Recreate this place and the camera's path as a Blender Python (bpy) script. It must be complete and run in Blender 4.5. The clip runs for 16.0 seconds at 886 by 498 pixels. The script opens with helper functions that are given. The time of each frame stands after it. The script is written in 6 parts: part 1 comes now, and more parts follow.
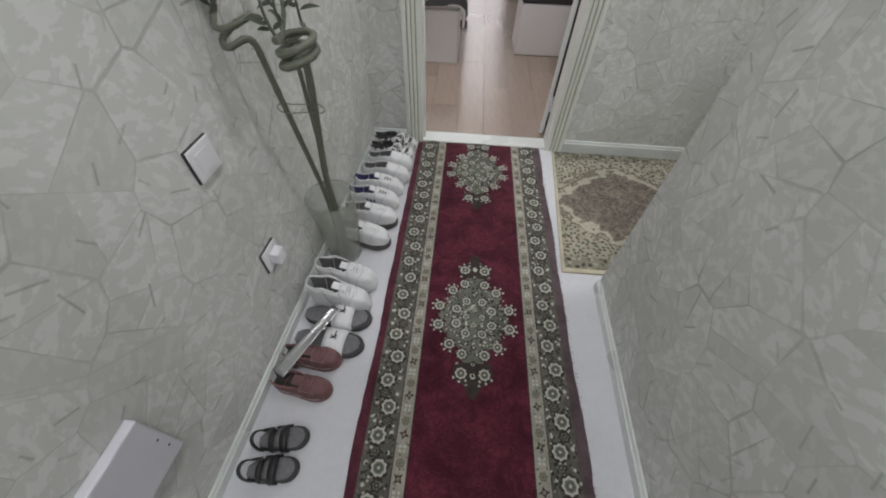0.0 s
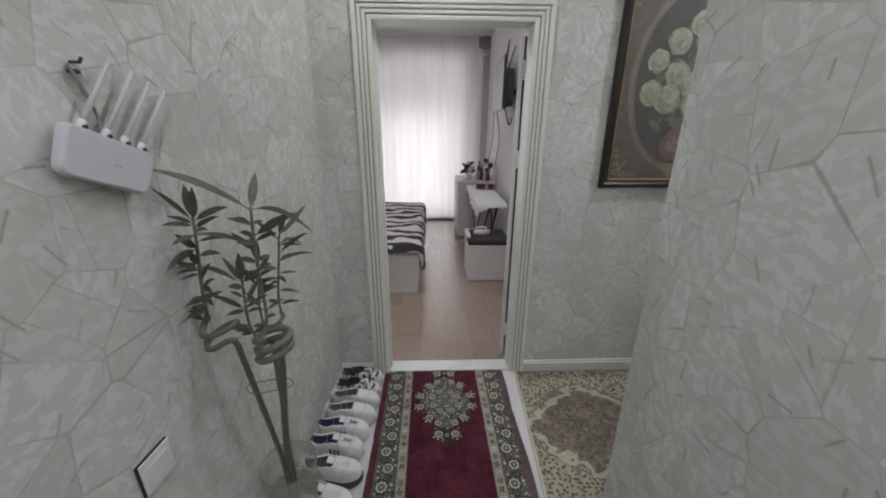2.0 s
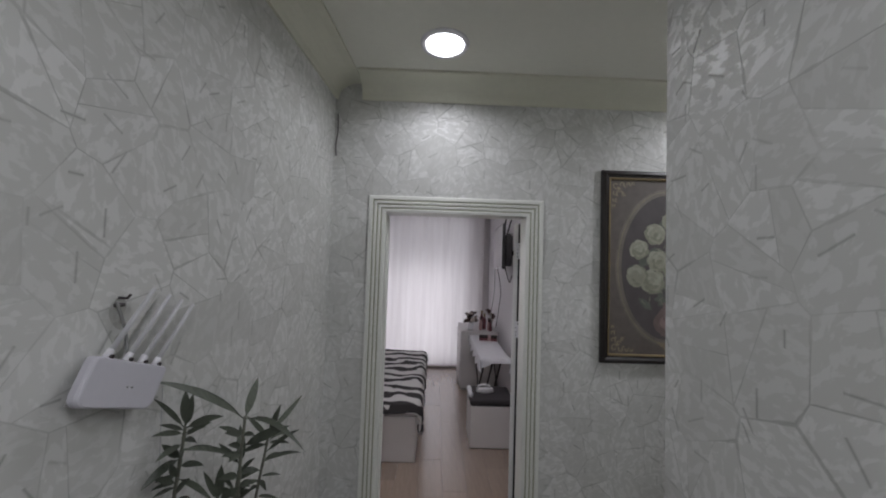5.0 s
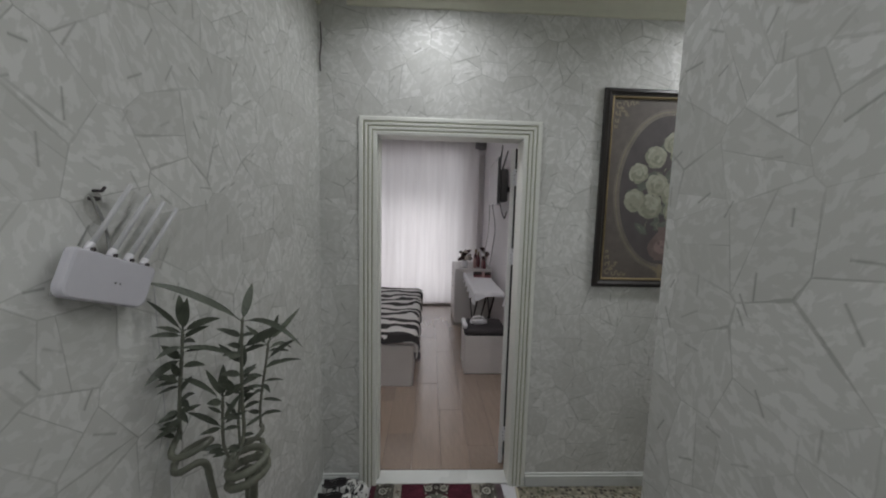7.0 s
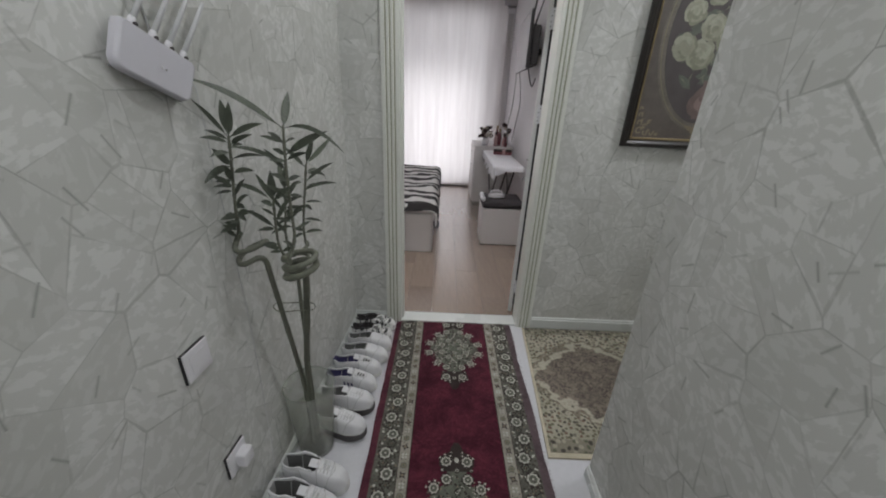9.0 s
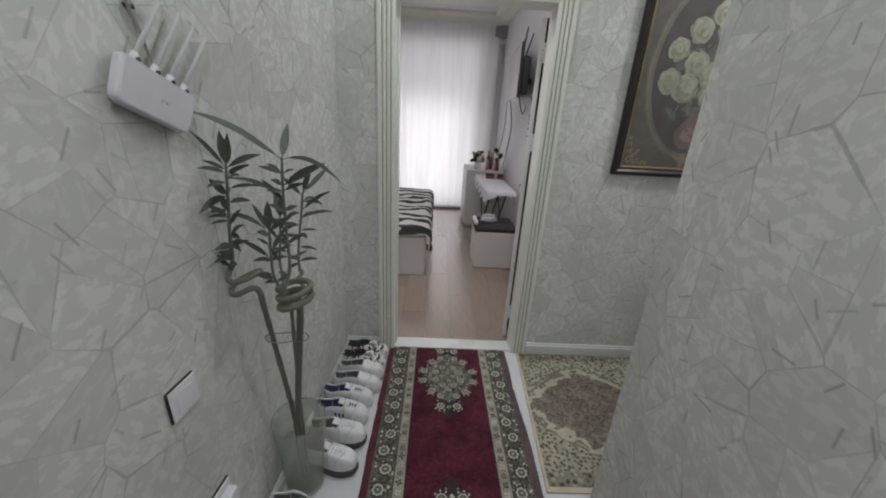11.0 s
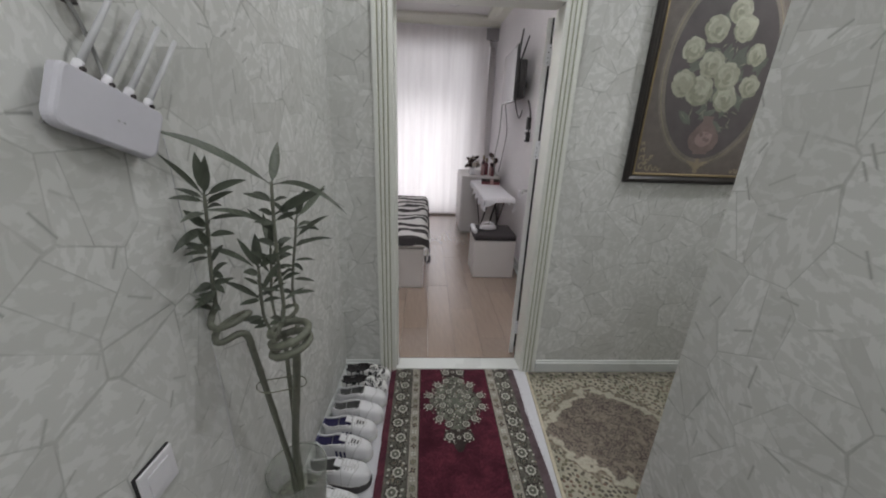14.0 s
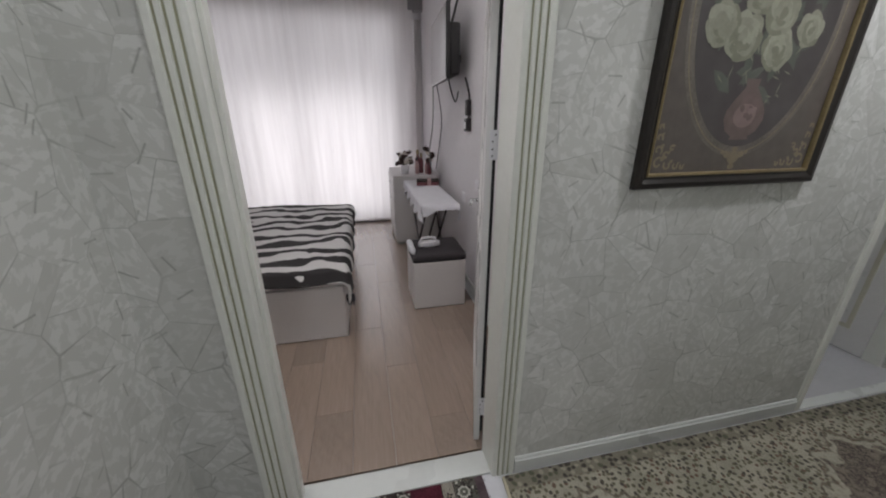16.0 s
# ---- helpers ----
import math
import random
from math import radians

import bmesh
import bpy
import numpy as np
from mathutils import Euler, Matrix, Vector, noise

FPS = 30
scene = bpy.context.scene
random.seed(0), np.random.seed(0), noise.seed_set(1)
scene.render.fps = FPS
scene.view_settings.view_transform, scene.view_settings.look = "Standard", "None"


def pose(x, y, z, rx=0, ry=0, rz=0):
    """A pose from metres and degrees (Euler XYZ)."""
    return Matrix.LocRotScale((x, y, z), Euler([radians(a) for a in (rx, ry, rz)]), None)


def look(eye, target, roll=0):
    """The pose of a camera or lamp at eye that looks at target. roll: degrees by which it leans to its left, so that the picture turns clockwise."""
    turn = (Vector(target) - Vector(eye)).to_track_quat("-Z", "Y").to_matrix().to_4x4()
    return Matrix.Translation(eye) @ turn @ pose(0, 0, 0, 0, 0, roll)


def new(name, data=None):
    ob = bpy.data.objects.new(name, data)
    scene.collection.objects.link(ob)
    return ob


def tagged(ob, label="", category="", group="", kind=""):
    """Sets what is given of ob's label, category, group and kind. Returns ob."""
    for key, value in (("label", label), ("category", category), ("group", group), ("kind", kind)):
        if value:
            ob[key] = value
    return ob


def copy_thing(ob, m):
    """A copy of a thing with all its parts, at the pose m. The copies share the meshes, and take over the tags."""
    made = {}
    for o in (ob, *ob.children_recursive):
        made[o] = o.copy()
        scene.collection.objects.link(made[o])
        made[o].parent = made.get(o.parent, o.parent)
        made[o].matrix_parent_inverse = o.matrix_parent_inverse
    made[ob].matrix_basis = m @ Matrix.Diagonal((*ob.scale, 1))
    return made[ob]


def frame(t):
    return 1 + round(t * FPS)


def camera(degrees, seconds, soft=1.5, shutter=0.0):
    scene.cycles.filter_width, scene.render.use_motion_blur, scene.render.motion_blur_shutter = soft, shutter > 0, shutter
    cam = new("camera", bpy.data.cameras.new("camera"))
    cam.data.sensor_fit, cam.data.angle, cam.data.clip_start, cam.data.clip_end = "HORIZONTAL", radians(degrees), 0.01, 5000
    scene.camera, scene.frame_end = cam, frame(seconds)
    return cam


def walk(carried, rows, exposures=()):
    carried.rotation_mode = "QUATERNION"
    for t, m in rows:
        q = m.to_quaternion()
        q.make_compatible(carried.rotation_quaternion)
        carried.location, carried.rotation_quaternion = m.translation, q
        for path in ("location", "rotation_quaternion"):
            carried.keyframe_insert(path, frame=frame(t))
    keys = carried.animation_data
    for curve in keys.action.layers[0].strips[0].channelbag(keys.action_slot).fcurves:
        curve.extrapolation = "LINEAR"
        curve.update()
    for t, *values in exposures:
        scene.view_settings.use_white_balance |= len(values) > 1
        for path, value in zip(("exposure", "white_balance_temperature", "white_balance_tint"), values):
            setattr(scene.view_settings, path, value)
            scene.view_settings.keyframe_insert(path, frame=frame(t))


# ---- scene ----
cam = camera(102.7, 16.0, soft=2.0)
PATH = [
    (0, (0.227, 0.21, 1.343), (0.168, 1.486, -0.195), 2.3),
    (0.5, (0.228, 0.205, 1.4), (0.213, 1.667, 0.035), 2.8),
    (1, (0.243, 0.211, 1.46), (0.285, 1.867, 0.339), 2.4),
    (1.5, (0.243, 0.22, 1.522), (0.293, 2.015, 0.641), 0.9),
    (2, (0.253, 0.238, 1.568), (0.323, 2.126, 0.911), 0.3),
    (2.5, (0.249, 0.244, 1.592), (0.34, 2.176, 1.086), 0.6),
    (3, (0.244, 0.246, 1.624), (0.295, 2.22, 1.302), 0.5),
    (3.5, (0.253, 0.231, 1.686), (0.293, 2.226, 1.542), 0.8),
    (4, (0.26, 0.214, 1.769), (0.265, 2.213, 1.805), 1.9),
    (6.5, (0.271, 0.232, 1.747), (0.354, 2.228, 1.843), 1.4),
    (7, (0.264, 0.249, 1.652), (0.343, 2.235, 1.436), 1.4),
    (7.5, (0.272, 0.252, 1.572), (0.334, 2.189, 1.08), 0.8),
    (8, (0.266, 0.216, 1.489), (0.255, 2.062, 0.72), 1.6),
    (8.5, (0.24, 0.164, 1.459), (0.214, 1.968, 0.595), 2.8),
    (9, (0.226, 0.159, 1.465), (0.24, 1.992, 0.666), 2.6),
    (9.5, (0.219, 0.167, 1.466), (0.252, 2.012, 0.695), 3.6),
    (10, (0.219, 0.172, 1.479), (0.267, 2.041, 0.768), 3.5),
    (12.5, (0.177, 0.194, 1.498), (0.262, 2.077, 0.83), 3.1),
    (13, (0.172, 0.214, 1.513), (0.31, 2.113, 0.902), 3.3),
    (13.5, (0.137, 0.247, 1.503), (0.218, 2.134, 0.846), 1.7),
    (14, (0.139, 0.333, 1.508), (0.246, 2.214, 0.836), 2.2),
    (14.5, (0.22, 0.508, 1.527), (0.33, 2.407, 0.91), 3.1),
    (15, (0.258, 0.653, 1.51), (0.272, 2.511, 0.77), 2.6),
    (15.5, (0.246, 0.908, 1.487), (0.354, 2.76, 0.741), 0.7),
    (16, (0.327, 1.19, 1.479), (0.73, 3.016, 0.769), -0.0),
]
EXPOSURES = [(0.0, 0.47, 6500, 10.0), (0.5, 0.46, 6500, 10.0), (1.0, 0.27, 6500, 10.0), (2.0, -0.02, 6500, 10.0), (3.0, -0.32, 6410, 12.8), (3.5, -0.37, 6375, 13.9), (4.0, -0.46, 6340, 15.0), (6.5, -0.6, 6450, 11.6), (7.0, -0.52, 6500, 10.0), (7.5, -0.29, 6500, 10.0), (8.0, -0.08, 6500, 10.0), (9.0, -0.06, 6500, 10.0), (10.0, -0.03, 6500, 10.0), (12.5, -0.02, 6500, 10.0), (14.0, 0.01, 6530, 11.0), (15.0, 0.06, 6530, 11.5), (15.5, 0.07, 6540, 11.5), (16.0, -0.14, 6540, 11.5)]  # seconds, stops, kelvin, tint
walk(cam, [(t, look(eye, target, roll)) for t, eye, target, roll in PATH], EXPOSURES)

# ---------------------------------------------------------------- world and lights
world = bpy.data.worlds.new("sky")
scene.world = world
world.use_nodes = True
wn = world.node_tree.nodes
sky = wn.new("ShaderNodeTexSky")
sky.sky_type, sky.sun_disc, sky.sun_elevation, sky.sun_rotation = "NISHITA", False, radians(38), radians(20)
world.node_tree.links.new(sky.outputs[0], wn["Background"].inputs[0])
wn["Background"].inputs[1].default_value = 0.06


def area_lamp(name, at, target, size, power, color, size_y=None, beam=180):
    lamp = bpy.data.lights.new(name, "AREA")
    lamp.energy, lamp.color = power, color
    if size_y:
        lamp.shape, lamp.size, lamp.size_y = "RECTANGLE", size, size_y
    else:
        lamp.shape, lamp.size = "DISK", size
    lamp.spread = radians(beam)
    ob = new(name, lamp)
    ob.matrix_world = look(at, target)
    return tagged(ob, kind="structure")


COOL = (0.95, 0.965, 1.0)
# first lamp known; the other three are unseen, added for even light
DOWNLIGHTS = [(0.275, 1.84), (0.28, 0.05), (0.27, -1.5), (2.1, 1.72)]
LAMP_POWER = [4.6, 8.3, 9.6, 14.0]
for (lx, ly), power, beam in zip(DOWNLIGHTS, LAMP_POWER, (152, 166, 166, 166)):
    area_lamp("downlight_lamp", (lx, ly, 2.772), (lx, ly + 0.001, 0), 0.17, power, COOL, beam=beam)
area_lamp("window_skylight", (-0.25, 6.66, 0.96), (-0.25, 5.0, 0.96), 1.85, 12.5, (0.985, 0.965, 0.99), 1.55)
# unseen lit pair by the door, added as fill to brighten the bedroom
FILL_SPOTS = [(-0.75, 3.05), (0.476, 3.05)]
UNLIT_SPOTS = [(-0.75, 5.77), (0.476, 5.77)]
for (lx, ly), power in zip(FILL_SPOTS, (10.0, 10.0)):
    area_lamp("bedroom_fill_lamp", (lx, ly, 2.955), (lx, ly + 0.001, 0), 0.09, power, (1.0, 0.975, 0.975))


# ---------------------------------------------------------------- materials
def material(name, rough=0.6, metal=0.0):
    m = bpy.data.materials.new(name)
    m.use_nodes = True
    bsdf = m.node_tree.nodes["Principled BSDF"]
    bsdf.inputs["Roughness"].default_value = rough
    bsdf.inputs["Metallic"].default_value = metal
    return m, m.node_tree, bsdf


def nd(t, kind, **values):
    n = t.nodes.new(kind)
    for key, v in values.items():
        n.inputs[key.replace("_", " ")].default_value = v
    return n


def coords(t, scale=(1, 1, 1), turn=(0, 0, 0)):
    c = t.nodes.new("ShaderNodeTexCoord")
    mp = nd(t, "ShaderNodeMapping", Scale=scale, Rotation=turn)
    t.links.new(c.outputs["Object"], mp.inputs["Vector"])
    return mp.outputs[0]


def ramp(t, source, stops, interpolation="LINEAR"):
    r = t.nodes.new("ShaderNodeValToRGB")
    r.color_ramp.interpolation = interpolation
    while len(r.color_ramp.elements) < len(stops):
        r.color_ramp.elements.new(0.5)
    for e, (at, col) in zip(r.color_ramp.elements, stops):
        e.position = at
        e.color = (*col, 1) if isinstance(col, tuple) else (col, col, col, 1)
    t.links.new(source, r.inputs[0])
    return r.outputs[0]


def mix(t, fac, a, b, blend="MIX"):
    n = t.nodes.new("ShaderNodeMix")
    n.data_type, n.blend_type = "RGBA", blend
    for sock, v in ((n.inputs[0], fac), (n.inputs[6], a), (n.inputs[7], b)):
        if isinstance(v, (int, float)):
            sock.default_value = v
        elif isinstance(v, tuple):
            sock.default_value = (*v, 1)
        else:
            t.links.new(v, sock)
    return n.outputs[2]


def calc(t, op, a, b=0.0, clamp=False):
    n = t.nodes.new("ShaderNodeMath")
    n.operation, n.use_clamp = op, clamp
    for sock, v in zip(n.inputs, (a, b)):
        if isinstance(v, (int, float)):
            sock.default_value = v
        else:
            t.links.new(v, sock)
    return n.outputs[0]


def noise_tex(t, vec, scale, detail=4, rough=0.55, distort=0.0):
    n = nd(t, "ShaderNodeTexNoise", Scale=scale, Detail=detail, Roughness=rough, Distortion=distort)
    t.links.new(vec, n.inputs["Vector"])
    return n.outputs["Fac"]


def bump(t, bsdf, height, strength=0.3, distance=0.002):
    b = nd(t, "ShaderNodeBump", Strength=strength, Distance=distance)
    t.links.new(height, b.inputs["Height"])
    t.links.new(b.outputs[0], bsdf.inputs["Normal"])


def plain(name, color, rough=0.5, metal=0.0, grain=60.0, amount=0.12, relief=0.1, distance=0.001):
    """A painted, moulded or woven surface: its colour with large soft stains, fine grain and a little relief."""
    m, t, b = material(name, rough, metal)
    v = coords(t)
    fine, large = noise_tex(t, v, grain, 4), noise_tex(t, v, grain / 14, 3)
    both = calc(t, "ADD", calc(t, "MULTIPLY", fine, 0.5), calc(t, "MULTIPLY", large, 0.5))
    dark = tuple(c * (1 - amount) for c in color)
    light = tuple(min(1, c * (1 + amount)) for c in color)
    t.links.new(ramp(t, both, [(0.3, dark), (0.7, light)]), b.inputs["Base Color"])
    t.links.new(ramp(t, large, [(0.3, max(0.03, rough - 0.08)), (0.7, min(1, rough + 0.08))]), b.inputs["Roughness"])
    if relief:
        bump(t, b, fine, relief, distance)
    return m


def wallpaper():
    """Off-white embossed paper: folded polygons of crossing creases, each face brushed another way with shinier patches."""
    m, t, b = material("embossed_wallpaper", 0.5)
    v = coords(t)
    xyz = t.nodes.new("ShaderNodeSeparateXYZ")
    t.links.new(v, xyz.inputs[0])
    along = calc(t, "ADD", xyz.outputs[0], xyz.outputs[1])
    flat_v = t.nodes.new("ShaderNodeCombineXYZ")
    t.links.new(along, flat_v.inputs[0])
    t.links.new(xyz.outputs[2], flat_v.inputs[1])
    lines = []
    # folded polygons, some of them cut once more by a straight crease
    poly = {}
    for feature in ("F1", "DISTANCE_TO_EDGE"):
        n = nd(t, "ShaderNodeTexVoronoi", Scale=6.6, Randomness=1.0)
        n.feature, n.voronoi_dimensions = feature, "2D"
        t.links.new(flat_v.outputs[0], n.inputs["Vector"])
        poly[feature] = n
    chance = nd(t, "ShaderNodeTexWhiteNoise")
    t.links.new(poly["F1"].outputs["Color"], chance.inputs["Vector"])
    pick = t.nodes.new("ShaderNodeSeparateColor")
    t.links.new(chance.outputs["Color"], pick.inputs[0])
    away = t.nodes.new("ShaderNodeVectorMath")
    away.operation = "SUBTRACT"
    t.links.new(flat_v.outputs[0], away.inputs[0])
    t.links.new(poly["F1"].outputs["Position"], away.inputs[1])
    spin = t.nodes.new("ShaderNodeVectorRotate")
    spin.rotation_type = "Z_AXIS"
    t.links.new(away.outputs[0], spin.inputs["Vector"])
    t.links.new(calc(t, "MULTIPLY", pick.outputs[0], 6.283), spin.inputs["Angle"])
    inside = t.nodes.new("ShaderNodeSeparateXYZ")
    t.links.new(spin.outputs[0], inside.inputs[0])
    offset = calc(t, "SUBTRACT", inside.outputs[0], calc(t, "MULTIPLY", calc(t, "SUBTRACT", pick.outputs[1], 0.5), 0.05))
    cut_here = calc(t, "GREATER_THAN", pick.outputs[2], 0.35)
    wide = ramp(t, noise_tex(t, flat_v.outputs[0], 7.0, 1), [(0.40, 0.45), (0.56, 0.75), (0.62, 1.5)])
    firm = ramp(t, noise_tex(t, flat_v.outputs[0], 4.3, 2), [(0.38, 0.14), (0.62, 0.85)])
    for dist, size in ((calc(t, "MULTIPLY", poly["DISTANCE_TO_EDGE"].outputs["Distance"], 1 / 6.6), 0.0031), (calc(t, "ABSOLUTE", offset), 0.0026)):
        cut = t.nodes.new("ShaderNodeMapRange")
        cut.clamp = True
        t.links.new(dist, cut.inputs[0])
        t.links.new(calc(t, "MULTIPLY", wide, size * 0.5), cut.inputs[1])
        t.links.new(calc(t, "MULTIPLY", wide, size * 1.15), cut.inputs[2])
        cut.inputs[3].default_value, cut.inputs[4].default_value = 1.0, 0.0
        lines.append(calc(t, "MULTIPLY", cut.outputs[0], firm))
    lines[1] = calc(t, "MULTIPLY", lines[1], cut_here)
    side_of = calc(t, "MULTIPLY", calc(t, "GREATER_THAN", offset, 0.0), cut_here)
    # short bold straight strokes, one in most of a second set of cells
    seat = nd(t, "ShaderNodeTexVoronoi", Scale=9.5, Randomness=0.85)
    seat.feature, seat.voronoi_dimensions = "F1", "2D"
    t.links.new(flat_v.outputs[0], seat.inputs["Vector"])
    lot = nd(t, "ShaderNodeTexWhiteNoise")
    t.links.new(seat.outputs["Color"], lot.inputs["Vector"])
    lots = t.nodes.new("ShaderNodeSeparateColor")
    t.links.new(lot.outputs["Color"], lots.inputs[0])
    from_seat = t.nodes.new("ShaderNodeVectorMath")
    from_seat.operation = "SUBTRACT"
    t.links.new(flat_v.outputs[0], from_seat.inputs[0])
    t.links.new(seat.outputs["Position"], from_seat.inputs[1])
    swing = t.nodes.new("ShaderNodeVectorRotate")
    swing.rotation_type = "Z_AXIS"
    t.links.new(from_seat.outputs[0], swing.inputs["Vector"])
    t.links.new(calc(t, "MULTIPLY", calc(t, "FLOOR", calc(t, "MULTIPLY", lots.outputs[0], 6.0)), 0.5236), swing.inputs["Angle"])
    stroke = t.nodes.new("ShaderNodeSeparateXYZ")
    t.links.new(swing.outputs[0], stroke.inputs[0])
    reach = calc(t, "ADD", 0.014, calc(t, "MULTIPLY", lots.outputs[1], 0.018))
    thick = ramp(t, calc(t, "ABSOLUTE", stroke.outputs[1]), [(0.0028, 1.0), (0.0040, 0.0)])
    dash = calc(t, "MULTIPLY", thick, calc(t, "LESS_THAN", calc(t, "ABSOLUTE", stroke.outputs[0]), reach))
    lines.append(calc(t, "MULTIPLY", dash, ramp(t, lots.outputs[2], [(0.18, 0.0), (0.20, 0.5), (0.8, 1.15)])))
    crease = lines[0]
    for other in lines[1:]:
        crease = calc(t, "MAXIMUM", crease, other)
    cell = t.nodes.new("ShaderNodeCombineXYZ")
    for k, source in enumerate((pick.outputs[0], pick.outputs[1], side_of)):
        t.links.new(source, cell.inputs[k])
    white = t.nodes.new("ShaderNodeTexWhiteNoise")
    t.links.new(cell.outputs[0], white.inputs["Vector"])
    turn = t.nodes.new("ShaderNodeVectorRotate")
    turn.rotation_type = "Z_AXIS"
    t.links.new(flat_v.outputs[0], turn.inputs["Vector"])
    t.links.new(calc(t, "MULTIPLY", white.outputs["Value"], 6.283), turn.inputs["Angle"])
    stretch = nd(t, "ShaderNodeMapping", Scale=(1.0, 0.55, 1.0))
    t.links.new(turn.outputs[0], stretch.inputs["Vector"])
    streak = noise_tex(t, stretch.outputs[0], 42.0, 3, 0.55, 0.4)
    patch = calc(t, "MULTIPLY", ramp(t, streak, [(0.50, 0.0), (0.56, 1.0)]), ramp(t, white.outputs["Value"], [(0.1, 0.35), (0.7, 1.0)]))
    tone = white.outputs["Value"]
    base = ramp(t, tone, [(0.0, (0.565, 0.570, 0.542)), (1.0, (0.650, 0.655, 0.628))])
    # part of the patches' sheen is put into this lighter colour
    body = mix(t, calc(t, "MULTIPLY", patch, 0.43), base, (0.82, 0.82, 0.805))
    grime = ramp(t, noise_tex(t, v, 1.3, 4), [(0.35, 0.94), (0.65, 1.0)])
    body = mix(t, 1.0, body, grime, "MULTIPLY")
    # grey in creases and strokes paints the shade of the embossing
    t.links.new(mix(t, calc(t, "MULTIPLY", crease, 0.72), body, (0.30, 0.31, 0.285)), b.inputs["Base Color"])
    t.links.new(ramp(t, patch, [(0.0, 0.62), (1.0, 0.40)]), b.inputs["Roughness"])
    t.links.new(ramp(t, patch, [(0.0, 0.2), (1.0, 0.7)]), b.inputs["Specular IOR Level"])
    height = calc(t, "SUBTRACT", calc(t, "ADD", calc(t, "MULTIPLY", tone, 0.35), calc(t, "MULTIPLY", patch, 0.22)), crease)
    bump(t, b, height, 0.30, 0.002)
    return m


def laminate():
    m, t, b = material("beige_laminate", 0.27)
    b.inputs["Specular IOR Level"].default_value = 1.0
    b.inputs["Coat Weight"].default_value, b.inputs["Coat Roughness"].default_value = 1.0, 0.24
    b.inputs["IOR"].default_value, b.inputs["Coat IOR"].default_value = 1.6, 1.7
    v = coords(t, (9, 0.8, 1))
    info = t.nodes.new("ShaderNodeObjectInfo")
    grain = noise_tex(t, v, 6.0, 5, 0.6, 0.6)
    fine = noise_tex(t, coords(t, (60, 2, 1)), 5.0, 3)
    base = ramp(t, grain, [(0.3, (0.375, 0.275, 0.205)), (0.7, (0.46, 0.345, 0.265))])
    base = mix(t, 0.25, base, ramp(t, fine, [(0.3, (0.36, 0.265, 0.20)), (0.7, (0.48, 0.365, 0.285))]))
    each = ramp(t, info.outputs["Random"], [(0.0, 0.66), (1.0, 0.80)])
    t.links.new(mix(t, 1.0, base, each, "MULTIPLY"), b.inputs["Base Color"])
    bump(t, b, fine, 0.06, 0.0006)
    return m


def white_floor():
    m, t, b = material("glossy_white_floor", 0.16)
    v = coords(t)
    large, fine = noise_tex(t, v, 2.4, 4), noise_tex(t, v, 45, 3)
    tone = calc(t, "ADD", calc(t, "MULTIPLY", large, 0.7), calc(t, "MULTIPLY", fine, 0.3))
    t.links.new(ramp(t, tone, [(0.35, (0.54, 0.54, 0.565)), (0.65, (0.61, 0.61, 0.64))]), b.inputs["Base Color"])
    t.links.new(ramp(t, large, [(0.3, 0.12), (0.7, 0.26)]), b.inputs["Roughness"])
    bump(t, b, fine, 0.03, 0.001)
    return m


def pile(name, dark, light, scale=260.0, extra=None, rough=0.95):
    """Short cut pile of a woven carpet."""
    m, t, b = material(name, rough)
    v = coords(t)
    fuzz, cloud = noise_tex(t, v, scale, 3, 0.7), noise_tex(t, v, 9.0, 4, 0.6, 0.8)
    tone = calc(t, "ADD", calc(t, "MULTIPLY", fuzz, 0.45), calc(t, "MULTIPLY", cloud, 0.55))
    col = ramp(t, tone, [(0.39, dark), (0.61, light)])
    if extra:
        swirl = noise_tex(t, v, 13.0, 1, 0.5, 2.0)
        col = mix(t, ramp(t, swirl, [(0.37, 0.0), (0.42, 0.42), (0.46, 0.42), (0.50, 0.0), (0.52, 0.0), (0.56, 0.42), (0.60, 0.42), (0.65, 0.0)]), col, extra)
    t.links.new(col, b.inputs["Base Color"])
    b.inputs["Sheen Weight"].default_value = 0.06
    b.inputs["Specular IOR Level"].default_value = 0.15
    bump(t, b, fuzz, 0.7, 0.002)
    return m


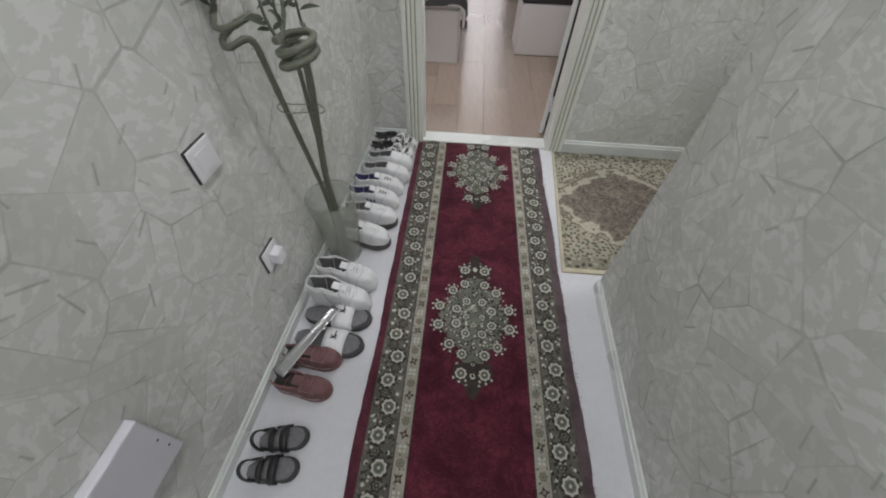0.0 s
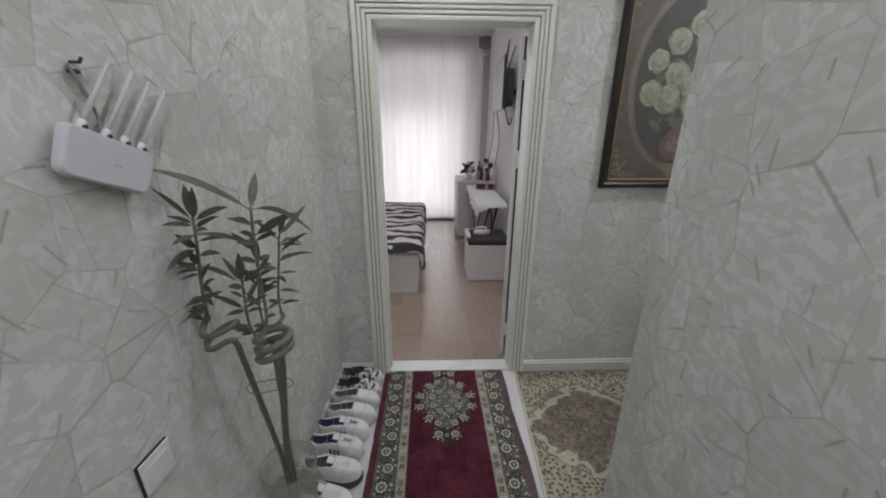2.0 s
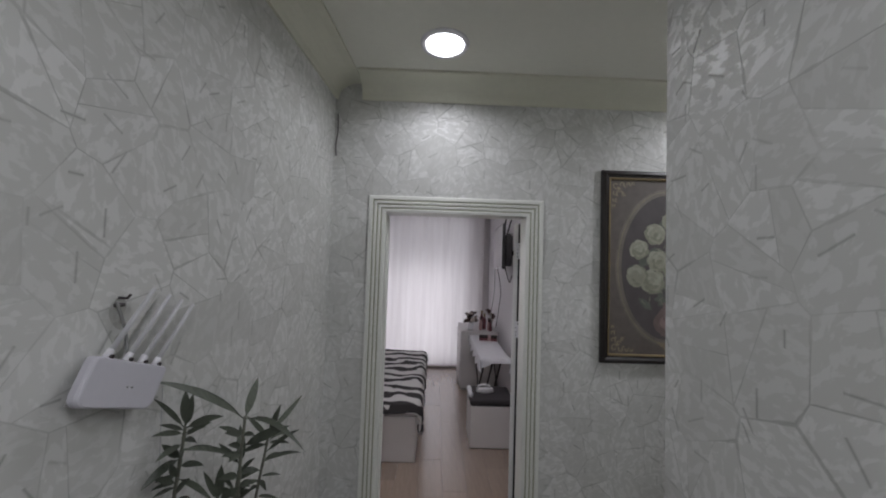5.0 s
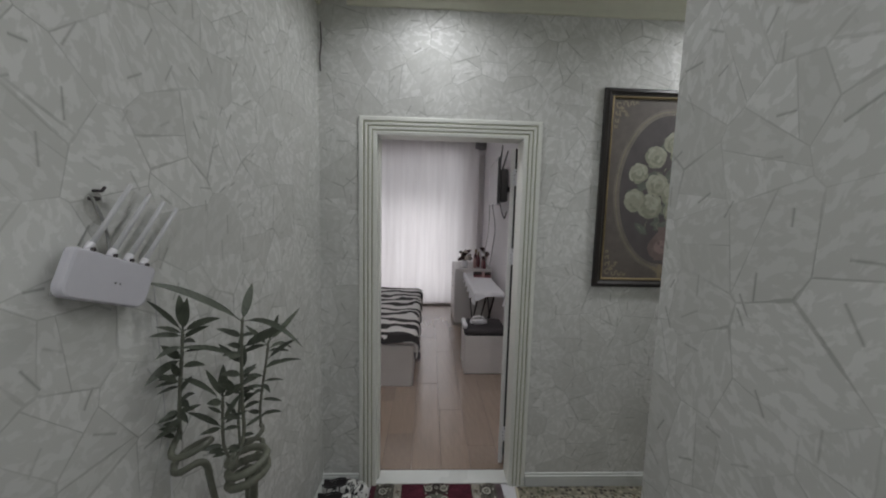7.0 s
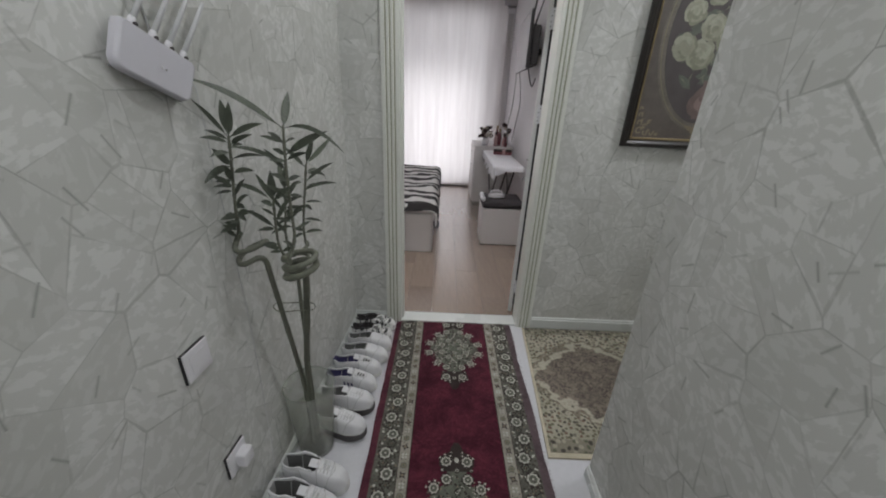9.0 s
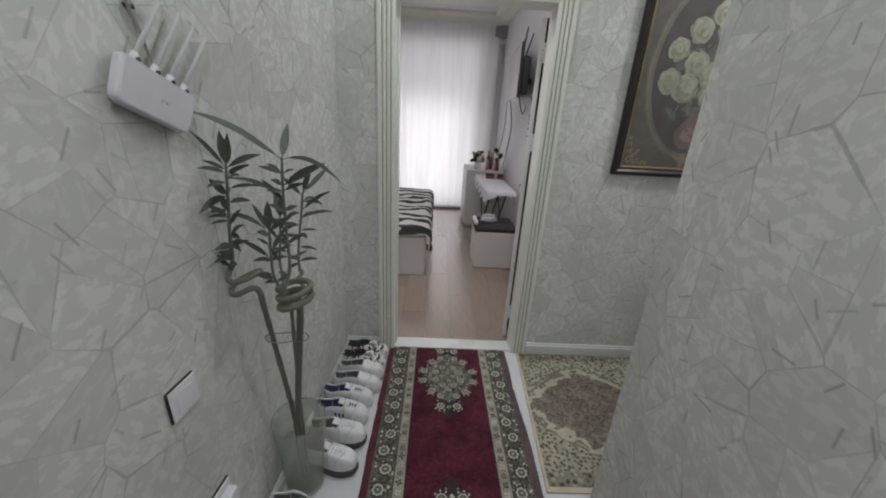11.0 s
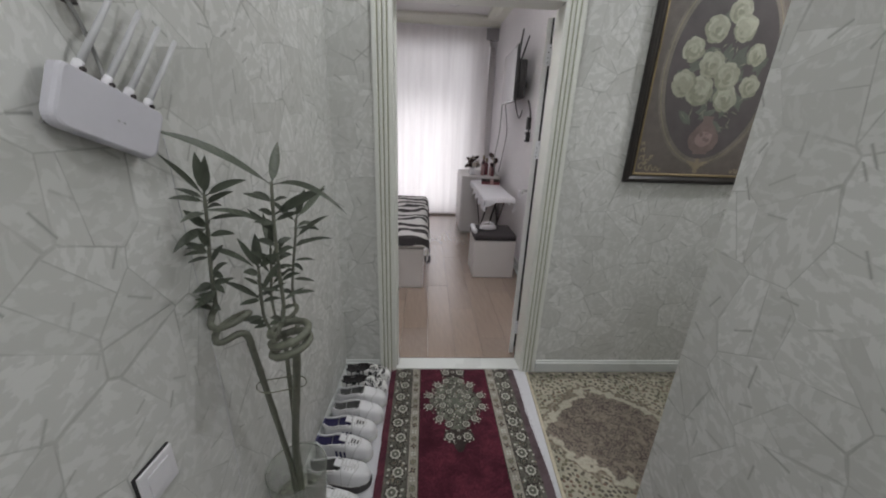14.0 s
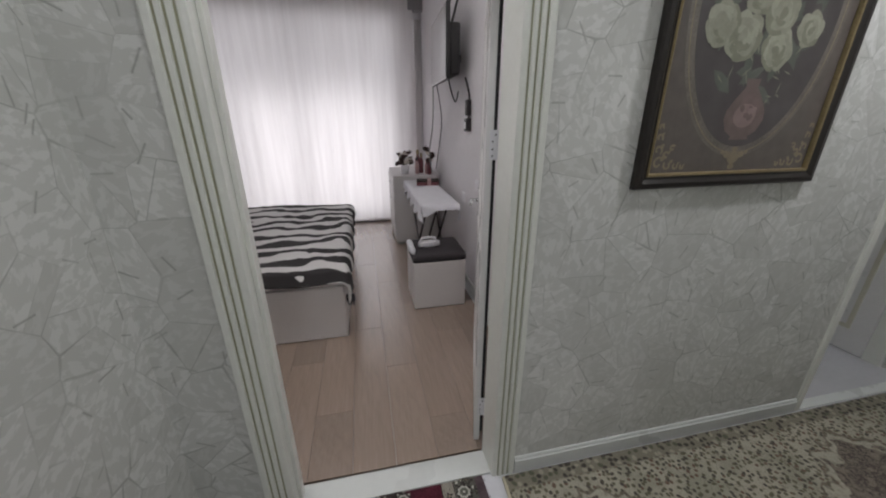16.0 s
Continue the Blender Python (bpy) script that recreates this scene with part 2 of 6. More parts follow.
def floral_carpet():
    """Beige machine-woven carpet: crowded small flowers, pale scrolling outlines and soft brown clouds."""
    m, t, b = material("beige_floral_carpet", 0.95)
    v = coords(t)
    warped = nd(t, "ShaderNodeTexNoise", Scale=9.0, Detail=2.0)
    t.links.new(v, warped.inputs["Vector"])
    mv = t.nodes.new("ShaderNodeVectorMath")
    mv.operation = "MULTIPLY_ADD"
    t.links.new(warped.outputs["Color"], mv.inputs[0])
    mv.inputs[1].default_value = (0.04, 0.04, 0)
    t.links.new(v, mv.inputs[2])

    def dots(scale, lo, hi):
        n = nd(t, "ShaderNodeTexVoronoi", Scale=scale, Randomness=0.9)
        n.voronoi_dimensions = "2D"
        t.links.new(mv.outputs[0], n.inputs["Vector"])
        return ramp(t, n.outputs["Distance"], [(lo, 1.0), (hi, 0.0)]), n.outputs["Color"]

    xyz = t.nodes.new("ShaderNodeSeparateXYZ")
    t.links.new(v, xyz.inputs[0])
    # brown lozenge medallions with a scalloped cream outline, on a cream ground full of small dark sprigs
    px = calc(t, "DIVIDE", calc(t, "PINGPONG", calc(t, "ADD", xyz.outputs[0], 0.15), 0.65), 0.34)
    py = calc(t, "DIVIDE", calc(t, "ABSOLUTE", calc(t, "SUBTRACT", xyz.outputs[1], 1.72)), 0.30)
    away = calc(t, "ADD", calc(t, "MULTIPLY", calc(t, "SQRT", calc(t, "ADD", calc(t, "MULTIPLY", px, px), calc(t, "MULTIPLY", py, py))), 0.5), calc(t, "MULTIPLY", calc(t, "ADD", px, py), 0.42))
    away = calc(t, "ADD", away, calc(t, "MULTIPLY", calc(t, "SUBTRACT", noise_tex(t, v, 13.0, 1, 0.4, 0.6), 0.5), 0.55))
    inside = ramp(t, calc(t, "MULTIPLY", away, 0.5), [(0.43, 1.0), (0.45, 0.0)])
    outline = ramp(t, calc(t, "MULTIPLY", away, 0.5), [(0.445, 0.0), (0.46, 1.0), (0.50, 1.0), (0.515, 0.0)])
    shadow_line = ramp(t, calc(t, "MULTIPLY", away, 0.5), [(0.51, 0.0), (0.525, 0.8), (0.54, 0.8), (0.555, 0.0)])
    band = ramp(t, calc(t, "ABSOLUTE", calc(t, "SUBTRACT", xyz.outputs[1], 1.73)), [(0.395, 0.0), (0.405, 1.0)])
    ground = mix(t, ramp(t, noise_tex(t, v, 7.0, 2), [(0.40, 0.0), (0.60, 1.0)]), (0.43, 0.395, 0.315), (0.33, 0.315, 0.245))
    sprig, pick = dots(46, 0.30, 0.40)
    sprig_tone = ramp(t, pick, [(0.2, (0.055, 0.048, 0.038)), (0.5, (0.11, 0.10, 0.06)), (0.75, (0.14, 0.08, 0.055))], "CONSTANT")
    keep = ramp(t, pick, [(0.24, 0.0), (0.26, 0.9)])
    body = mix(t, calc(t, "MULTIPLY", sprig, keep), ground, sprig_tone)
    vine = ramp(t, noise_tex(t, v, 9.0, 1, 0.5, 2.4), [(0.478, 0.0), (0.492, 0.8), (0.508, 0.0)])
    body = mix(t, vine, body, (0.17, 0.145, 0.105))
    body = mix(t, shadow_line, body, (0.16, 0.13, 0.10))
    body = mix(t, calc(t, "MULTIPLY", outline, 0.8), body, (0.44, 0.41, 0.33))
    heart = mix(t, ramp(t, noise_tex(t, v, 30.0, 2, 0.5, 2.6), [(0.42, 0.0), (0.47, 1.0), (0.53, 1.0), (0.58, 0.0)]), (0.21, 0.178, 0.145), (0.085, 0.066, 0.056))
    heart = mix(t, ramp(t, noise_tex(t, v, 17.0, 1, 0.5, 1.8), [(0.54, 0.0), (0.60, 0.55)]), heart, (0.30, 0.255, 0.205))
    body = mix(t, inside, body, heart)
    edge_dots, edge_pick = dots(34, 0.30, 0.40)
    edge_body = mix(t, edge_dots, (0.235, 0.215, 0.165), ramp(t, edge_pick, [(0.2, (0.07, 0.06, 0.05)), (0.5, (0.36, 0.33, 0.26)), (0.7, (0.12, 0.12, 0.08))], "CONSTANT"))
    body = mix(t, band, body, edge_body)
    fuzz = noise_tex(t, v, 300, 3, 0.7)
    body = mix(t, 1.0, body, ramp(t, fuzz, [(0.3, 0.75), (0.7, 1.08)]), "MULTIPLY")
    t.links.new(body, b.inputs["Base Color"])
    bump(t, b, fuzz, 0.7, 0.002)
    return m


def zebra(name, scale, ink, ground, along=(0, 1, 0), rough=0.9):
    m, t, b = material(name, rough)
    v = coords(t)
    warp = nd(t, "ShaderNodeTexNoise", Scale=3.4, Detail=2.0)
    t.links.new(v, warp.inputs["Vector"])
    mv = t.nodes.new("ShaderNodeVectorMath")
    mv.operation = "MULTIPLY_ADD"
    t.links.new(warp.outputs["Color"], mv.inputs[0])
    mv.inputs[1].default_value = (0.0, 0.40, 0.0)
    t.links.new(v, mv.inputs[2])
    w = nd(t, "ShaderNodeTexWave", Scale=scale, Distortion=2.2, Detail=1.0)
    w.inputs["Detail Scale"].default_value = 1.1
    w.bands_direction = "Y"
    t.links.new(mv.outputs[0], w.inputs["Vector"])
    fuzz = noise_tex(t, v, 160, 3, 0.7)
    t.links.new(mix(t, 1.0, ramp(t, w.outputs["Fac"], [(0.47, ink), (0.53, ground)]), ramp(t, fuzz, [(0.3, 0.85), (0.7, 1.0)]), "MULTIPLY"), b.inputs["Base Color"])
    bump(t, b, fuzz, 0.5, 0.002)
    return m


def blotched(name, ink, ground, scale):
    m, t, b = material(name, 0.55)
    f = noise_tex(t, coords(t, (1.6, 0.7, 0.7)), scale, 1, 0.4, 0.9)
    t.links.new(ramp(t, f, [(0.50, ground), (0.53, ink)]), b.inputs["Base Color"])
    return m


def sheer():
    m, t, b = material("sheer_curtain", 0.9)
    v = coords(t, (1, 1, 0.05))
    weave = noise_tex(t, coords(t), 240, 2)
    col = ramp(t, noise_tex(t, v, 14, 3), [(0.3, (0.79, 0.765, 0.768)), (0.7, (0.89, 0.868, 0.872))])
    t.links.new(col, b.inputs["Base Color"])
    tr = t.nodes.new("ShaderNodeBsdfTranslucent")
    t.links.new(col, tr.inputs[0])
    ms = t.nodes.new("ShaderNodeMixShader")
    ms.inputs[0].default_value = 0.55
    t.links.new(b.outputs[0], ms.inputs[1])
    t.links.new(tr.outputs[0], ms.inputs[2])
    t.links.new(ms.outputs[0], t.nodes["Material Output"].inputs["Surface"])
    bump(t, b, weave, 0.2, 0.001)
    return m


def glowing(name, color, strength):
    m, t, b = material(name, 0.4)
    b.inputs["Base Color"].default_value = (0.8, 0.8, 0.8, 1)
    b.inputs["Emission Color"].default_value = (*color, 1)
    b.inputs["Emission Strength"].default_value = strength
    return m


def glass(name, tint, film, haze, rough=0.03):
    """Thin blown glass or still water: tinted see-through, a cloudy film and a clear gloss."""
    m, t, b = material(name, rough)
    nodes = t.nodes
    clear, cloudy, gloss = nodes.new("ShaderNodeBsdfTransparent"), nodes.new("ShaderNodeBsdfDiffuse"), nodes.new("ShaderNodeBsdfGlossy")
    clear.inputs[0].default_value, cloudy.inputs[0].default_value = (*tint, 1), (*film, 1)
    gloss.inputs["Roughness"].default_value = rough
    veil, shine, edge = nodes.new("ShaderNodeMixShader"), nodes.new("ShaderNodeMixShader"), nodes.new("ShaderNodeLayerWeight")
    edge.inputs[0].default_value = 0.25
    t.links.new(ramp(t, noise_tex(t, coords(t), 14, 4), [(0.3, haze * 0.5), (0.75, haze * 1.6)]), veil.inputs[0])
    t.links.new(clear.outputs[0], veil.inputs[1])
    t.links.new(cloudy.outputs[0], veil.inputs[2])
    t.links.new(ramp(t, edge.outputs["Facing"], [(0.0, 0.02), (0.6, 0.06), (1.0, 0.30)]), shine.inputs[0])
    t.links.new(veil.outputs[0], shine.inputs[1])
    t.links.new(gloss.outputs[0], shine.inputs[2])
    t.links.new(shine.outputs[0], nodes["Material Output"].inputs["Surface"])
    return m


def leaf_mat():
    m, t, b = material("bamboo_leaf", 0.42)
    info = t.nodes.new("ShaderNodeObjectInfo")
    veins = noise_tex(t, coords(t, (1, 30, 1)), 9, 3)
    col = ramp(t, veins, [(0.3, (0.054, 0.064, 0.046)), (0.7, (0.098, 0.113, 0.082))])
    t.links.new(mix(t, 1.0, col, ramp(t, info.outputs["Random"], [(0, 0.7), (1, 1.25)]), "MULTIPLY"), b.inputs["Base Color"])
    bump(t, b, veins, 0.2, 0.0008)
    return m


PAPER = wallpaper()
LAMINATE = laminate()
FLOOR = white_floor()
CEIL = plain("matt_ceiling_paint", (0.78, 0.78, 0.70), 0.9, grain=30, amount=0.03)
COVE = plain("olive_white_cove_paint", (0.70, 0.70, 0.59), 0.85, grain=30, amount=0.04)
TRIM = plain("cream_painted_trim", (0.76, 0.77, 0.72), 0.38, grain=50, amount=0.05, relief=0.05)
GROOVE = plain("olive_gilt_groove", (0.36, 0.36, 0.25), 0.5, grain=80, amount=0.12)
BASE_W = plain("white_baseboard_paint", (0.65, 0.67, 0.65), 0.32, grain=40, amount=0.04, relief=0.05)
DOOR_W = plain("white_door_lacquer", (0.78, 0.77, 0.76), 0.3, grain=40, amount=0.04, relief=0.04)
DOOR_BEIGE = plain("beige_door_moulding", (0.62, 0.60, 0.50), 0.4, grain=40, amount=0.05)
BED_WALL = plain("lilac_white_wall_paint", (0.77, 0.75, 0.77), 0.8, grain=25, amount=0.05)
PLASTIC_W = plain("white_plastic", (0.80, 0.79, 0.82), 0.32, grain=60, amount=0.03, relief=0.03)
PLASTIC_L = plain("lilac_white_plastic", (0.62, 0.61, 0.66), 0.38, grain=60, amount=0.03, relief=0.03)
AERIAL = plain("pale_translucent_plastic", (0.56, 0.565, 0.575), 0.4, grain=60, amount=0.03, relief=0.02)
PLASTIC_G = plain("grey_plastic", (0.28, 0.28, 0.27), 0.45, grain=60, amount=0.1)
PLASTIC_B = plain("black_plastic", (0.018, 0.017, 0.018), 0.4, grain=60, amount=0.2)
MATT_BLACK = plain("matt_black", (0.015, 0.014, 0.014), 0.75, grain=90, amount=0.2)
METAL = plain("brushed_steel", (0.62, 0.62, 0.63), 0.28, 1.0, grain=120, amount=0.08, relief=0.05)
DARK_METAL = plain("dark_steel_tube", (0.10, 0.09, 0.09), 0.35, 0.8, grain=90, amount=0.1)
RED = pile("crimson_pile", (0.046, 0.009, 0.017), (0.128, 0.026, 0.043), extra=(0.030, 0.007, 0.012))
PLUM = pile("plum_selvedge_pile", (0.058, 0.016, 0.026), (0.118, 0.034, 0.048))
MAUVE = pile("mauve_selvedge_pile", (0.066, 0.046, 0.052), (0.125, 0.092, 0.100))
SLATE = pile("grey_green_pile", (0.082, 0.082, 0.068), (0.155, 0.152, 0.126), extra=(0.06, 0.058, 0.05))
CREAM = pile("cream_pile", (0.36, 0.355, 0.31), (0.52, 0.51, 0.45))
BEIGE = pile("beige_pile", (0.23, 0.214, 0.182), (0.35, 0.328, 0.28))
SAGE = pile("sage_pile", (0.088, 0.096, 0.076), (0.165, 0.173, 0.138))
INKY = pile("dark_pile", (0.026, 0.021, 0.019), (0.058, 0.046, 0.041))
OCHRE = pile("ochre_pile", (0.17, 0.14, 0.105), (0.26, 0.22, 0.165))
CARPET = floral_carpet()
CARPET_EDGE = pile("beige_bound_edge", (0.40, 0.36, 0.27), (0.55, 0.50, 0.39))
ZEBRA = zebra("zebra_fleece", 1.45, (0.03, 0.027, 0.028), (0.72, 0.71, 0.70))
ZEBRA_SHOE = blotched("black_blotched_canvas", (0.03, 0.03, 0.03), (0.70, 0.70, 0.68), 34)
SHEER = sheer()
LEATHER_W = plain("white_leather", (0.64, 0.64, 0.65), 0.45, grain=140, amount=0.05, relief=0.15)
LEATHER_G = plain("grey_white_leather", (0.46, 0.46, 0.46), 0.5, grain=140, amount=0.06, relief=0.15)
LEATHER_R = plain("maroon_suede", (0.150, 0.072, 0.076), 0.8, grain=160, amount=0.22, relief=0.25)
LINING = plain("grey_lining", (0.12, 0.12, 0.115), 0.95, grain=160, amount=0.15)
NAVY = plain("navy_lining", (0.045, 0.04, 0.11), 0.9, grain=160, amount=0.15)
DARK_LINING = plain("dark_lining", (0.05, 0.045, 0.045), 0.95, grain=160, amount=0.2)
SOLE_W = plain("white_rubber_sole", (0.60, 0.60, 0.58), 0.55, grain=90, amount=0.07)
SOLE_G = plain("grey_rubber_sole", (0.075, 0.07, 0.07), 0.7, grain=90, amount=0.15)
SOLE_R = plain("dark_red_sole", (0.20, 0.10, 0.095), 0.7, grain=90, amount=0.12)
BLACK_FOAM = plain("black_foam", (0.055, 0.054, 0.056), 0.85, grain=120, amount=0.25, relief=0.3)
FOOTBED = plain("worn_grey_footbed", (0.16, 0.158, 0.165), 0.9, grain=60, amount=0.35, relief=0.2)
LACE = plain("white_lace_cord", (0.66, 0.66, 0.66), 0.9, grain=200, amount=0.08)
VASE = glass("smoky_vase_glass", (0.95, 0.955, 0.94), (0.66, 0.675, 0.645), 0.20)
RIM = glass("vase_rim_glass", (0.80, 0.82, 0.78), (0.50, 0.52, 0.48), 0.20)
WATER = glass("vase_water", (0.93, 0.935, 0.89), (0.42, 0.43, 0.37), 0.08)
STALK = plain("bamboo_stalk", (0.135, 0.142, 0.108), 0.42, grain=70, amount=0.25, relief=0.15)
STALK_OLD = plain("dry_bamboo_node", (0.18, 0.16, 0.11), 0.7, grain=70, amount=0.2)
LEAF = leaf_mat()
WIRE = plain("green_wire", (0.16, 0.17, 0.12), 0.5, grain=70, amount=0.1)
FRAME_DARK = plain("black_brown_frame_lacquer", (0.018, 0.014, 0.012), 0.36, grain=50, amount=0.25, relief=0.08)
GILT = plain("aged_gilt", (0.30, 0.235, 0.13), 0.38, 0.7, grain=110, amount=0.25, relief=0.2)
MAT_BROWN = plain("brown_painted_ground", (0.125, 0.107, 0.095), 0.35, grain=24, amount=0.22, relief=0.05)
OVAL_DARK = plain("dark_plum_painted_ground", (0.082, 0.072, 0.072), 0.35, grain=9, amount=0.35, relief=0.05)
OVAL_RIM = plain("taupe_painted_oval", (0.165, 0.146, 0.124), 0.35, grain=110, amount=0.45)
ROSE = plain("cream_rose_paint", (0.285, 0.285, 0.220), 0.4, grain=60, amount=0.2)
ROSE_SH = plain("olive_rose_shade_paint", (0.215, 0.220, 0.165), 0.4, grain=60, amount=0.2)
ROSE_HI = plain("pale_rose_paint", (0.335, 0.333, 0.265), 0.4, grain=60, amount=0.15)
FOLIAGE_P = plain("grey_green_leaf_paint", (0.112, 0.120, 0.102), 0.4, grain=20, amount=0.35)
VASE_P = plain("dusty_pink_vase_paint", (0.165, 0.120, 0.112), 0.4, grain=26, amount=0.3)
VASE_P_HI = plain("pink_bloom_paint", (0.25, 0.185, 0.172), 0.4, grain=26, amount=0.25)
GOLD_P = plain("dull_gold_ornament_paint", (0.25, 0.21, 0.145), 0.45, grain=60, amount=0.25)
BED_BASE = plain("white_bed_leatherette", (0.72, 0.69, 0.69), 0.4, grain=70, amount=0.04, relief=0.1)
CUSHION = plain("charcoal_cushion_fabric", (0.045, 0.040, 0.044), 0.85, grain=170, amount=0.25, relief=0.3)
CLOTH = plain("white_table_cloth", (0.76, 0.76, 0.80), 0.9, grain=170, amount=0.06, relief=0.3)
DRESSER = plain("pale_grey_cabinet", (0.60, 0.58, 0.58), 0.4, grain=40, amount=0.05)
SCREEN, _t, _b = material("dark_glossy_screen", 0.09)
_b.inputs["Specular IOR Level"].default_value, _b.inputs["Coat Weight"].default_value = 1.0, 1.0
_b.inputs["Base Color"].default_value = (0.03, 0.03, 0.032, 1)
BROWN_FLOWER = plain("dark_brown_silk_petal", (0.07, 0.04, 0.035), 0.8, grain=90, amount=0.35)
CREAM_PETAL = plain("cream_silk_petal", (0.62, 0.56, 0.50), 0.8, grain=90, amount=0.15)
WINE = plain("wine_red_box_board", (0.16, 0.05, 0.06), 0.5, grain=60, amount=0.2)
BOTTLE_PINK = plain("pinkish_bottle", (0.42, 0.27, 0.27), 0.3, grain=60, amount=0.1)
WINDOW_W = plain("white_window_frame", (0.80, 0.79, 0.80), 0.35, grain=40, amount=0.03)
GREY_BOX = plain("grey_shutter_box", (0.30, 0.29, 0.30), 0.6, grain=50, amount=0.1)
DIFFUSER = glowing("lit_lamp_diffuser", COOL, 9.0)
DAYLIGHT = glowing("bright_overcast_distance", (0.985, 0.97, 0.985), 0.95)


# ---------------------------------------------------------------- builders
def link(name, bm, mats, parent=None, label="", smooth=False):
    bmesh.ops.recalc_face_normals(bm, faces=bm.faces)
    me = bpy.data.meshes.new(name)
    bm.to_mesh(me)
    bm.free()
    for m in mats if isinstance(mats, (list, tuple)) else [mats]:
        me.materials.append(m)
    if smooth:
        me.polygons.foreach_set("use_smooth", [True] * len(me.polygons))
    ob = new(name, me)
    ob.parent = parent
    return tagged(ob, label)


def part(name, bm, mats, parent, label="", smooth=False):
    return link(name, bm, mats, parent, label, smooth)


def thing(name, at, label, category, group="", turn=0.0):
    ob = new(name)
    ob.empty_display_size = 0.05
    ob.matrix_world = pose(*at, 0, 0, turn)
    return tagged(ob, label, category, group)


def box(bm, lo, hi, bevel=0.0, mat=0, m=None):
    start = len(bm.faces)
    r = bmesh.ops.create_cube(bm, size=1)
    vs = r["verts"]
    for v in vs:
        v.co = Vector(((lo[i] + hi[i]) / 2 + v.co[i] * (hi[i] - lo[i]) for i in range(3)))
    faces = list({f for v in vs for f in v.link_faces})
    if bevel:
        e = list({e for f in faces for e in f.edges})
        got = bmesh.ops.bevel(bm, geom=e, offset=bevel, segments=2, affect="EDGES", profile=0.6)
        faces = list({f for v in got["verts"] for f in v.link_faces} | {f for f in faces if f.is_valid})
    vs = list({v for f in faces for v in f.verts})
    for f in faces:
        f.material_index = mat
    if m is not None:
        bmesh.ops.transform(bm, matrix=m, verts=vs)
    return vs


def boxed(lo, hi, bevel=0.0):
    bm = bmesh.new()
    box(bm, lo, hi, bevel)
    return bm


def tube(bm, points, radius, sides=8, mat=0, closed=True):
    """A round tube along points; radius is a number or one for each point."""
    pts = [Vector(p) for p in points]
    rad = radius if isinstance(radius, (list, tuple)) else [radius] * len(pts)
    rings, up = [], None
    for i, p in enumerate(pts):
        d = (pts[min(i + 1, len(pts) - 1)] - pts[max(i - 1, 0)]).normalized()
        if up is None:
            up = d.orthogonal().normalized()
        up = (up - d * up.dot(d)).normalized()
        side = d.cross(up)
        rings.append([bm.verts.new(p + rad[i] * (math.cos(a) * up + math.sin(a) * side)) for a in (2 * math.pi * k / sides for k in range(sides))])
    for a, b in zip(rings, rings[1:]):
        for k in range(sides):
            bm.faces.new((a[k], a[(k + 1) % sides], b[(k + 1) % sides], b[k])).material_index = mat
    if closed:
        for ring in (rings[0][::-1], rings[-1]):
            bm.faces.new(ring).material_index = mat
    return bm


def lathe(bm, profile, sides=32, centre=(0, 0), mat=0):
    rings = [[bm.verts.new((centre[0] + r * math.cos(2 * math.pi * k / sides), centre[1] + r * math.sin(2 * math.pi * k / sides), z)) for k in range(sides)] for r, z in profile]
    for a, b in zip(rings, rings[1:]):
        for k in range(sides):
            bm.faces.new((a[k], a[(k + 1) % sides], b[(k + 1) % sides], b[k])).material_index = mat
    for ring in (rings[0], rings[-1]):
        bm.faces.new(ring).material_index = mat
    return bm


def flat(bm, points, z, mat=0, thick=0.0):
    """A flat polygon at height z, with a rim down to z - thick."""
    vs = [bm.verts.new((p[0], p[1], z)) for p in points]
    bm.faces.new(vs).material_index = mat
    if thick:
        low = [bm.verts.new((p[0], p[1], z - thick)) for p in points]
        for i in range(len(vs)):
            j = (i + 1) % len(vs)
            bm.faces.new((vs[i], low[i], low[j], vs[j])).material_index = mat
    return vs


def prism(points, z0, z1, mat=0, bm=None):
    bm = bm or bmesh.new()
    a = [bm.verts.new((x, y, z0)) for x, y in points]
    b = [bm.verts.new((x, y, z1)) for x, y in points]
    bm.faces.new(a[::-1]).material_index = mat
    bm.faces.new(b).material_index = mat
    for i in range(len(a)):
        j = (i + 1) % len(a)
        bm.faces.new((a[i], a[j], b[j], b[i])).material_index = mat
    return bm


def structure(name, bm, mats, label="", parent=None, smooth=False):
    return tagged(link(name, bm, mats, parent, label, smooth), kind="" if parent else "structure")


# ---------------------------------------------------------------- the hall: plan
FAR, DOOR_L, DOOR_R, DOOR_T = 2.22, -0.03, 0.775, 2.05
BACK = -2.6
CEILING = 2.80


def left_x(y):
    return -0.335 - 0.053 * (FAR - y)


def right_x(y):
    return 0.893 - 0.03 * (1.17 - y)


LEFT_TURN = -math.degrees(math.atan(0.053))  # of the left wall away from +y
HX = 3.40

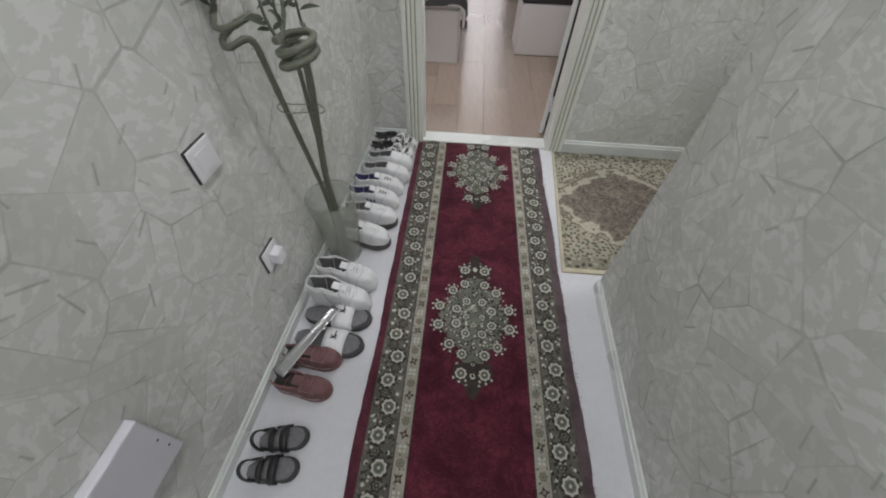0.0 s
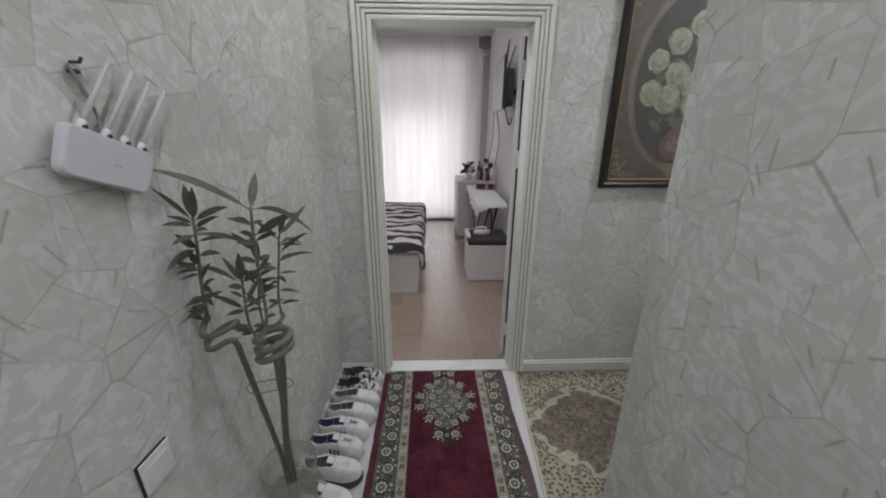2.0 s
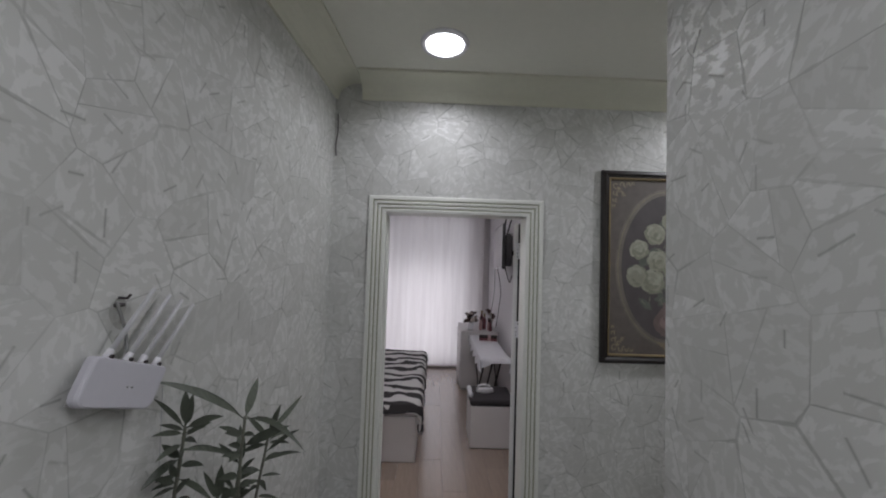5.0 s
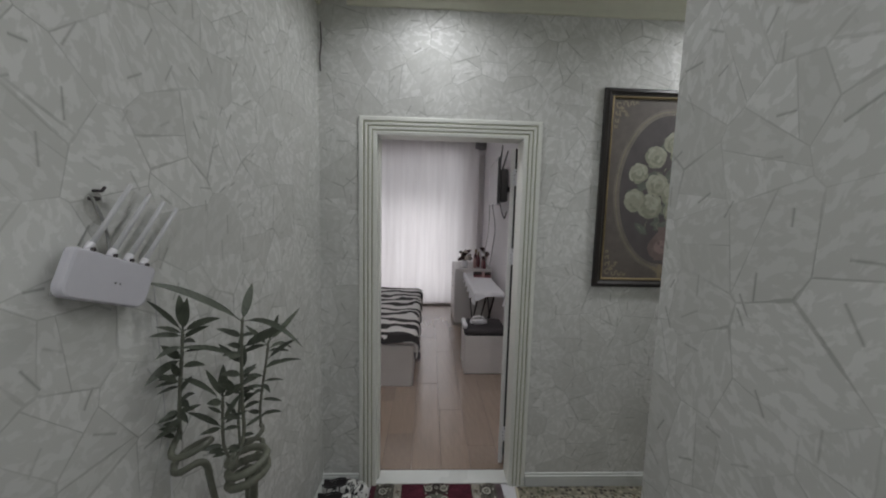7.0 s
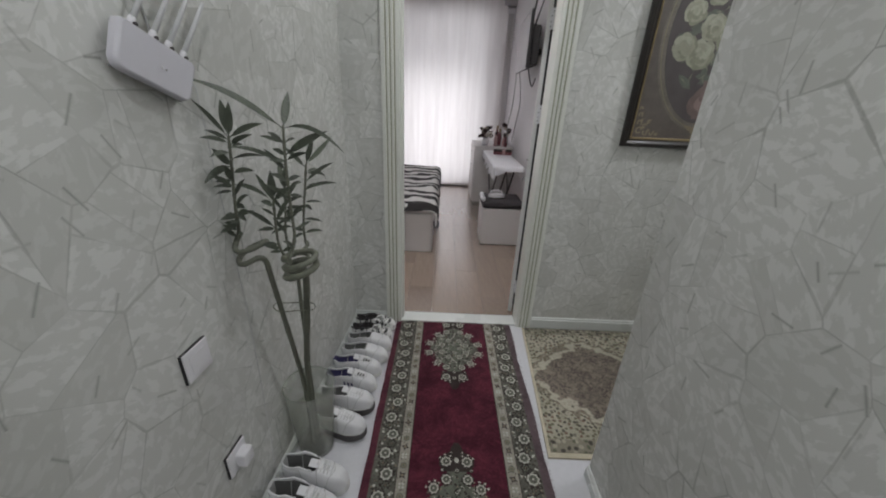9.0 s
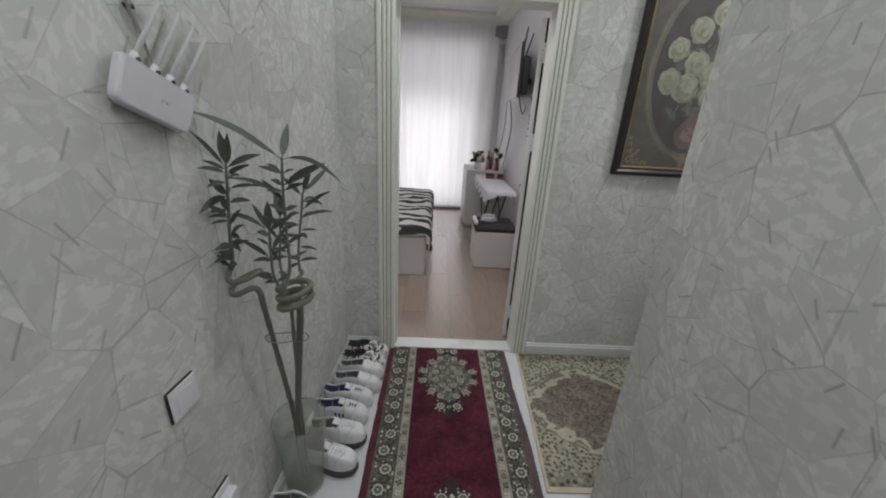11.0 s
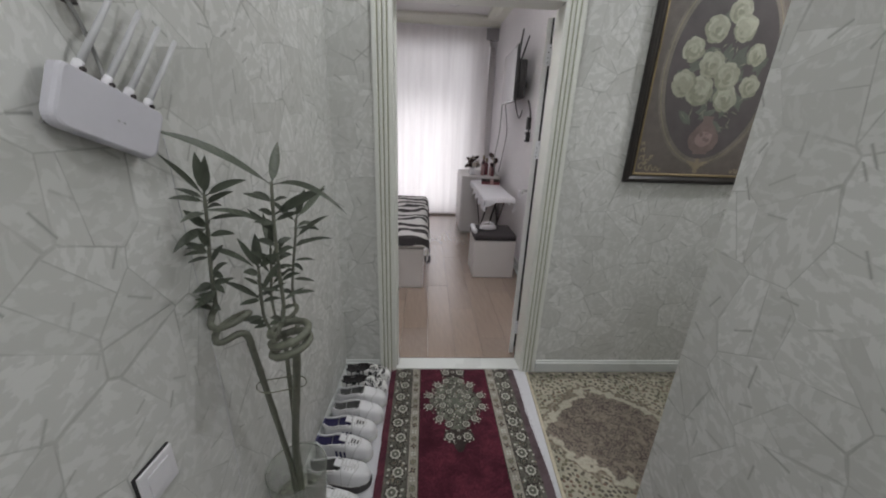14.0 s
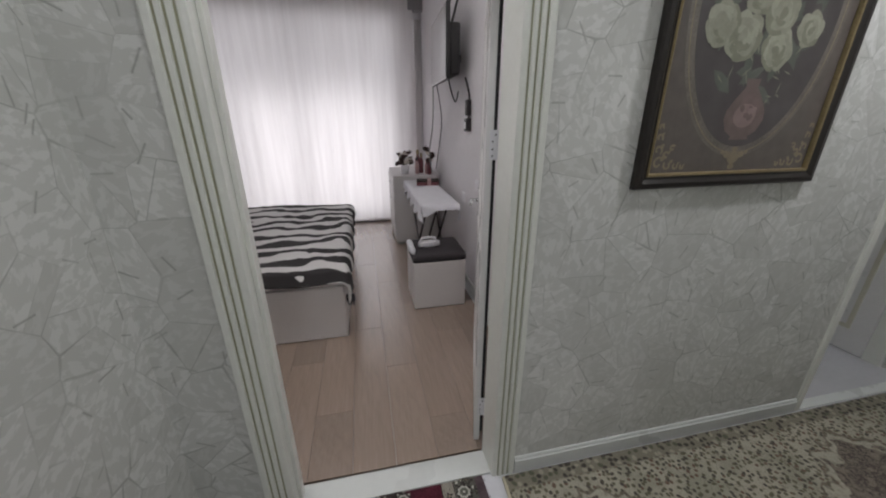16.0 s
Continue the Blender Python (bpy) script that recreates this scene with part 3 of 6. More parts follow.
structure("floor", prism([(-0.75, BACK - 0.1), (HX + 0.1, BACK - 0.1), (HX + 0.1, 2.26), (-0.75, 2.26)], -0.1, 0.0), FLOOR, "glossy white hall floor")
structure("floor_alcove", prism([(2.50, 2.261), (HX + 0.1, 2.261), (HX + 0.1, 3.5), (2.50, 3.5)], -0.1, 0.0), FLOOR, "glossy white floor of the alcove")
structure("wall_left", prism([(left_x(BACK), BACK), (left_x(FAR), FAR), (left_x(FAR) - 0.12, FAR), (left_x(BACK) - 0.12, BACK)], 0, 2.9), PAPER, "wall with off-white embossed polygon wallpaper")
structure("wall_right", prism([(right_x(BACK), BACK), (right_x(BACK) + 0.2, BACK), (1.09, 1.05), (1.09, 1.17), (0.893, 1.17)], 0, 2.9), PAPER, "wall end with off-white embossed wallpaper")
structure("wall_branch", prism([(1.091, 1.05), (HX, 1.05), (HX, 1.17), (1.091, 1.17)], 0, 2.9), PAPER, "wall of the side passage with embossed wallpaper")
structure("wall_back", prism([(-0.8, BACK - 0.1), (1.2, BACK - 0.1), (1.2, BACK), (-0.8, BACK)], 0, 2.9), PAPER, "wall behind with embossed wallpaper")
far_bm = prism([(-2.1, FAR), (DOOR_L - 0.02, FAR), (DOOR_L - 0.02, 2.35), (-2.1, 2.35)], 0, 3.0)
prism([(DOOR_R + 0.02, FAR), (2.485, FAR), (2.485, 2.35), (DOOR_R + 0.02, 2.35)], 0, 3.0, 0, far_bm)
prism([(DOOR_L - 0.02, FAR), (DOOR_R + 0.02, FAR), (DOOR_R + 0.02, 2.35), (DOOR_L - 0.02, 2.35)], DOOR_T + 0.02, 3.0, 0, far_bm)
structure("wall_far", far_bm, PAPER, "wall with a doorway and embossed wallpaper")
structure("wall_east", prism([(HX, 1.05), (HX + 0.1, 1.05), (HX + 0.1, 3.5), (HX, 3.5)], 0, 2.9), PAPER, "wall at the end of the side passage")
structure("wall_alcove", prism([(2.36, 3.4), (HX, 3.4), (HX, 3.5), (2.36, 3.5)], 0, 2.9), PAPER, "wall of the alcove")
structure("wall_alcove_side", prism([(2.36, 2.351), (2.485, 2.351), (2.485, 3.399), (2.36, 3.399)], 0, 2.9), PAPER, "side wall of the alcove")
structure("ceiling", prism([(-0.75, BACK - 0.1), (HX + 0.1, BACK - 0.1), (HX + 0.1, FAR), (-0.75, FAR)], CEILING, 2.95), CEIL, "matt off-white hall ceiling")
structure("ceiling_alcove", prism([(2.36, FAR + 0.001), (HX + 0.1, FAR + 0.001), (HX + 0.1, 3.5), (2.36, 3.5)], 2.7, 2.95), CEIL, "matt ceiling of the alcove")


def cove(name, a, b, inward):
    """A hollow curved moulding between wall and ceiling, from a to b; inward is the way off the wall."""
    bm, n = bmesh.new(), 7
    prof = [(0.0, 2.690), (0.012, 2.690), (0.016, 2.702)] + [(0.016 + 0.12 * (1 - math.cos(q * math.pi / 2 / n)), 2.702 + 0.085 * math.sin(q * math.pi / 2 / n)) for q in range(1, n + 1)] + [(0.150, 2.787), (0.150, 2.7995), (0.0, 2.7995)]
    rows = [[bm.verts.new((p[0] + inward[0] * d, p[1] + inward[1] * d, z)) for d, z in prof] for p in (a, b)]
    for k in range(len(prof)):
        j = (k + 1) % len(prof)
        bm.faces.new((rows[0][k], rows[0][j], rows[1][j], rows[1][k]))
    for r in rows:
        bm.faces.new(r)
    return structure(name, bm, COVE, "olive-white curved ceiling cove")


cove("trim", (left_x(BACK), BACK), (left_x(FAR), FAR), (1, 0))
cove("trim", (left_x(FAR) + 0.151, FAR), (2.48, FAR), (0, -1))
cove("trim", (right_x(BACK), BACK), (0.893, 1.17), (-1, 0))


def baseboard(a, b, inward, height=0.086, mat=BASE_W):
    bm = bmesh.new()
    prof = [(0.001, 0.0), (0.014, 0.0), (0.014, height - 0.018), (0.009, height - 0.014), (0.010, height - 0.006), (0.006, height), (0.001, height)]
    rows = [[bm.verts.new((p[0] + inward[0] * d, p[1] + inward[1] * d, z)) for d, z in prof] for p in (a, b)]
    for k in range(len(prof)):
        j = (k + 1) % len(prof)
        bm.faces.new((rows[0][k], rows[0][j], rows[1][j], rows[1][k]))
    for r in rows:
        bm.faces.new(r)
    return structure("baseboard", bm, mat, "white painted baseboard")


baseboard((left_x(BACK), BACK), (left_x(FAR), FAR - 0.016), (1, 0), 0.058)
baseboard((left_x(FAR), FAR), (DOOR_L - 0.096, FAR), (0, -1))
baseboard((0.872, FAR), (2.455, FAR), (0, -1))
baseboard((right_x(BACK), BACK), (0.893, 1.17), (-1, 0), 0.06)
corner = structure("trim", boxed((2.457, FAR - 0.012, 0), (2.497, 2.352, 2.69), 0.004), TRIM, "cream painted corner strip")
structure("trim", boxed((2.50, 2.21, 0.0), (HX, 2.262, 0.008), 0.002), BASE_W, "white threshold strip")

# ---------------------------------------------------------------- doorway
door_1 = new("door_1")
tagged(door_1, "cream fluted door casing round an open doorway", "door", kind="structure")
PROFILE = [(0.0, 0.0000), (0.0, 0.0066), (0.010, 0.0088), (0.016, 0.0088), (0.019, 0.0050), (0.025, 0.0050), (0.028, 0.0110), (0.038, 0.0116), (0.041, 0.0060), (0.047, 0.0060), (0.050, 0.0127), (0.060, 0.0132), (0.063, 0.0072), (0.069, 0.0072), (0.072, 0.0143), (0.088, 0.0143), (0.092, 0.0121), (0.092, 0.0000)]
GROOVES = {4, 8, 12}


def casing(side):
    bm = bmesh.new()
    ends = {"left": lambda d: ((DOOR_L - d, 0.0), (DOOR_L - d, DOOR_T + d)), "head": lambda d: ((DOOR_L - d, DOOR_T + d), (DOOR_R + d, DOOR_T + d)), "right": lambda d: ((DOOR_R + d, DOOR_T + d), (DOOR_R + d, 0.0))}[side]
    rows = [[bm.verts.new((ends(d)[e][0], FAR - 0.001 - h, ends(d)[e][1])) for d, h in PROFILE] for e in (0, 1)]
    for k in range(len(PROFILE)):
        j = (k + 1) % len(PROFILE)
        bm.faces.new((rows[0][k], rows[0][j], rows[1][j], rows[1][k])).material_index = 1 if k in GROOVES else 0
    for r in rows:
        bm.faces.new(r)
    return part("casing", bm, [TRIM, GROOVE], door_1, "fluted cream casing with olive grooves")


for s in ("left", "head", "right"):
    casing(s)
part("jamb", boxed((DOOR_L - 0.018, FAR - 0.008, 0), (DOOR_L + 0.004, 2.352, DOOR_T), 0.003), TRIM, door_1)
part("jamb", boxed((DOOR_R - 0.004, FAR - 0.008, 0), (DOOR_R + 0.018, 2.352, DOOR_T), 0.003), TRIM, door_1)
part("head_jamb", boxed((DOOR_L + 0.0045, FAR - 0.008, DOOR_T - 0.001), (DOOR_R - 0.0045, 2.352, DOOR_T + 0.018), 0.003), TRIM, door_1)
part("door_stop", boxed((DOOR_L + 0.0045, 2.262, 0.012), (DOOR_L + 0.018, 2.305, DOOR_T - 0.0125), 0.002), TRIM, door_1)
part("threshold", boxed((DOOR_L + 0.0045, FAR + 0.006, 0.0), (DOOR_R - 0.0045, 2.337, 0.012), 0.003), BASE_W, door_1, "white threshold board")

# the leaf stands open into the bedroom, hinged on the right jamb
leaf = part("door_leaf", boxed((0.0, 0.0, 0.012), (0.026, 0.79, 2.03), 0.003), DOOR_W, door_1, "white lacquered door leaf standing open")
leaf.matrix_world = pose(0.745, 2.402, 0, 0, 0, -17)
# black strip added to paint the shade of the hinge gap
part("hinge_gap_strip", boxed((0.0262, -0.001, 0.07), (0.0370, 0.03, 2.028), 0.001), MATT_BLACK, leaf, "black strip standing for the dark gap at the hinge edge")
for z0, z1 in ((0.18, 0.95), (1.08, 1.88)):
    bm = bmesh.new()
    for lo, hi in (((-0.004, 0.13, z0), (0.001, 0.15, z1)), ((-0.004, 0.64, z0), (0.001, 0.66, z1)), ((-0.004, 0.1505, z0), (0.001, 0.6395, z0 + 0.02)), ((-0.004, 0.1505, z1 - 0.02), (0.001, 0.6395, z1))):
        box(bm, lo, hi, 0.0015)
    part("panel_moulding", bm, DOOR_W, leaf)
bm = bmesh.new()
tube(bm, [(-0.045, 0.73, 1.02), (-0.045, 0.62, 1.02)], 0.009, 8)
tube(bm, [(-0.002, 0.73, 1.02), (-0.046, 0.73, 1.02)], 0.009, 8)
box(bm, (-0.005, 0.71, 0.93), (-0.0005, 0.75, 1.09), 0.001)
part("door_handle", bm, METAL, leaf, "brushed steel lever handle", True)
for z in (0.22, 1.38, 1.86):
    bm = boxed((0.014, -0.003, z - 0.05), (0.0575, -0.0002, z + 0.05), 0.0008)
    tube(bm, [(0.052, -0.006, z - 0.05), (0.052, -0.006, z + 0.05)], 0.005, 8)
    hinge = part("hinge", bm, PLASTIC_W, leaf, "pale painted hinge plate")
    for k in (-0.036, -0.014, 0.012, 0.034):
        bm = tube(bmesh.new(), [(0.024 + 0.010 * (k > 0.02), -0.0029, z + k), (0.024 + 0.010 * (k > 0.02), -0.0042, z + k)], 0.0032, 8)
        part("screw", bm, DARK_METAL, hinge, "dark screw head")

# a white panelled door stands shut at the end of the alcove
door_2 = new("door_2")
tagged(door_2, "white panelled door with beige mouldings, shut", "door", kind="structure")
part("door_leaf", boxed((HX - 0.03, 2.46, 0.006), (HX - 0.002, 3.22, 2.03), 0.003), DOOR_W, door_2)
for z0, z1 in ((0.16, 0.95), (1.08, 1.86)):
    bm = bmesh.new()
    for lo, hi in (((HX - 0.038, 2.56, z0), (HX - 0.029, 2.585, z1)), ((HX - 0.038, 3.095, z0), (HX - 0.029, 3.12, z1)), ((HX - 0.038, 2.5855, z0), (HX - 0.029, 3.0945, z0 + 0.025)), ((HX - 0.038, 2.5855, z1 - 0.025), (HX - 0.029, 3.0945, z1))):
        box(bm, lo, hi, 0.003)
    part("panel_moulding", bm, DOOR_BEIGE, door_2, "beige raised moulding")
for y0, y1 in ((2.37, 2.458), (3.222, 3.31)):
    part("casing", boxed((HX - 0.022, y0, 0), (HX - 0.001, y1, 2.12), 0.004), TRIM, door_2)
part("casing", boxed((HX - 0.022, 2.4585, 2.035), (HX - 0.001, 3.2215, 2.12), 0.004), TRIM, door_2)

# recessed ceiling lamps: the first is known, the other three are added
for lx, ly in DOWNLIGHTS:
    d = thing("ceiling_light", (lx, ly, CEILING), "round white recessed ceiling light, lit", "ceiling light", "recessed ceiling lights")
    bm = lathe(bmesh.new(), [(0.088, -0.002), (0.096, -0.012), (0.112, -0.008), (0.116, -0.0005), (0.1, -0.0005)], 40)
    part("trim_ring", bm, PLASTIC_W, d, "", True)
    part("diffuser", lathe(bmesh.new(), [(0.02, -0.010), (0.0875, -0.010), (0.0875, -0.004), (0.02, -0.004)], 40), DIFFUSER, d, "glowing white diffuser")

# ---------------------------------------------------------------- bedroom shell
BX0, BX1, BY1, BZ = -1.95, 1.20, 6.45, 2.97
structure("wall_bedroom_right", prism([(BX1, 2.351), (BX1 + 0.1, 2.351), (BX1 + 0.1, BY1 + 0.15), (BX1, BY1 + 0.15)], -0.1, 3.1), BED_WALL, "lilac-white painted bedroom wall")
structure("wall_bedroom_left", prism([(BX0 - 0.1, 2.351), (BX0, 2.351), (BX0, BY1 + 0.15), (BX0 - 0.1, BY1 + 0.15)], -0.1, 3.1), BED_WALL, "lilac-white painted bedroom wall")
structure("ceiling_bedroom", prism([(BX0 - 0.1, 2.351), (BX1 + 0.1, 2.351), (BX1 + 0.1, BY1 + 0.15), (BX0 - 0.1, BY1 + 0.15)], BZ, 3.1), plain("bedroom_ceiling_paint", (0.76, 0.75, 0.74), 0.9, grain=30, amount=0.03), "matt white bedroom ceiling")
# window wall: sill, lintel and piers round one wide opening
WX0, WX1, WZ0, WZ1 = -1.45, 1.16, 0.06, 2.68
bm = prism([(BX0, BY1), (BX1, BY1), (BX1, BY1 + 0.15), (BX0, BY1 + 0.15)], -0.1, WZ0)
prism([(BX0, BY1), (BX1, BY1), (BX1, BY1 + 0.15), (BX0, BY1 + 0.15)], WZ1, 3.1, 0, bm)
prism([(BX0, BY1), (WX0, BY1), (WX0, BY1 + 0.15), (BX0, BY1 + 0.15)], WZ0, WZ1, 0, bm)
prism([(WX1, BY1), (BX1, BY1), (BX1, BY1 + 0.15), (WX1, BY1 + 0.15)], WZ0, WZ1, 0, bm)
structure("wall_window", bm, BED_WALL, "white wall round a wide curtained window")
window_1 = tagged(new("window_1"), "wide white-framed window behind a sheer curtain", "window", kind="structure")
for name, lo, hi in (("frame", (WX0, 6.47, WZ0), (WX0 + 0.06, 6.53, WZ1)), ("frame", (WX1 - 0.06, 6.47, WZ0), (WX1, 6.53, WZ1)), ("frame", (WX0 + 0.061, 6.47, WZ0), (WX1 - 0.061, 6.53, WZ0 + 0.06)), ("frame", (WX0 + 0.061, 6.47, WZ1 - 0.06), (WX1 - 0.061, 6.53, WZ1)), ("mullion", (0.84, 6.475, WZ0 + 0.061), (0.90, 6.525, WZ1 - 0.061)), ("mullion", (-0.45, 6.475, WZ0 + 0.061), (-0.39, 6.525, WZ1 - 0.061))):
    part(name, boxed(lo, hi, 0.006), WINDOW_W, window_1)
part("sill", boxed((WX0 - 0.05, BY1 - 0.10, WZ0 - 0.04), (WX1, BY1 - 0.001, WZ0 - 0.005), 0.008), WINDOW_W, window_1)
part("pane", boxed((0.905, 6.49, WZ0 + 0.065), (WX1 - 0.065, 6.498, WZ1 - 0.065)), SHEER, window_1, "frosted patterned side pane")
structure("backdrop", boxed((-6, 9.0, -2), (6, 9.05, 6)), DAYLIGHT, "bright hazy distance outside the window")
shutter = thing("shutter_box", (1.10, 6.38, 2.68), "grey roller shutter box above the window", "shutter")
part("casing", boxed((-0.09, -0.06, 0.01), (0.095, 0.06, 0.17), 0.008), GREY_BOX, shutter)

# cornice and curtain track
bm = bmesh.new()
prof = [(0.0, BZ - 0.001), (0.30, BZ - 0.001), (0.30, BZ - 0.03), (0.27, BZ - 0.045), (0.20, BZ - 0.06), (0.165, BZ - 0.085), (0.15, BZ - 0.115), (0.13, BZ - 0.115), (0.0, BZ - 0.09)]
rows = [[bm.verts.new((x, BY1 - 0.0 - d, z)) for d, z in prof] for x in (BX0, BX1)]
for k in range(len(prof)):
    j = (k + 1) % len(prof)
    bm.faces.new((rows[0][k], rows[0][j], rows[1][j], rows[1][k]))
for r in rows:
    bm.faces.new(r)
structure("trim", bm, CEIL, "white moulded bedroom cornice")
bm = bmesh.new()
rows = [[bm.verts.new((BX1 - d * 0.75, y, z)) for d, z in prof[:6] + [(0.02, BZ - 0.085), (0.0, BZ - 0.085)]] for y in (2.352, BY1 - 0.30)]
for k in range(8):
    j = (k + 1) % 8
    bm.faces.new((rows[0][k], rows[0][j], rows[1][j], rows[1][k]))
for r in rows:
    bm.faces.new(r)
structure("trim", bm, CEIL, "white moulded bedroom cornice")
# the lit spots are added fixtures for the fill lamps, out of view
for bx, by in FILL_SPOTS + UNLIT_SPOTS:
    lit = (bx, by) in FILL_SPOTS
    d = thing("ceiling_light", (bx, by, BZ), "small round bedroom ceiling spot, " + ("lit" if lit else "switched off"), "ceiling light", "bedroom spots")
    part("lens", lathe(bmesh.new(), [(0.01, -0.006), (0.046, -0.006), (0.046, -0.002), (0.01, -0.002)], 24), DIFFUSER if lit else PLASTIC_W, d, "glowing lens of an added fill lamp" if lit else "unlit pale lens")
    part("trim_ring", lathe(bmesh.new(), [(0.0465, -0.002), (0.05, -0.01), (0.062, -0.006), (0.064, -0.0005), (0.048, -0.0005)], 24), METAL, d, "", True)

curtain = thing("curtain", (0, 6.33, 0), "white sheer pleated curtain glowing with daylight", "curtain")
bm = bmesh.new()
cols, zs = 460, [0.03, 0.25, 0.8, 1.5, 2.2, 2.7, 2.84]
grid = []
for i in range(cols + 1):
    x = BX0 + 0.03 + (1.06 - BX0 - 0.03) * i / cols
    ph = x * 34 + 1.6 * math.sin(x * 4.1) + 0.8 * math.sin(x * 11.3)
    grid.append([bm.verts.new((x + 0.004 * math.sin(ph * 1.7), (0.006 + 0.002 * (1 - z / 2.84)) * math.sin(ph) + 0.010 * math.sin(ph * 0.43 + z), z)) for z in zs])
for a, b in zip(grid, grid[1:]):
    for k in range(len(zs) - 1):
        bm.faces.new((a[k], b[k], b[k + 1], a[k + 1]))
part("fabric", bm, SHEER, curtain, "", True)
part("hem", boxed((BX0 + 0.04, -0.03, 0.02), (1.05, 0.03, 0.045), 0.006), SHEER, curtain)
part("track", boxed((BX0 + 0.02, -0.02, 2.842), (1.08, 0.02, 2.855), 0.003), WINDOW_W, curtain)
bm = bmesh.new()
for i in range(5):
    tube(bm, [(1.09 + 0.018 * i + 0.004 * math.sin(z * 3 + i), 6.36 + 0.012 * (i % 2), z) for z in (0.05, 0.6, 1.2, 1.8, 2.6)], 0.013, 8)
side_c = thing("side_curtain", (0, 0, 0), "narrow gathered white lace curtain at the window's end", "curtain")
part("fabric", bm, SHEER, side_c, "", True)

# ---------------------------------------------------------------- bed
bed = thing("bed", (0.134, 3.425, 0), "low white upholstered bed with a zebra blanket over it", "bed")
part("base", boxed((-1.58, 0.0, 0.0), (0.0, 2.05, 0.40), 0.012), BED_BASE, bed, "white leatherette bed base")
part("mattress", boxed((-1.57, 0.01, 0.401), (-0.01, 2.04, 0.44), 0.015), BED_BASE, bed)
blanket = thing("blanket", (0.134, 3.425, 0.44), "black and white zebra-striped fleece blanket draped on the bed", "blanket")
bm = bmesh.new()
nx, ny = 70, 90
rows = []
for j in range(ny + 1):
    row = []
    for i in range(nx + 1):
        s, y = -1.60 + 1.90 * i / nx, -0.03 + 2.06 * j / ny
        drop = max(0.0, s - 0.0)
        puff = 0.018 + 0.022 * noise.noise((s * 2.6, y * 2.2, 0.3)) + 0.008 * noise.noise((s * 8, y * 7, 1.0))
        hang = 0.15 + 0.05 * noise.noise((y * 2.5, 0.4, 2.0)) + (0.05 if y < 0.15 else 0)
        fold = 0.018 * math.sin(y * 17 + 2 * noise.noise((y * 2, 0, 0)))
        if drop > 0:
            r = 0.06
            a = min(drop / r, math.pi / 2)
            x = -0.03 + r * math.sin(a) + 0.008
            z = puff + 0.035 - r * (1 - math.cos(a)) - max(0, min(drop, hang) - r * math.pi / 2)
            x += fold * min(1, drop / 0.15)
        else:
            x, z = s - 0.03, puff + 0.035
        if y < 0.0:
            z -= 0.05
        row.append(bm.verts.new((x, y - (0.012 if y < 0.02 else 0), z)))
    rows.append(row)
for a, b in zip(rows, rows[1:]):
    for i in range(nx):
        bm.faces.new((a[i], a[i + 1], b[i + 1], b[i]))
fab = part("fleece", bm, ZEBRA, blanket, "", True)
mod = fab.modifiers.new("thickness", "SOLIDIFY")
mod.thickness, mod.offset = 0.008, -1
bm = bmesh.new()
for k in range(14):
    x = 0.012 + 0.004 * k
    tube(bm, [(x, -0.012 + 0.006 * (k % 3), -0.10), (x + 0.003, -0.018 + 0.006 * (k % 2), -0.15 - 0.012 * (k % 4))], 0.003, 5)
part("fringe", bm, CUSHION, blanket, "dark tasselled corner")

# ---------------------------------------------------------------- ottoman, ironing board, dresser
ott = thing("ottoman", (0.855, 3.69, 0), "white storage ottoman with a dark cushion top", "ottoman")
part("body", boxed((-0.21, 0.0, 0.004), (0.21, 0.39, 0.40), 0.008), BED_BASE, ott, "white leatherette box")
bm = boxed((-0.215, -0.004, 0.401), (0.215, 0.395, 0.465), 0.024)
for v in bm.verts:
    if v.co.z > 0.44:
        v.co.z += 0.016 * (1 - (v.co.x / 0.215) ** 2) - 0.010 * noise.noise(v.co * 9)
part("cushion", bm, CUSHION, ott, "dark padded fabric lid", True)
part("bottom_edge", boxed((-0.205, 0.004, 0.0), (0.205, 0.386, 0.0039)), MATT_BLACK, ott)
bm = bmesh.new()
tube(bm, [(-0.205, 0.03 + 0.034 * k, 0.462 + 0.012 * math.sin(k * 1.3)) for k in range(10)], [0.018, 0.024, 0.026, 0.025, 0.024, 0.026, 0.025, 0.024, 0.022, 0.012], 10)
roll = thing("rolled_towel", (0.855, 3.69, 0.02), "small rolled white towel on the ottoman's edge", "towel")
part("towel", bm, CLOTH, roll, "", True)

iron = thing("clothes_iron", (0.80, 3.86, 0.478), "small white appliance lying on the dark ottoman cushion", "iron", turn=8)
bm = bmesh.new()
outline = [(-0.085, -0.035), (-0.085, 0.035), (0.02, 0.04), (0.085, 0.012), (0.095, 0.0), (0.085, -0.012), (0.02, -0.04)]
prism(outline, 0.0, 0.012, 0, bm)
part("soleplate", bm, METAL, iron)
bm = prism([(x * 0.96, y * 0.9) for x, y in outline], 0.0125, 0.04)
part("body", bm, PLASTIC_W, iron)
bm = bmesh.new()
tube(bm, [(0.06, 0, 0.038), (0.045, 0, 0.065), (0.0, 0, 0.075), (-0.06, 0, 0.07), (-0.075, 0, 0.038)], 0.011, 8)
part("handle", bm, PLASTIC_W, iron, "", True)

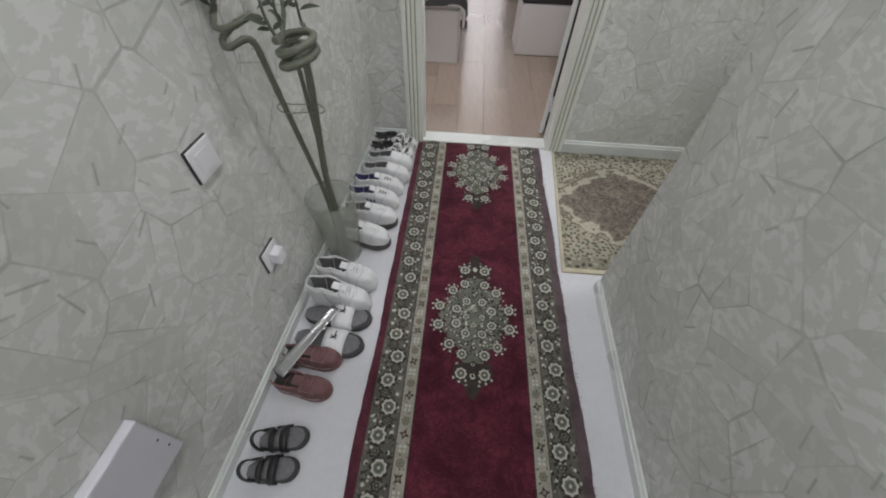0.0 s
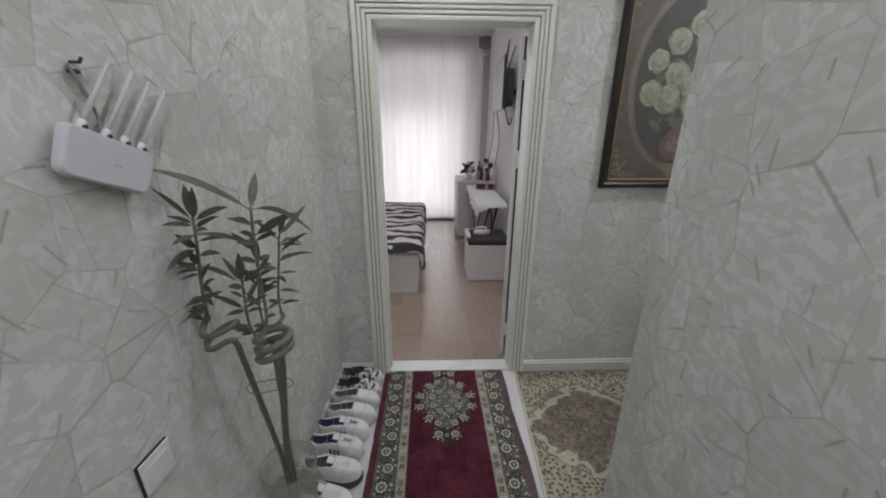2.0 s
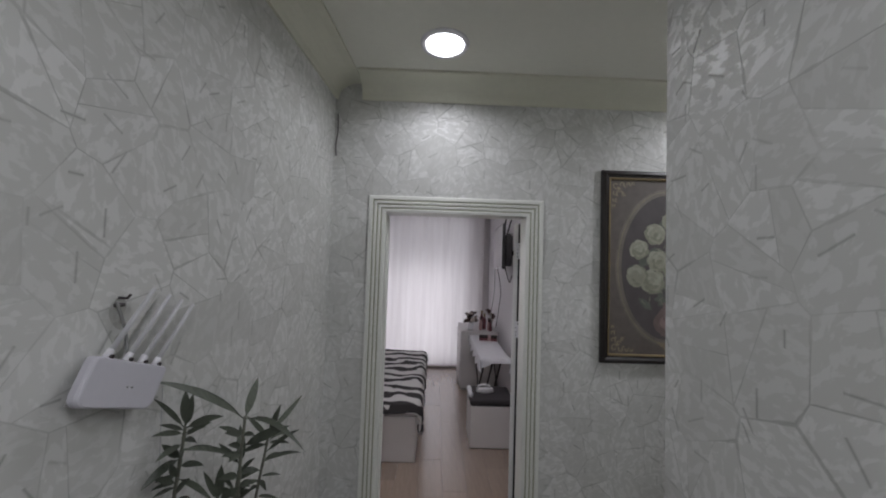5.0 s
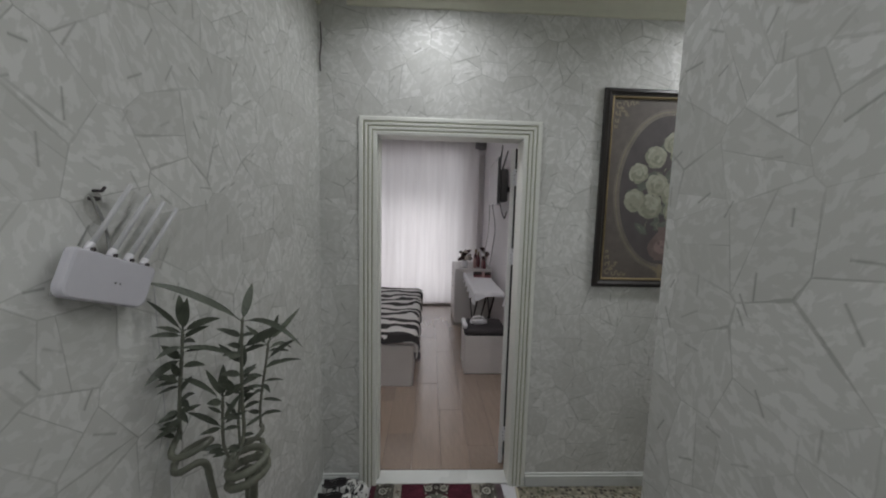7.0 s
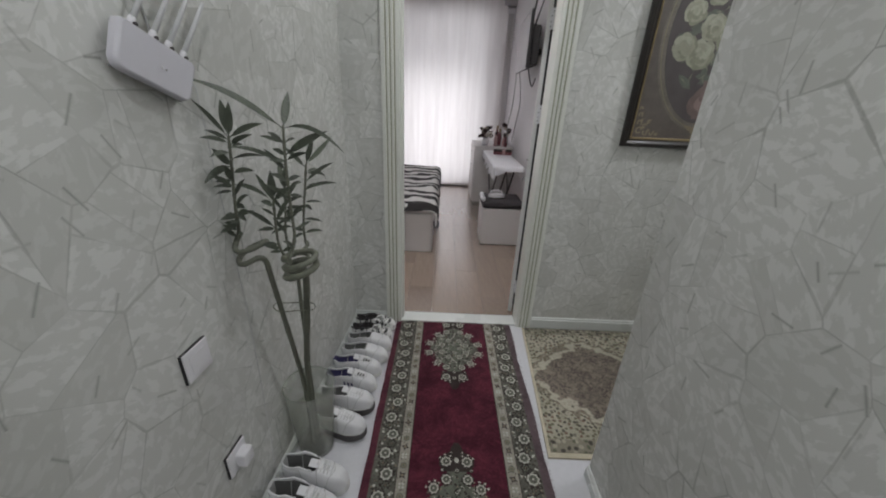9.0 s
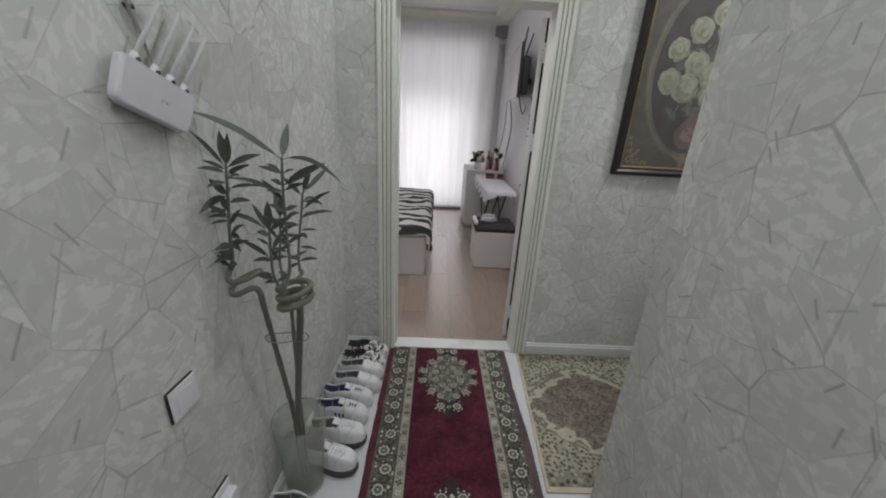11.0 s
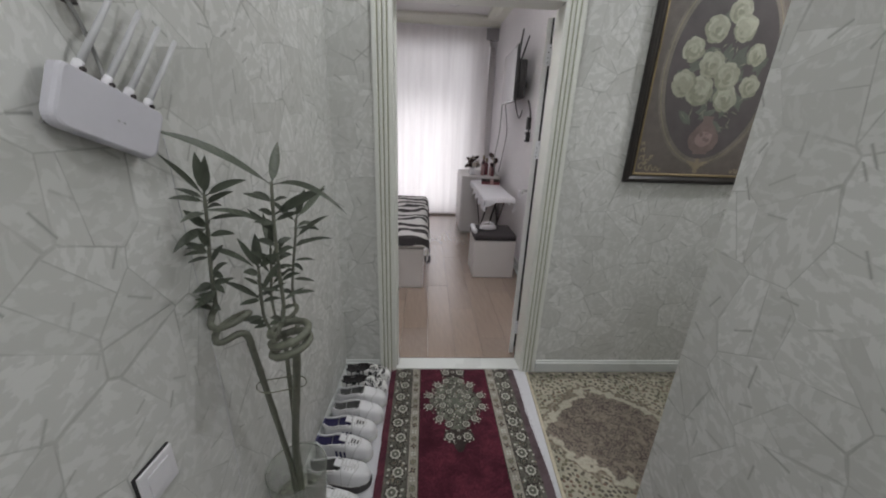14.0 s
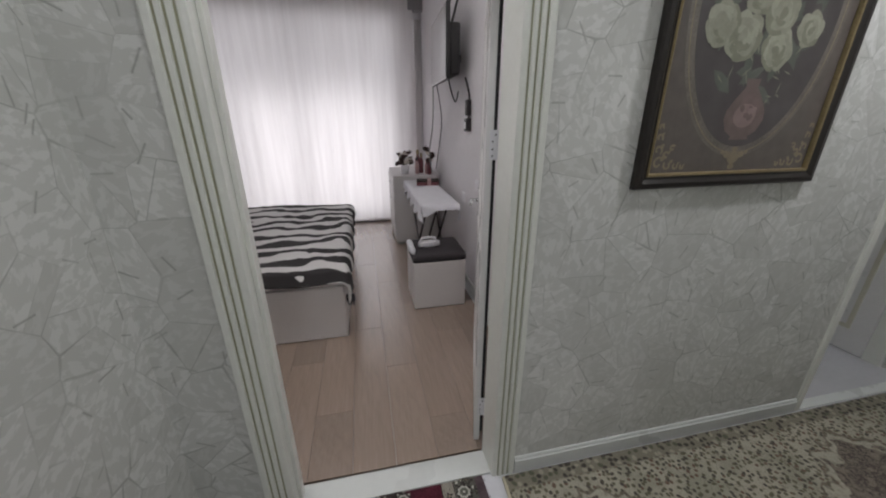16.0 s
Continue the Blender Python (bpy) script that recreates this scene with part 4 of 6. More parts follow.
board = thing("ironing_board", (0.93, 4.02, 0), "narrow ironing board on dark tube legs under a white cloth", "ironing board", turn=0)
pts = [(-0.12, 0.0), (0.12, 0.0), (0.15, 0.25), (0.16, 1.15), (-0.16, 1.15), (-0.15, 0.25)]
part("top", prism(pts, 0.745, 0.77), DRESSER, board)
for sx in (-0.09, 0.0, 0.09):
    bm = bmesh.new()
    tube(bm, [(sx, 0.12, 0.744), (sx * 1.1, 0.85, 0.012), (sx * 1.1, 0.90, 0.012)], 0.010, 8)
    part("leg", bm, DARK_METAL, board, "", True)
for sx in (-0.12, 0.12):
    bm = bmesh.new()
    tube(bm, [(sx, 0.98, 0.744), (sx * 0.9, 0.22, 0.012), (sx * 0.9, 0.18, 0.012)], 0.009, 8)
    part("leg", bm, DARK_METAL, board, "", True)
for y, z in ((0.90, 0.012), (0.18, 0.0115)):
    bm = bmesh.new()
    tube(bm, [(-0.14, y, z), (0.14, y, z)], 0.0112, 8)
    part("foot_bar", bm, PLASTIC_G, board)
cloth = thing("cloth", (0.93, 4.02, 0.771), "white lace-edged cloth hanging over the ironing board", "cloth")
bm = bmesh.new()
n, m_ = 30, 60
rows = []
for j in range(m_ + 1):
    row = []
    for i in range(n + 1):
        u, y = -0.30 + 0.60 * i / n, -0.13 + 1.36 * j / m_
        half = 0.155
        over = max(0, abs(u) - half)
        tip = 0.07 * (1 - abs((j / m_ * 5) % 1 * 2 - 1)) + 0.07
        z = 0.006 + 0.004 * noise.noise((u * 14, y * 9, 0))
        x, yy = u, y
        if over > 0:
            x = math.copysign(half + 0.012 + 0.02 * math.sin(y * 26) * min(1, over / 0.1), u)
            z -= min(over, tip)
        if y < 0:
            z -= min(-y, 0.05 + 0.055 * max(0, 1 - abs(u + 0.13) / 0.09))
            yy = -0.012 + 0.008 * math.sin(u * 30)
        row.append(bm.verts.new((x, yy, z)))
    rows.append(row)
for a, b in zip(rows, rows[1:]):
    for i in range(n):
        bm.faces.new((a[i], a[i + 1], b[i + 1], b[i]))
lace = part("fabric", bm, CLOTH, cloth, "", True)
mod = lace.modifiers.new("thickness", "SOLIDIFY")
mod.thickness = 0.002

dresser = thing("dresser", (0.92, 5.27, 0), "pale grey chest of drawers beside the window", "dresser")
part("carcass", boxed((-0.26, 0.0, 0.03), (0.26, 0.72, 0.80), 0.004), DRESSER, dresser)
part("top", boxed((-0.27, -0.01, 0.801), (0.265, 0.73, 0.825), 0.004), DRESSER, dresser)
part("plinth", boxed((-0.25, 0.01, 0.0), (0.25, 0.71, 0.0299)), PLASTIC_G, dresser)
for k in range(4):
    d = part("drawer", boxed((-0.276, 0.01, 0.05 + 0.187 * k), (-0.2605, 0.71, 0.228 + 0.187 * k), 0.004), DRESSER, dresser)
    bm = bmesh.new()
    tube(bm, [(-0.277, 0.30, 0.14 + 0.187 * k), (-0.295, 0.31, 0.14 + 0.187 * k), (-0.295, 0.41, 0.14 + 0.187 * k), (-0.277, 0.42, 0.14 + 0.187 * k)], 0.005, 8)
    part("handle", bm, METAL, d)

flowers = thing("flower_arrangement", (0.80, 5.42, 0.826), "white pot of dark brown and cream silk flowers", "flowers")
part("pot", lathe(bmesh.new(), [(0.03, 0.0), (0.045, 0.01), (0.05, 0.07), (0.04, 0.10), (0.036, 0.10), (0.03, 0.02)], 24), PLASTIC_W, flowers, "", True)
rng = random.Random(5)


def bloom(size):
    bm = bmesh.new()
    for ring, (count, tilt, r) in enumerate(((5, 70, 0.55), (6, 40, 0.85), (7, 12, 1.0))):
        for k in range(count):
            m = pose(0, 0, 0.1 * size * ring * -1, 0, 0, 360 * k / count + 25 * ring) @ pose(0, 0, 0, 0, -tilt, 0)
            vs = [bm.verts.new(m @ Vector((size * r * a, size * 0.42 * b, size * 0.12 * c))) for a, b, c in ((0, 0, 0), (0.5, 0.7, 0.6), (1.0, 0.45, 0.2), (1.08, 0, 0), (1.0, -0.45, 0.2), (0.5, -0.7, 0.6))]
            bm.faces.new(vs)
    return bm


bm_dark = bloom(0.042)
mesh_dark = part("blossom", bm_dark, BROWN_FLOWER, flowers, "dark brown silk blossom")
mesh_pale = part("blossom", bloom(0.034), CREAM_PETAL, flowers, "cream silk blossom")
mesh_dark.matrix_local, mesh_pale.matrix_local = pose(-0.02, -0.04, 0.2, 40, 0, 0), pose(0.03, -0.05, 0.15, 60, 0, 30)
for k in range(15):
    src = mesh_pale if k % 4 == 0 else mesh_dark
    o = new("blossom", src.data)
    o.parent = flowers
    a, e = rng.uniform(0, 6.28), rng.uniform(0.0, 1.0)
    o.matrix_local = pose(0.085 * math.cos(a) * (1 - e * 0.4), 0.06 * math.sin(a), 0.12 + 0.13 * e, rng.uniform(20, 80), rng.uniform(-30, 30), rng.uniform(0, 360))
bm = bmesh.new()
for k in range(7):
    a = k * 0.9
    tube(bm, [(0.01 * math.cos(a), 0.01 * math.sin(a), 0.05), (0.06 * math.cos(a), 0.05 * math.sin(a), 0.2)], 0.003, 5)
part("stems", bm, STALK, flowers)


def bottle(at, h, r, mat, label):
    b = thing("bottle", at, label, "bottle", "bottles on the dresser")
    part("body", lathe(bmesh.new(), [(r * 0.8, 0), (r, h * 0.05), (r, h * 0.6), (r * 0.45, h * 0.74), (r * 0.4, h * 0.80), (r * 0.3, h * 0.80)], 16), mat, b, "", True)
    part("cap", lathe(bmesh.new(), [(r * 0.5, h * 0.801), (r * 0.5, h), (r * 0.3, h)], 16), PLASTIC_B if mat is BOTTLE_PINK else GILT, b)


for k, (bx, by, h, r, mt) in enumerate(((0.94, 5.38, 0.19, 0.024, BOTTLE_PINK), (1.00, 5.44, 0.23, 0.026, WINE), (1.05, 5.36, 0.17, 0.022, BOTTLE_PINK), (1.10, 5.42, 0.24, 0.024, PLASTIC_W), (0.97, 5.52, 0.26, 0.03, WINE))):
    bottle((bx, by, 0.826), h, r, mt, "small cosmetic bottle on the dresser")
doll = thing("flower_arrangement", (1.07, 5.30, 0.826), "tall dark silk flower posy in a slim vase", "flowers")
part("pot", lathe(bmesh.new(), [(0.02, 0.0), (0.026, 0.02), (0.02, 0.10), (0.024, 0.13), (0.018, 0.13)], 20), WINE, doll, "", True)
for k in range(7):
    o = new("blossom", (mesh_pale if k % 3 == 1 else mesh_dark).data)
    o.parent = doll
    o.matrix_local = pose(rng.uniform(-0.035, 0.035), rng.uniform(-0.03, 0.03), 0.15 + 0.022 * k, rng.uniform(20, 80), 0, rng.uniform(0, 360))
case = thing("box", (1.0, 4.93, 0.779), "flat dark wine-red box with pale bands on the cloth", "box", turn=-8)
part("base", boxed((-0.13, -0.07, 0.0), (0.10, 0.07, 0.035), 0.004), WINE, case)
part("lid", boxed((-0.133, -0.073, 0.0355), (0.103, 0.073, 0.052), 0.004), INKY, case)
part("band", boxed((-0.02, -0.0735, 0.001), (0.02, 0.0735, 0.0545), 0.001), BOTTLE_PINK, case, "dusty pink ribbon")

# ---------------------------------------------------------------- television on the bedroom wall
tv = thing("television", (0.995, 4.05, 1.73), "flat television on a black wall bracket, switched off", "television", turn=-3.5)
part("panel", boxed((-0.012, 0.0, 0.0), (0.018, 0.86, 0.50), 0.006), PLASTIC_B, tv, "black plastic back shell")
part("screen", boxed((-0.0155, 0.012, 0.018), (-0.0125, 0.848, 0.488), 0.001), SCREEN, tv, "dark reflective screen")
part("bezel", boxed((-0.0150, 0.0, 0.0), (-0.0124, 0.86, 0.016), 0.001), METAL, tv, "silver lower bezel")
bm = boxed((0.0185, 0.03, 0.03), (0.10, 0.80, 0.38), 0.02)
part("back_housing", bm, PLASTIC_B, tv, "", True)
bm = bmesh.new()
box(bm, (0.1005, 0.32, 0.08), (0.11, 0.54, 0.42), 0.002)
box(bm, (0.111, 0.40, 0.16), (0.204, 0.46, 0.22), 0.004)
box(bm, (0.205, 0.36, 0.08), (0.22, 0.50, 0.34), 0.002)
part("bracket", bm, PLASTIC_B, tv, "black steel wall bracket")
for a, b in (((0.03, 0.03, 0.36), (0.08, -0.02, 0.56)), ((0.02, 0.06, 0.50), (0.025, 0.0, 0.62))):
    bm = bmesh.new()
    tube(bm, [a, b], [0.010, 0.006], 8)
    part("antenna", bm, PLASTIC_B, tv, "black indoor aerial rod")


def cable(name, points, r, label, mat=PLASTIC_B):
    c = thing(name, (0, 0, 0), label, "cable", "cables by the television")
    pts = [Vector(p) for p in points]
    fine = []
    for i in range(len(pts) - 1):
        p0, p1, p2, p3 = pts[max(i - 1, 0)], pts[i], pts[i + 1], pts[min(i + 2, len(pts) - 1)]
        for s in range(6):
            u = s / 6
            fine.append(0.5 * ((2 * p1) + (p2 - p0) * u + (2 * p0 - 5 * p1 + 4 * p2 - p3) * u * u + (3 * p1 - p0 - 3 * p2 + p3) * u ** 3))
    fine.append(pts[-1])
    part("cord", tube(bmesh.new(), fine, r, 6), mat, c, "", True)
    return c


cable("cable", [(1.05, 4.92, 1.80), (1.06, 5.0, 1.4), (1.04, 5.1, 1.1), (1.09, 5.25, 0.86)], 0.006, "grey cable hanging from the television", PLASTIC_G)
cable("cable", [(1.06, 4.80, 1.76), (1.12, 4.85, 1.45), (1.11, 4.9, 1.2), (1.13, 5.2, 0.9)], 0.005, "dark cable hanging from the television", DARK_METAL)
cable("cable", [(1.07, 4.35, 1.76), (1.10, 4.37, 1.66), (1.12, 4.30, 1.58), (1.14, 4.28, 1.66)], 0.006, "short black cable loop under the television")
cable("cable", [(1.15, 4.12, 1.75), (1.185, 4.12, 1.62), (1.185, 4.12, 1.45)], 0.008, "black power cord to a wall adapter")
strip = thing("power_adapter", (1.186, 4.12, 1.40), "black power adapters on the bedroom wall", "adapter")
part("body", boxed((-0.03, -0.03, -0.05), (0.013, 0.03, 0.05), 0.006), PLASTIC_B, strip)
part("plug", boxed((-0.028, -0.025, 0.07), (0.013, 0.025, 0.19), 0.006), PLASTIC_B, strip)
part("face", boxed((-0.0325, -0.018, -0.03), (-0.0305, 0.018, 0.02), 0.0008), PLASTIC_W, strip, "white sticker")
for y, z in ((3.86, 0.95), (4.25, 0.78)):
    sk = thing("wall_socket", (1.199, y, z), "white plastic socket on the bedroom wall", "socket", "bedroom sockets")
    part("plate", boxed((-0.012, -0.042, -0.042), (-0.0005, 0.042, 0.042), 0.004), PLASTIC_W, sk)
    part("rocker", boxed((-0.016, -0.025, -0.03), (-0.0125, 0.025, 0.03), 0.002), PLASTIC_W, sk)

# ---------------------------------------------------------------- framed painting
PX0, PX1, PZ0, PZ1 = 1.199, 1.969, 1.243, 2.331
pic = thing("framed_painting", ((PX0 + PX1) / 2, FAR - 0.001, (PZ0 + PZ1) / 2), "dark gilt-lined frame with a painting of cream roses in an oval", "painting")
pic.matrix_world = pose((PX0 + PX1) / 2, FAR - 0.001, (PZ0 + PZ1) / 2, 90, 0, 0)
PW, PH = (PX1 - PX0) / 2, (PZ1 - PZ0) / 2
FP = [(0.0, 0.0), (0.0, 0.018), (0.006, 0.026), (0.020, 0.028), (0.032, 0.020), (0.040, 0.018)]
GP = [(0.0402, 0.019), (0.044, 0.023), (0.049, 0.021), (0.052, 0.012), (0.052, 0.0)]


def mitred(prof, k):
    c = [(-PW, -PH), (PW, -PH), (PW, PH), (-PW, PH)]
    sg = [(1, 1), (-1, 1), (-1, -1), (1, -1)]
    bm = bmesh.new()
    rows = [[bm.verts.new((c[e][0] + sg[e][0] * d, c[e][1] + sg[e][1] * d, h)) for d, h in prof] for e in (k, (k + 1) % 4)]
    for q in range(len(prof) - 1):
        bm.faces.new((rows[0][q], rows[0][q + 1], rows[1][q + 1], rows[1][q]))
    return bm


for k in range(4):
    rail = part("frame_rail", mitred(FP, k), FRAME_DARK, pic, "dark lacquered frame rail")
    part("gilt_slip", mitred(GP, k), GILT, rail, "gilt inner slip")
part("canvas", boxed((-PW + 0.03, -PH + 0.03, 0.0), (PW - 0.03, PH - 0.03, 0.008)), MAT_BROWN, pic, "brown painted ground")


def ellipse(cx, cy, a, b, n=48, turn=0.0):
    c, s = math.cos(turn), math.sin(turn)
    return [(cx + a * math.cos(q) * c - b * math.sin(q) * s, cy + a * math.cos(q) * s + b * math.sin(q) * c) for q in (2 * math.pi * k / n for k in range(n))]


OA, OB = 0.300, 0.445
for d, z, m_o, lab in ((0.0, 0.0090, OVAL_RIM, "taupe outer oval rim"), (0.012, 0.0092, GOLD_P, "dull gold oval line"), (0.016, 0.0094, OVAL_RIM, "taupe inner oval rim"), (0.034, 0.0096, OVAL_DARK, "dark painted oval ground")):
    bm = bmesh.new()
    flat(bm, ellipse(0, 0, OA - d, OB - d, 72), z, 0)
    part("oval", bm, m_o, pic, lab)
rngp = random.Random(11)
# the bouquet: leaves, then the vase, then the roses
bm = bmesh.new()
for k in range(46):
    a, r = rngp.uniform(0, 6.28), rngp.uniform(0.05, 0.20)
    cx, cy, w, l, tn = r * math.cos(a), -0.02 + 1.25 * r * math.sin(a), rngp.uniform(0.012, 0.022), rngp.uniform(0.03, 0.06), rngp.uniform(0, 6.28)
    flat(bm, [(cx + x * math.cos(tn) - y * math.sin(tn), cy + x * math.sin(tn) + y * math.cos(tn)) for x, y in ((-l, 0), (-l * 0.3, w), (l * 0.4, w * 0.8), (l, 0), (l * 0.4, -w * 0.8), (-l * 0.3, -w))], 0.0098 + 0.000004 * k)
part("painted_leaves", bm, FOLIAGE_P, pic, "grey-green painted leaves")
bm = bmesh.new()
for k in range(60):
    a, r = rngp.uniform(0, 6.28), rngp.uniform(0.04, 0.21)
    cx, cy, tn, l = r * math.cos(a), -0.03 + 1.25 * r * math.sin(a), rngp.uniform(0, 6.28), rngp.uniform(0.010, 0.028)
    flat(bm, [(cx + x * math.cos(tn) - y * math.sin(tn), cy + x * math.sin(tn) + y * math.cos(tn)) for x, y in ((-l, 0), (0, 0.004), (l, 0.001), (0, -0.002))], 0.01000 + 0.000002 * k)
tagged(part("leaf_lights", bm, ROSE_SH, pic, "pale brushed edges of the painted leaves"), kind="stuff")
bm = bmesh.new()
half = [(0.028, -0.20), (0.024, -0.225), (0.05, -0.255), (0.078, -0.295), (0.082, -0.325), (0.065, -0.360), (0.035, -0.378), (0.04, -0.388)]
flat(bm, half + [(-x, y) for x, y in reversed(half)], 0.01015, 0)
flat(bm, ellipse(0.0, -0.312, 0.045, 0.038, 20), 0.01018, 1)
for k in range(8):
    flat(bm, ellipse(rngp.uniform(-0.035, 0.035), -0.312 + rngp.uniform(-0.028, 0.028), 0.012, 0.009, 10, k), 0.01020 + 0.000005 * k, 0 if k % 2 else 1)
part("painted_vase", bm, [VASE_P, VASE_P_HI], pic, "dusty pink painted vase")
ROSES = [(0.02, 0.265, 0.062), (-0.075, 0.185, 0.068), (0.065, 0.195, 0.066), (-0.165, 0.095, 0.062), (0.155, 0.085, 0.055), (-0.055, 0.035, 0.070), (0.035, -0.015, 0.072), (-0.175, -0.055, 0.070), (-0.085, -0.085, 0.078), (0.055, -0.115, 0.070), (0.165, -0.055, 0.058)]
for n_r, (cx, cy, r) in enumerate(ROSES):
    r *= 0.96
    bm, z = bmesh.new(), 0.01030 + 0.00025 * (n_r % 4)
    flat(bm, ellipse(cx, cy, r * 0.86, r * 0.80, 20), z, 0)
    rose = part("painted_rose", bm, ROSE_SH, pic, "cream painted rose")
    step = 0
    for count, away, size, tones in ((6, 0.60, 0.44, (0, 1, 0, 2, 0, 1)), (6, 0.42, 0.40, (1, 0, 2, 0, 2, 0)), (5, 0.25, 0.34, (2, 1, 0, 2, 0)), (3, 0.10, 0.24, (0, 2, 1))):
        for k in range(count):
            a, step = 6.283 * (k + rngp.uniform(-0.2, 0.2)) / count + n_r * 1.3 + away * 5, step + 1
            px, py, wob = cx + r * away * math.cos(a), cy + r * away * math.sin(a), rngp.uniform(0, 6)
            up = math.sin(a)
            tone_i = tones[k] if abs(up) < 0.5 else (2 if up > 0 and k % 2 else (1 if up < 0 and k % 2 == 0 else 0))
            bm = bmesh.new()
            flat(bm, [(px + r * size * (1 + 0.12 * math.sin(3 * q + wob)) * (math.cos(q) * math.cos(a) * 0.8 - math.sin(q) * math.sin(a) * 1.15), py + r * size * (1 + 0.12 * math.sin(3 * q + wob)) * (math.cos(q) * math.sin(a) * 0.8 + math.sin(q) * math.cos(a) * 1.15)) for q in (6.283 * i / 14 for i in range(14))], z + 0.00001 * step)
            part("petal", bm, (ROSE, ROSE_SH, ROSE_HI)[tone_i], rose)
for sx in (-1, 1):
    for sy in (-1, 1):
        bm = bmesh.new()
        for n_s, (u, w, r, a0) in enumerate(((0.022, 0.022, 0.020, 0.8), (0.060, 0.014, 0.015, 2.4), (0.014, 0.064, 0.016, 5.4), (0.094, 0.011, 0.011, 2.2), (0.011, 0.104, 0.012, 5.6), (0.120, 0.008, 0.008, 2.0), (0.008, 0.136, 0.009, 5.8), (0.046, 0.046, 0.013, 0.6), (0.066, 0.070, 0.009, 0.9))):
            loop = []
            for side in (1, -1):
                for k in range(16)[::side]:
                    q, rr = a0 + 5.2 * k / 15, r * (1 - 0.62 * k / 15) + side * 0.0042
                    loop.append((u + rr * math.cos(q), w + rr * math.sin(q)))
            flat(bm, [(sx * (-PW + 0.062 + x), sy * (-PH + 0.062 + y)) for x, y in loop], 0.0086 + 0.00004 * n_s)
            flat(bm, [(sx * (-PW + 0.062 + x), sy * (-PH + 0.062 + y)) for x, y in ellipse(u + 0.8 * r, w + 0.8 * r, r * 0.62, r * 0.40, 8, 0.8)], 0.00902 + 0.00004 * n_s)
        part("corner_ornament", bm, GOLD_P, pic, "dull gold painted corner scroll")
bm = bmesh.new()
for u, w, r in ((0, 0, 0.024), (0.03, 0.012, 0.014), (-0.03, 0.012, 0.014), (0.0, -0.028, 0.014), (0.05, 0.02, 0.008), (-0.05, 0.02, 0.008), (0, -0.048, 0.008), (0, 0.03, 0.012)):
    flat(bm, ellipse(u, -OB - 0.005 + w, r, r * 0.8, 12), 0.0100 + 0.002 * abs(u))
part("lower_ornament", bm, GOLD_P, pic, "dull gold painted scroll under the oval")

# ---------------------------------------------------------------- hall: carpets
RX0, RX1, RY0, RY1, RT = -0.055, 0.727, -1.35, 2.222, 0.009
runner = thing("runner_rug", (0, 0, 0), "crimson oriental runner rug with green-grey flowered borders", "rug")


def strip_mesh(x0, x1, z, wave=0.0, seed=0.0):
    bm, n = bmesh.new(), 90
    rows = []
    for k in range(n + 1):
        y = RY0 + (RY1 - RY0) * k / n
        wv = wave * noise.noise((y * 3, seed, 0)) + wave * 0.4 * noise.noise((y * 19, seed, 4))
        rows.append((bm.verts.new((x0 + (wv if seed == 1 else 0), y, z)), bm.verts.new((x1 + (wv if seed == 2 else 0), y, z)), bm.verts.new((x0 + (wv if seed == 1 else 0), y, 0.0005)), bm.verts.new((x1 + (wv if seed == 2 else 0), y, 0.0005))))
    for a, b in zip(rows, rows[1:]):
        bm.faces.new((a[0], a[1], b[1], b[0]))
        bm.faces.new((a[0], b[0], b[2], a[2]))
        bm.faces.new((a[1], a[3], b[3], b[1]))
    for a in (rows[0], rows[-1]):
        bm.faces.new((a[0], a[1], a[3], a[2]))
    return bm


B = [RX0, -0.022, 0.083, 0.131, 0.544, 0.595, 0.690, RX1]
part("selvedge", strip_mesh(B[0], B[1], RT, 0.011, 1), PLUM, runner, "dark plum bound edge")
part("flower_border", strip_mesh(B[1], B[2], RT), SLATE, runner, "green-grey flowered border")
part("inner_border", strip_mesh(B[2], B[3], RT), BEIGE, runner, "beige starred border")
part("field", strip_mesh(B[3], B[4], RT), RED, runner, "crimson field")
part("inner_border", strip_mesh(B[4], B[5], RT), BEIGE, runner, "beige starred border")
part("flower_border", strip_mesh(B[5], B[6], RT), SLATE, runner, "green-grey flowered border")
part("selvedge", strip_mesh(B[6], B[7], RT, 0.011, 2), MAUVE, runner, "dark plum bound edge")
rngr = random.Random(3)
LAYER = [0]


def lay():
    LAYER[0] = (LAYER[0] + 1) % 9
    return RT + 0.0006 + 0.00004 * LAYER[0]


def pattern_mesh(name, mats, *shapes):
    bm = bmesh.new()
    for pts, z, m_i in shapes:
        flat(bm, pts, z, m_i, 0.0005)
    me = bpy.data.meshes.new(name)
    bm.to_mesh(me)
    bm.free()
    for m_ in mats:
        me.materials.append(m_)
    return me


def scalloped(f, amp, petals=8):
    n = petals * 4
    return [(f * (1 + amp * math.cos(petals * q)) * math.cos(q), f * (1 + amp * math.cos(petals * q)) * math.sin(q)) for q in (2 * math.pi * k / n for k in range(n))]


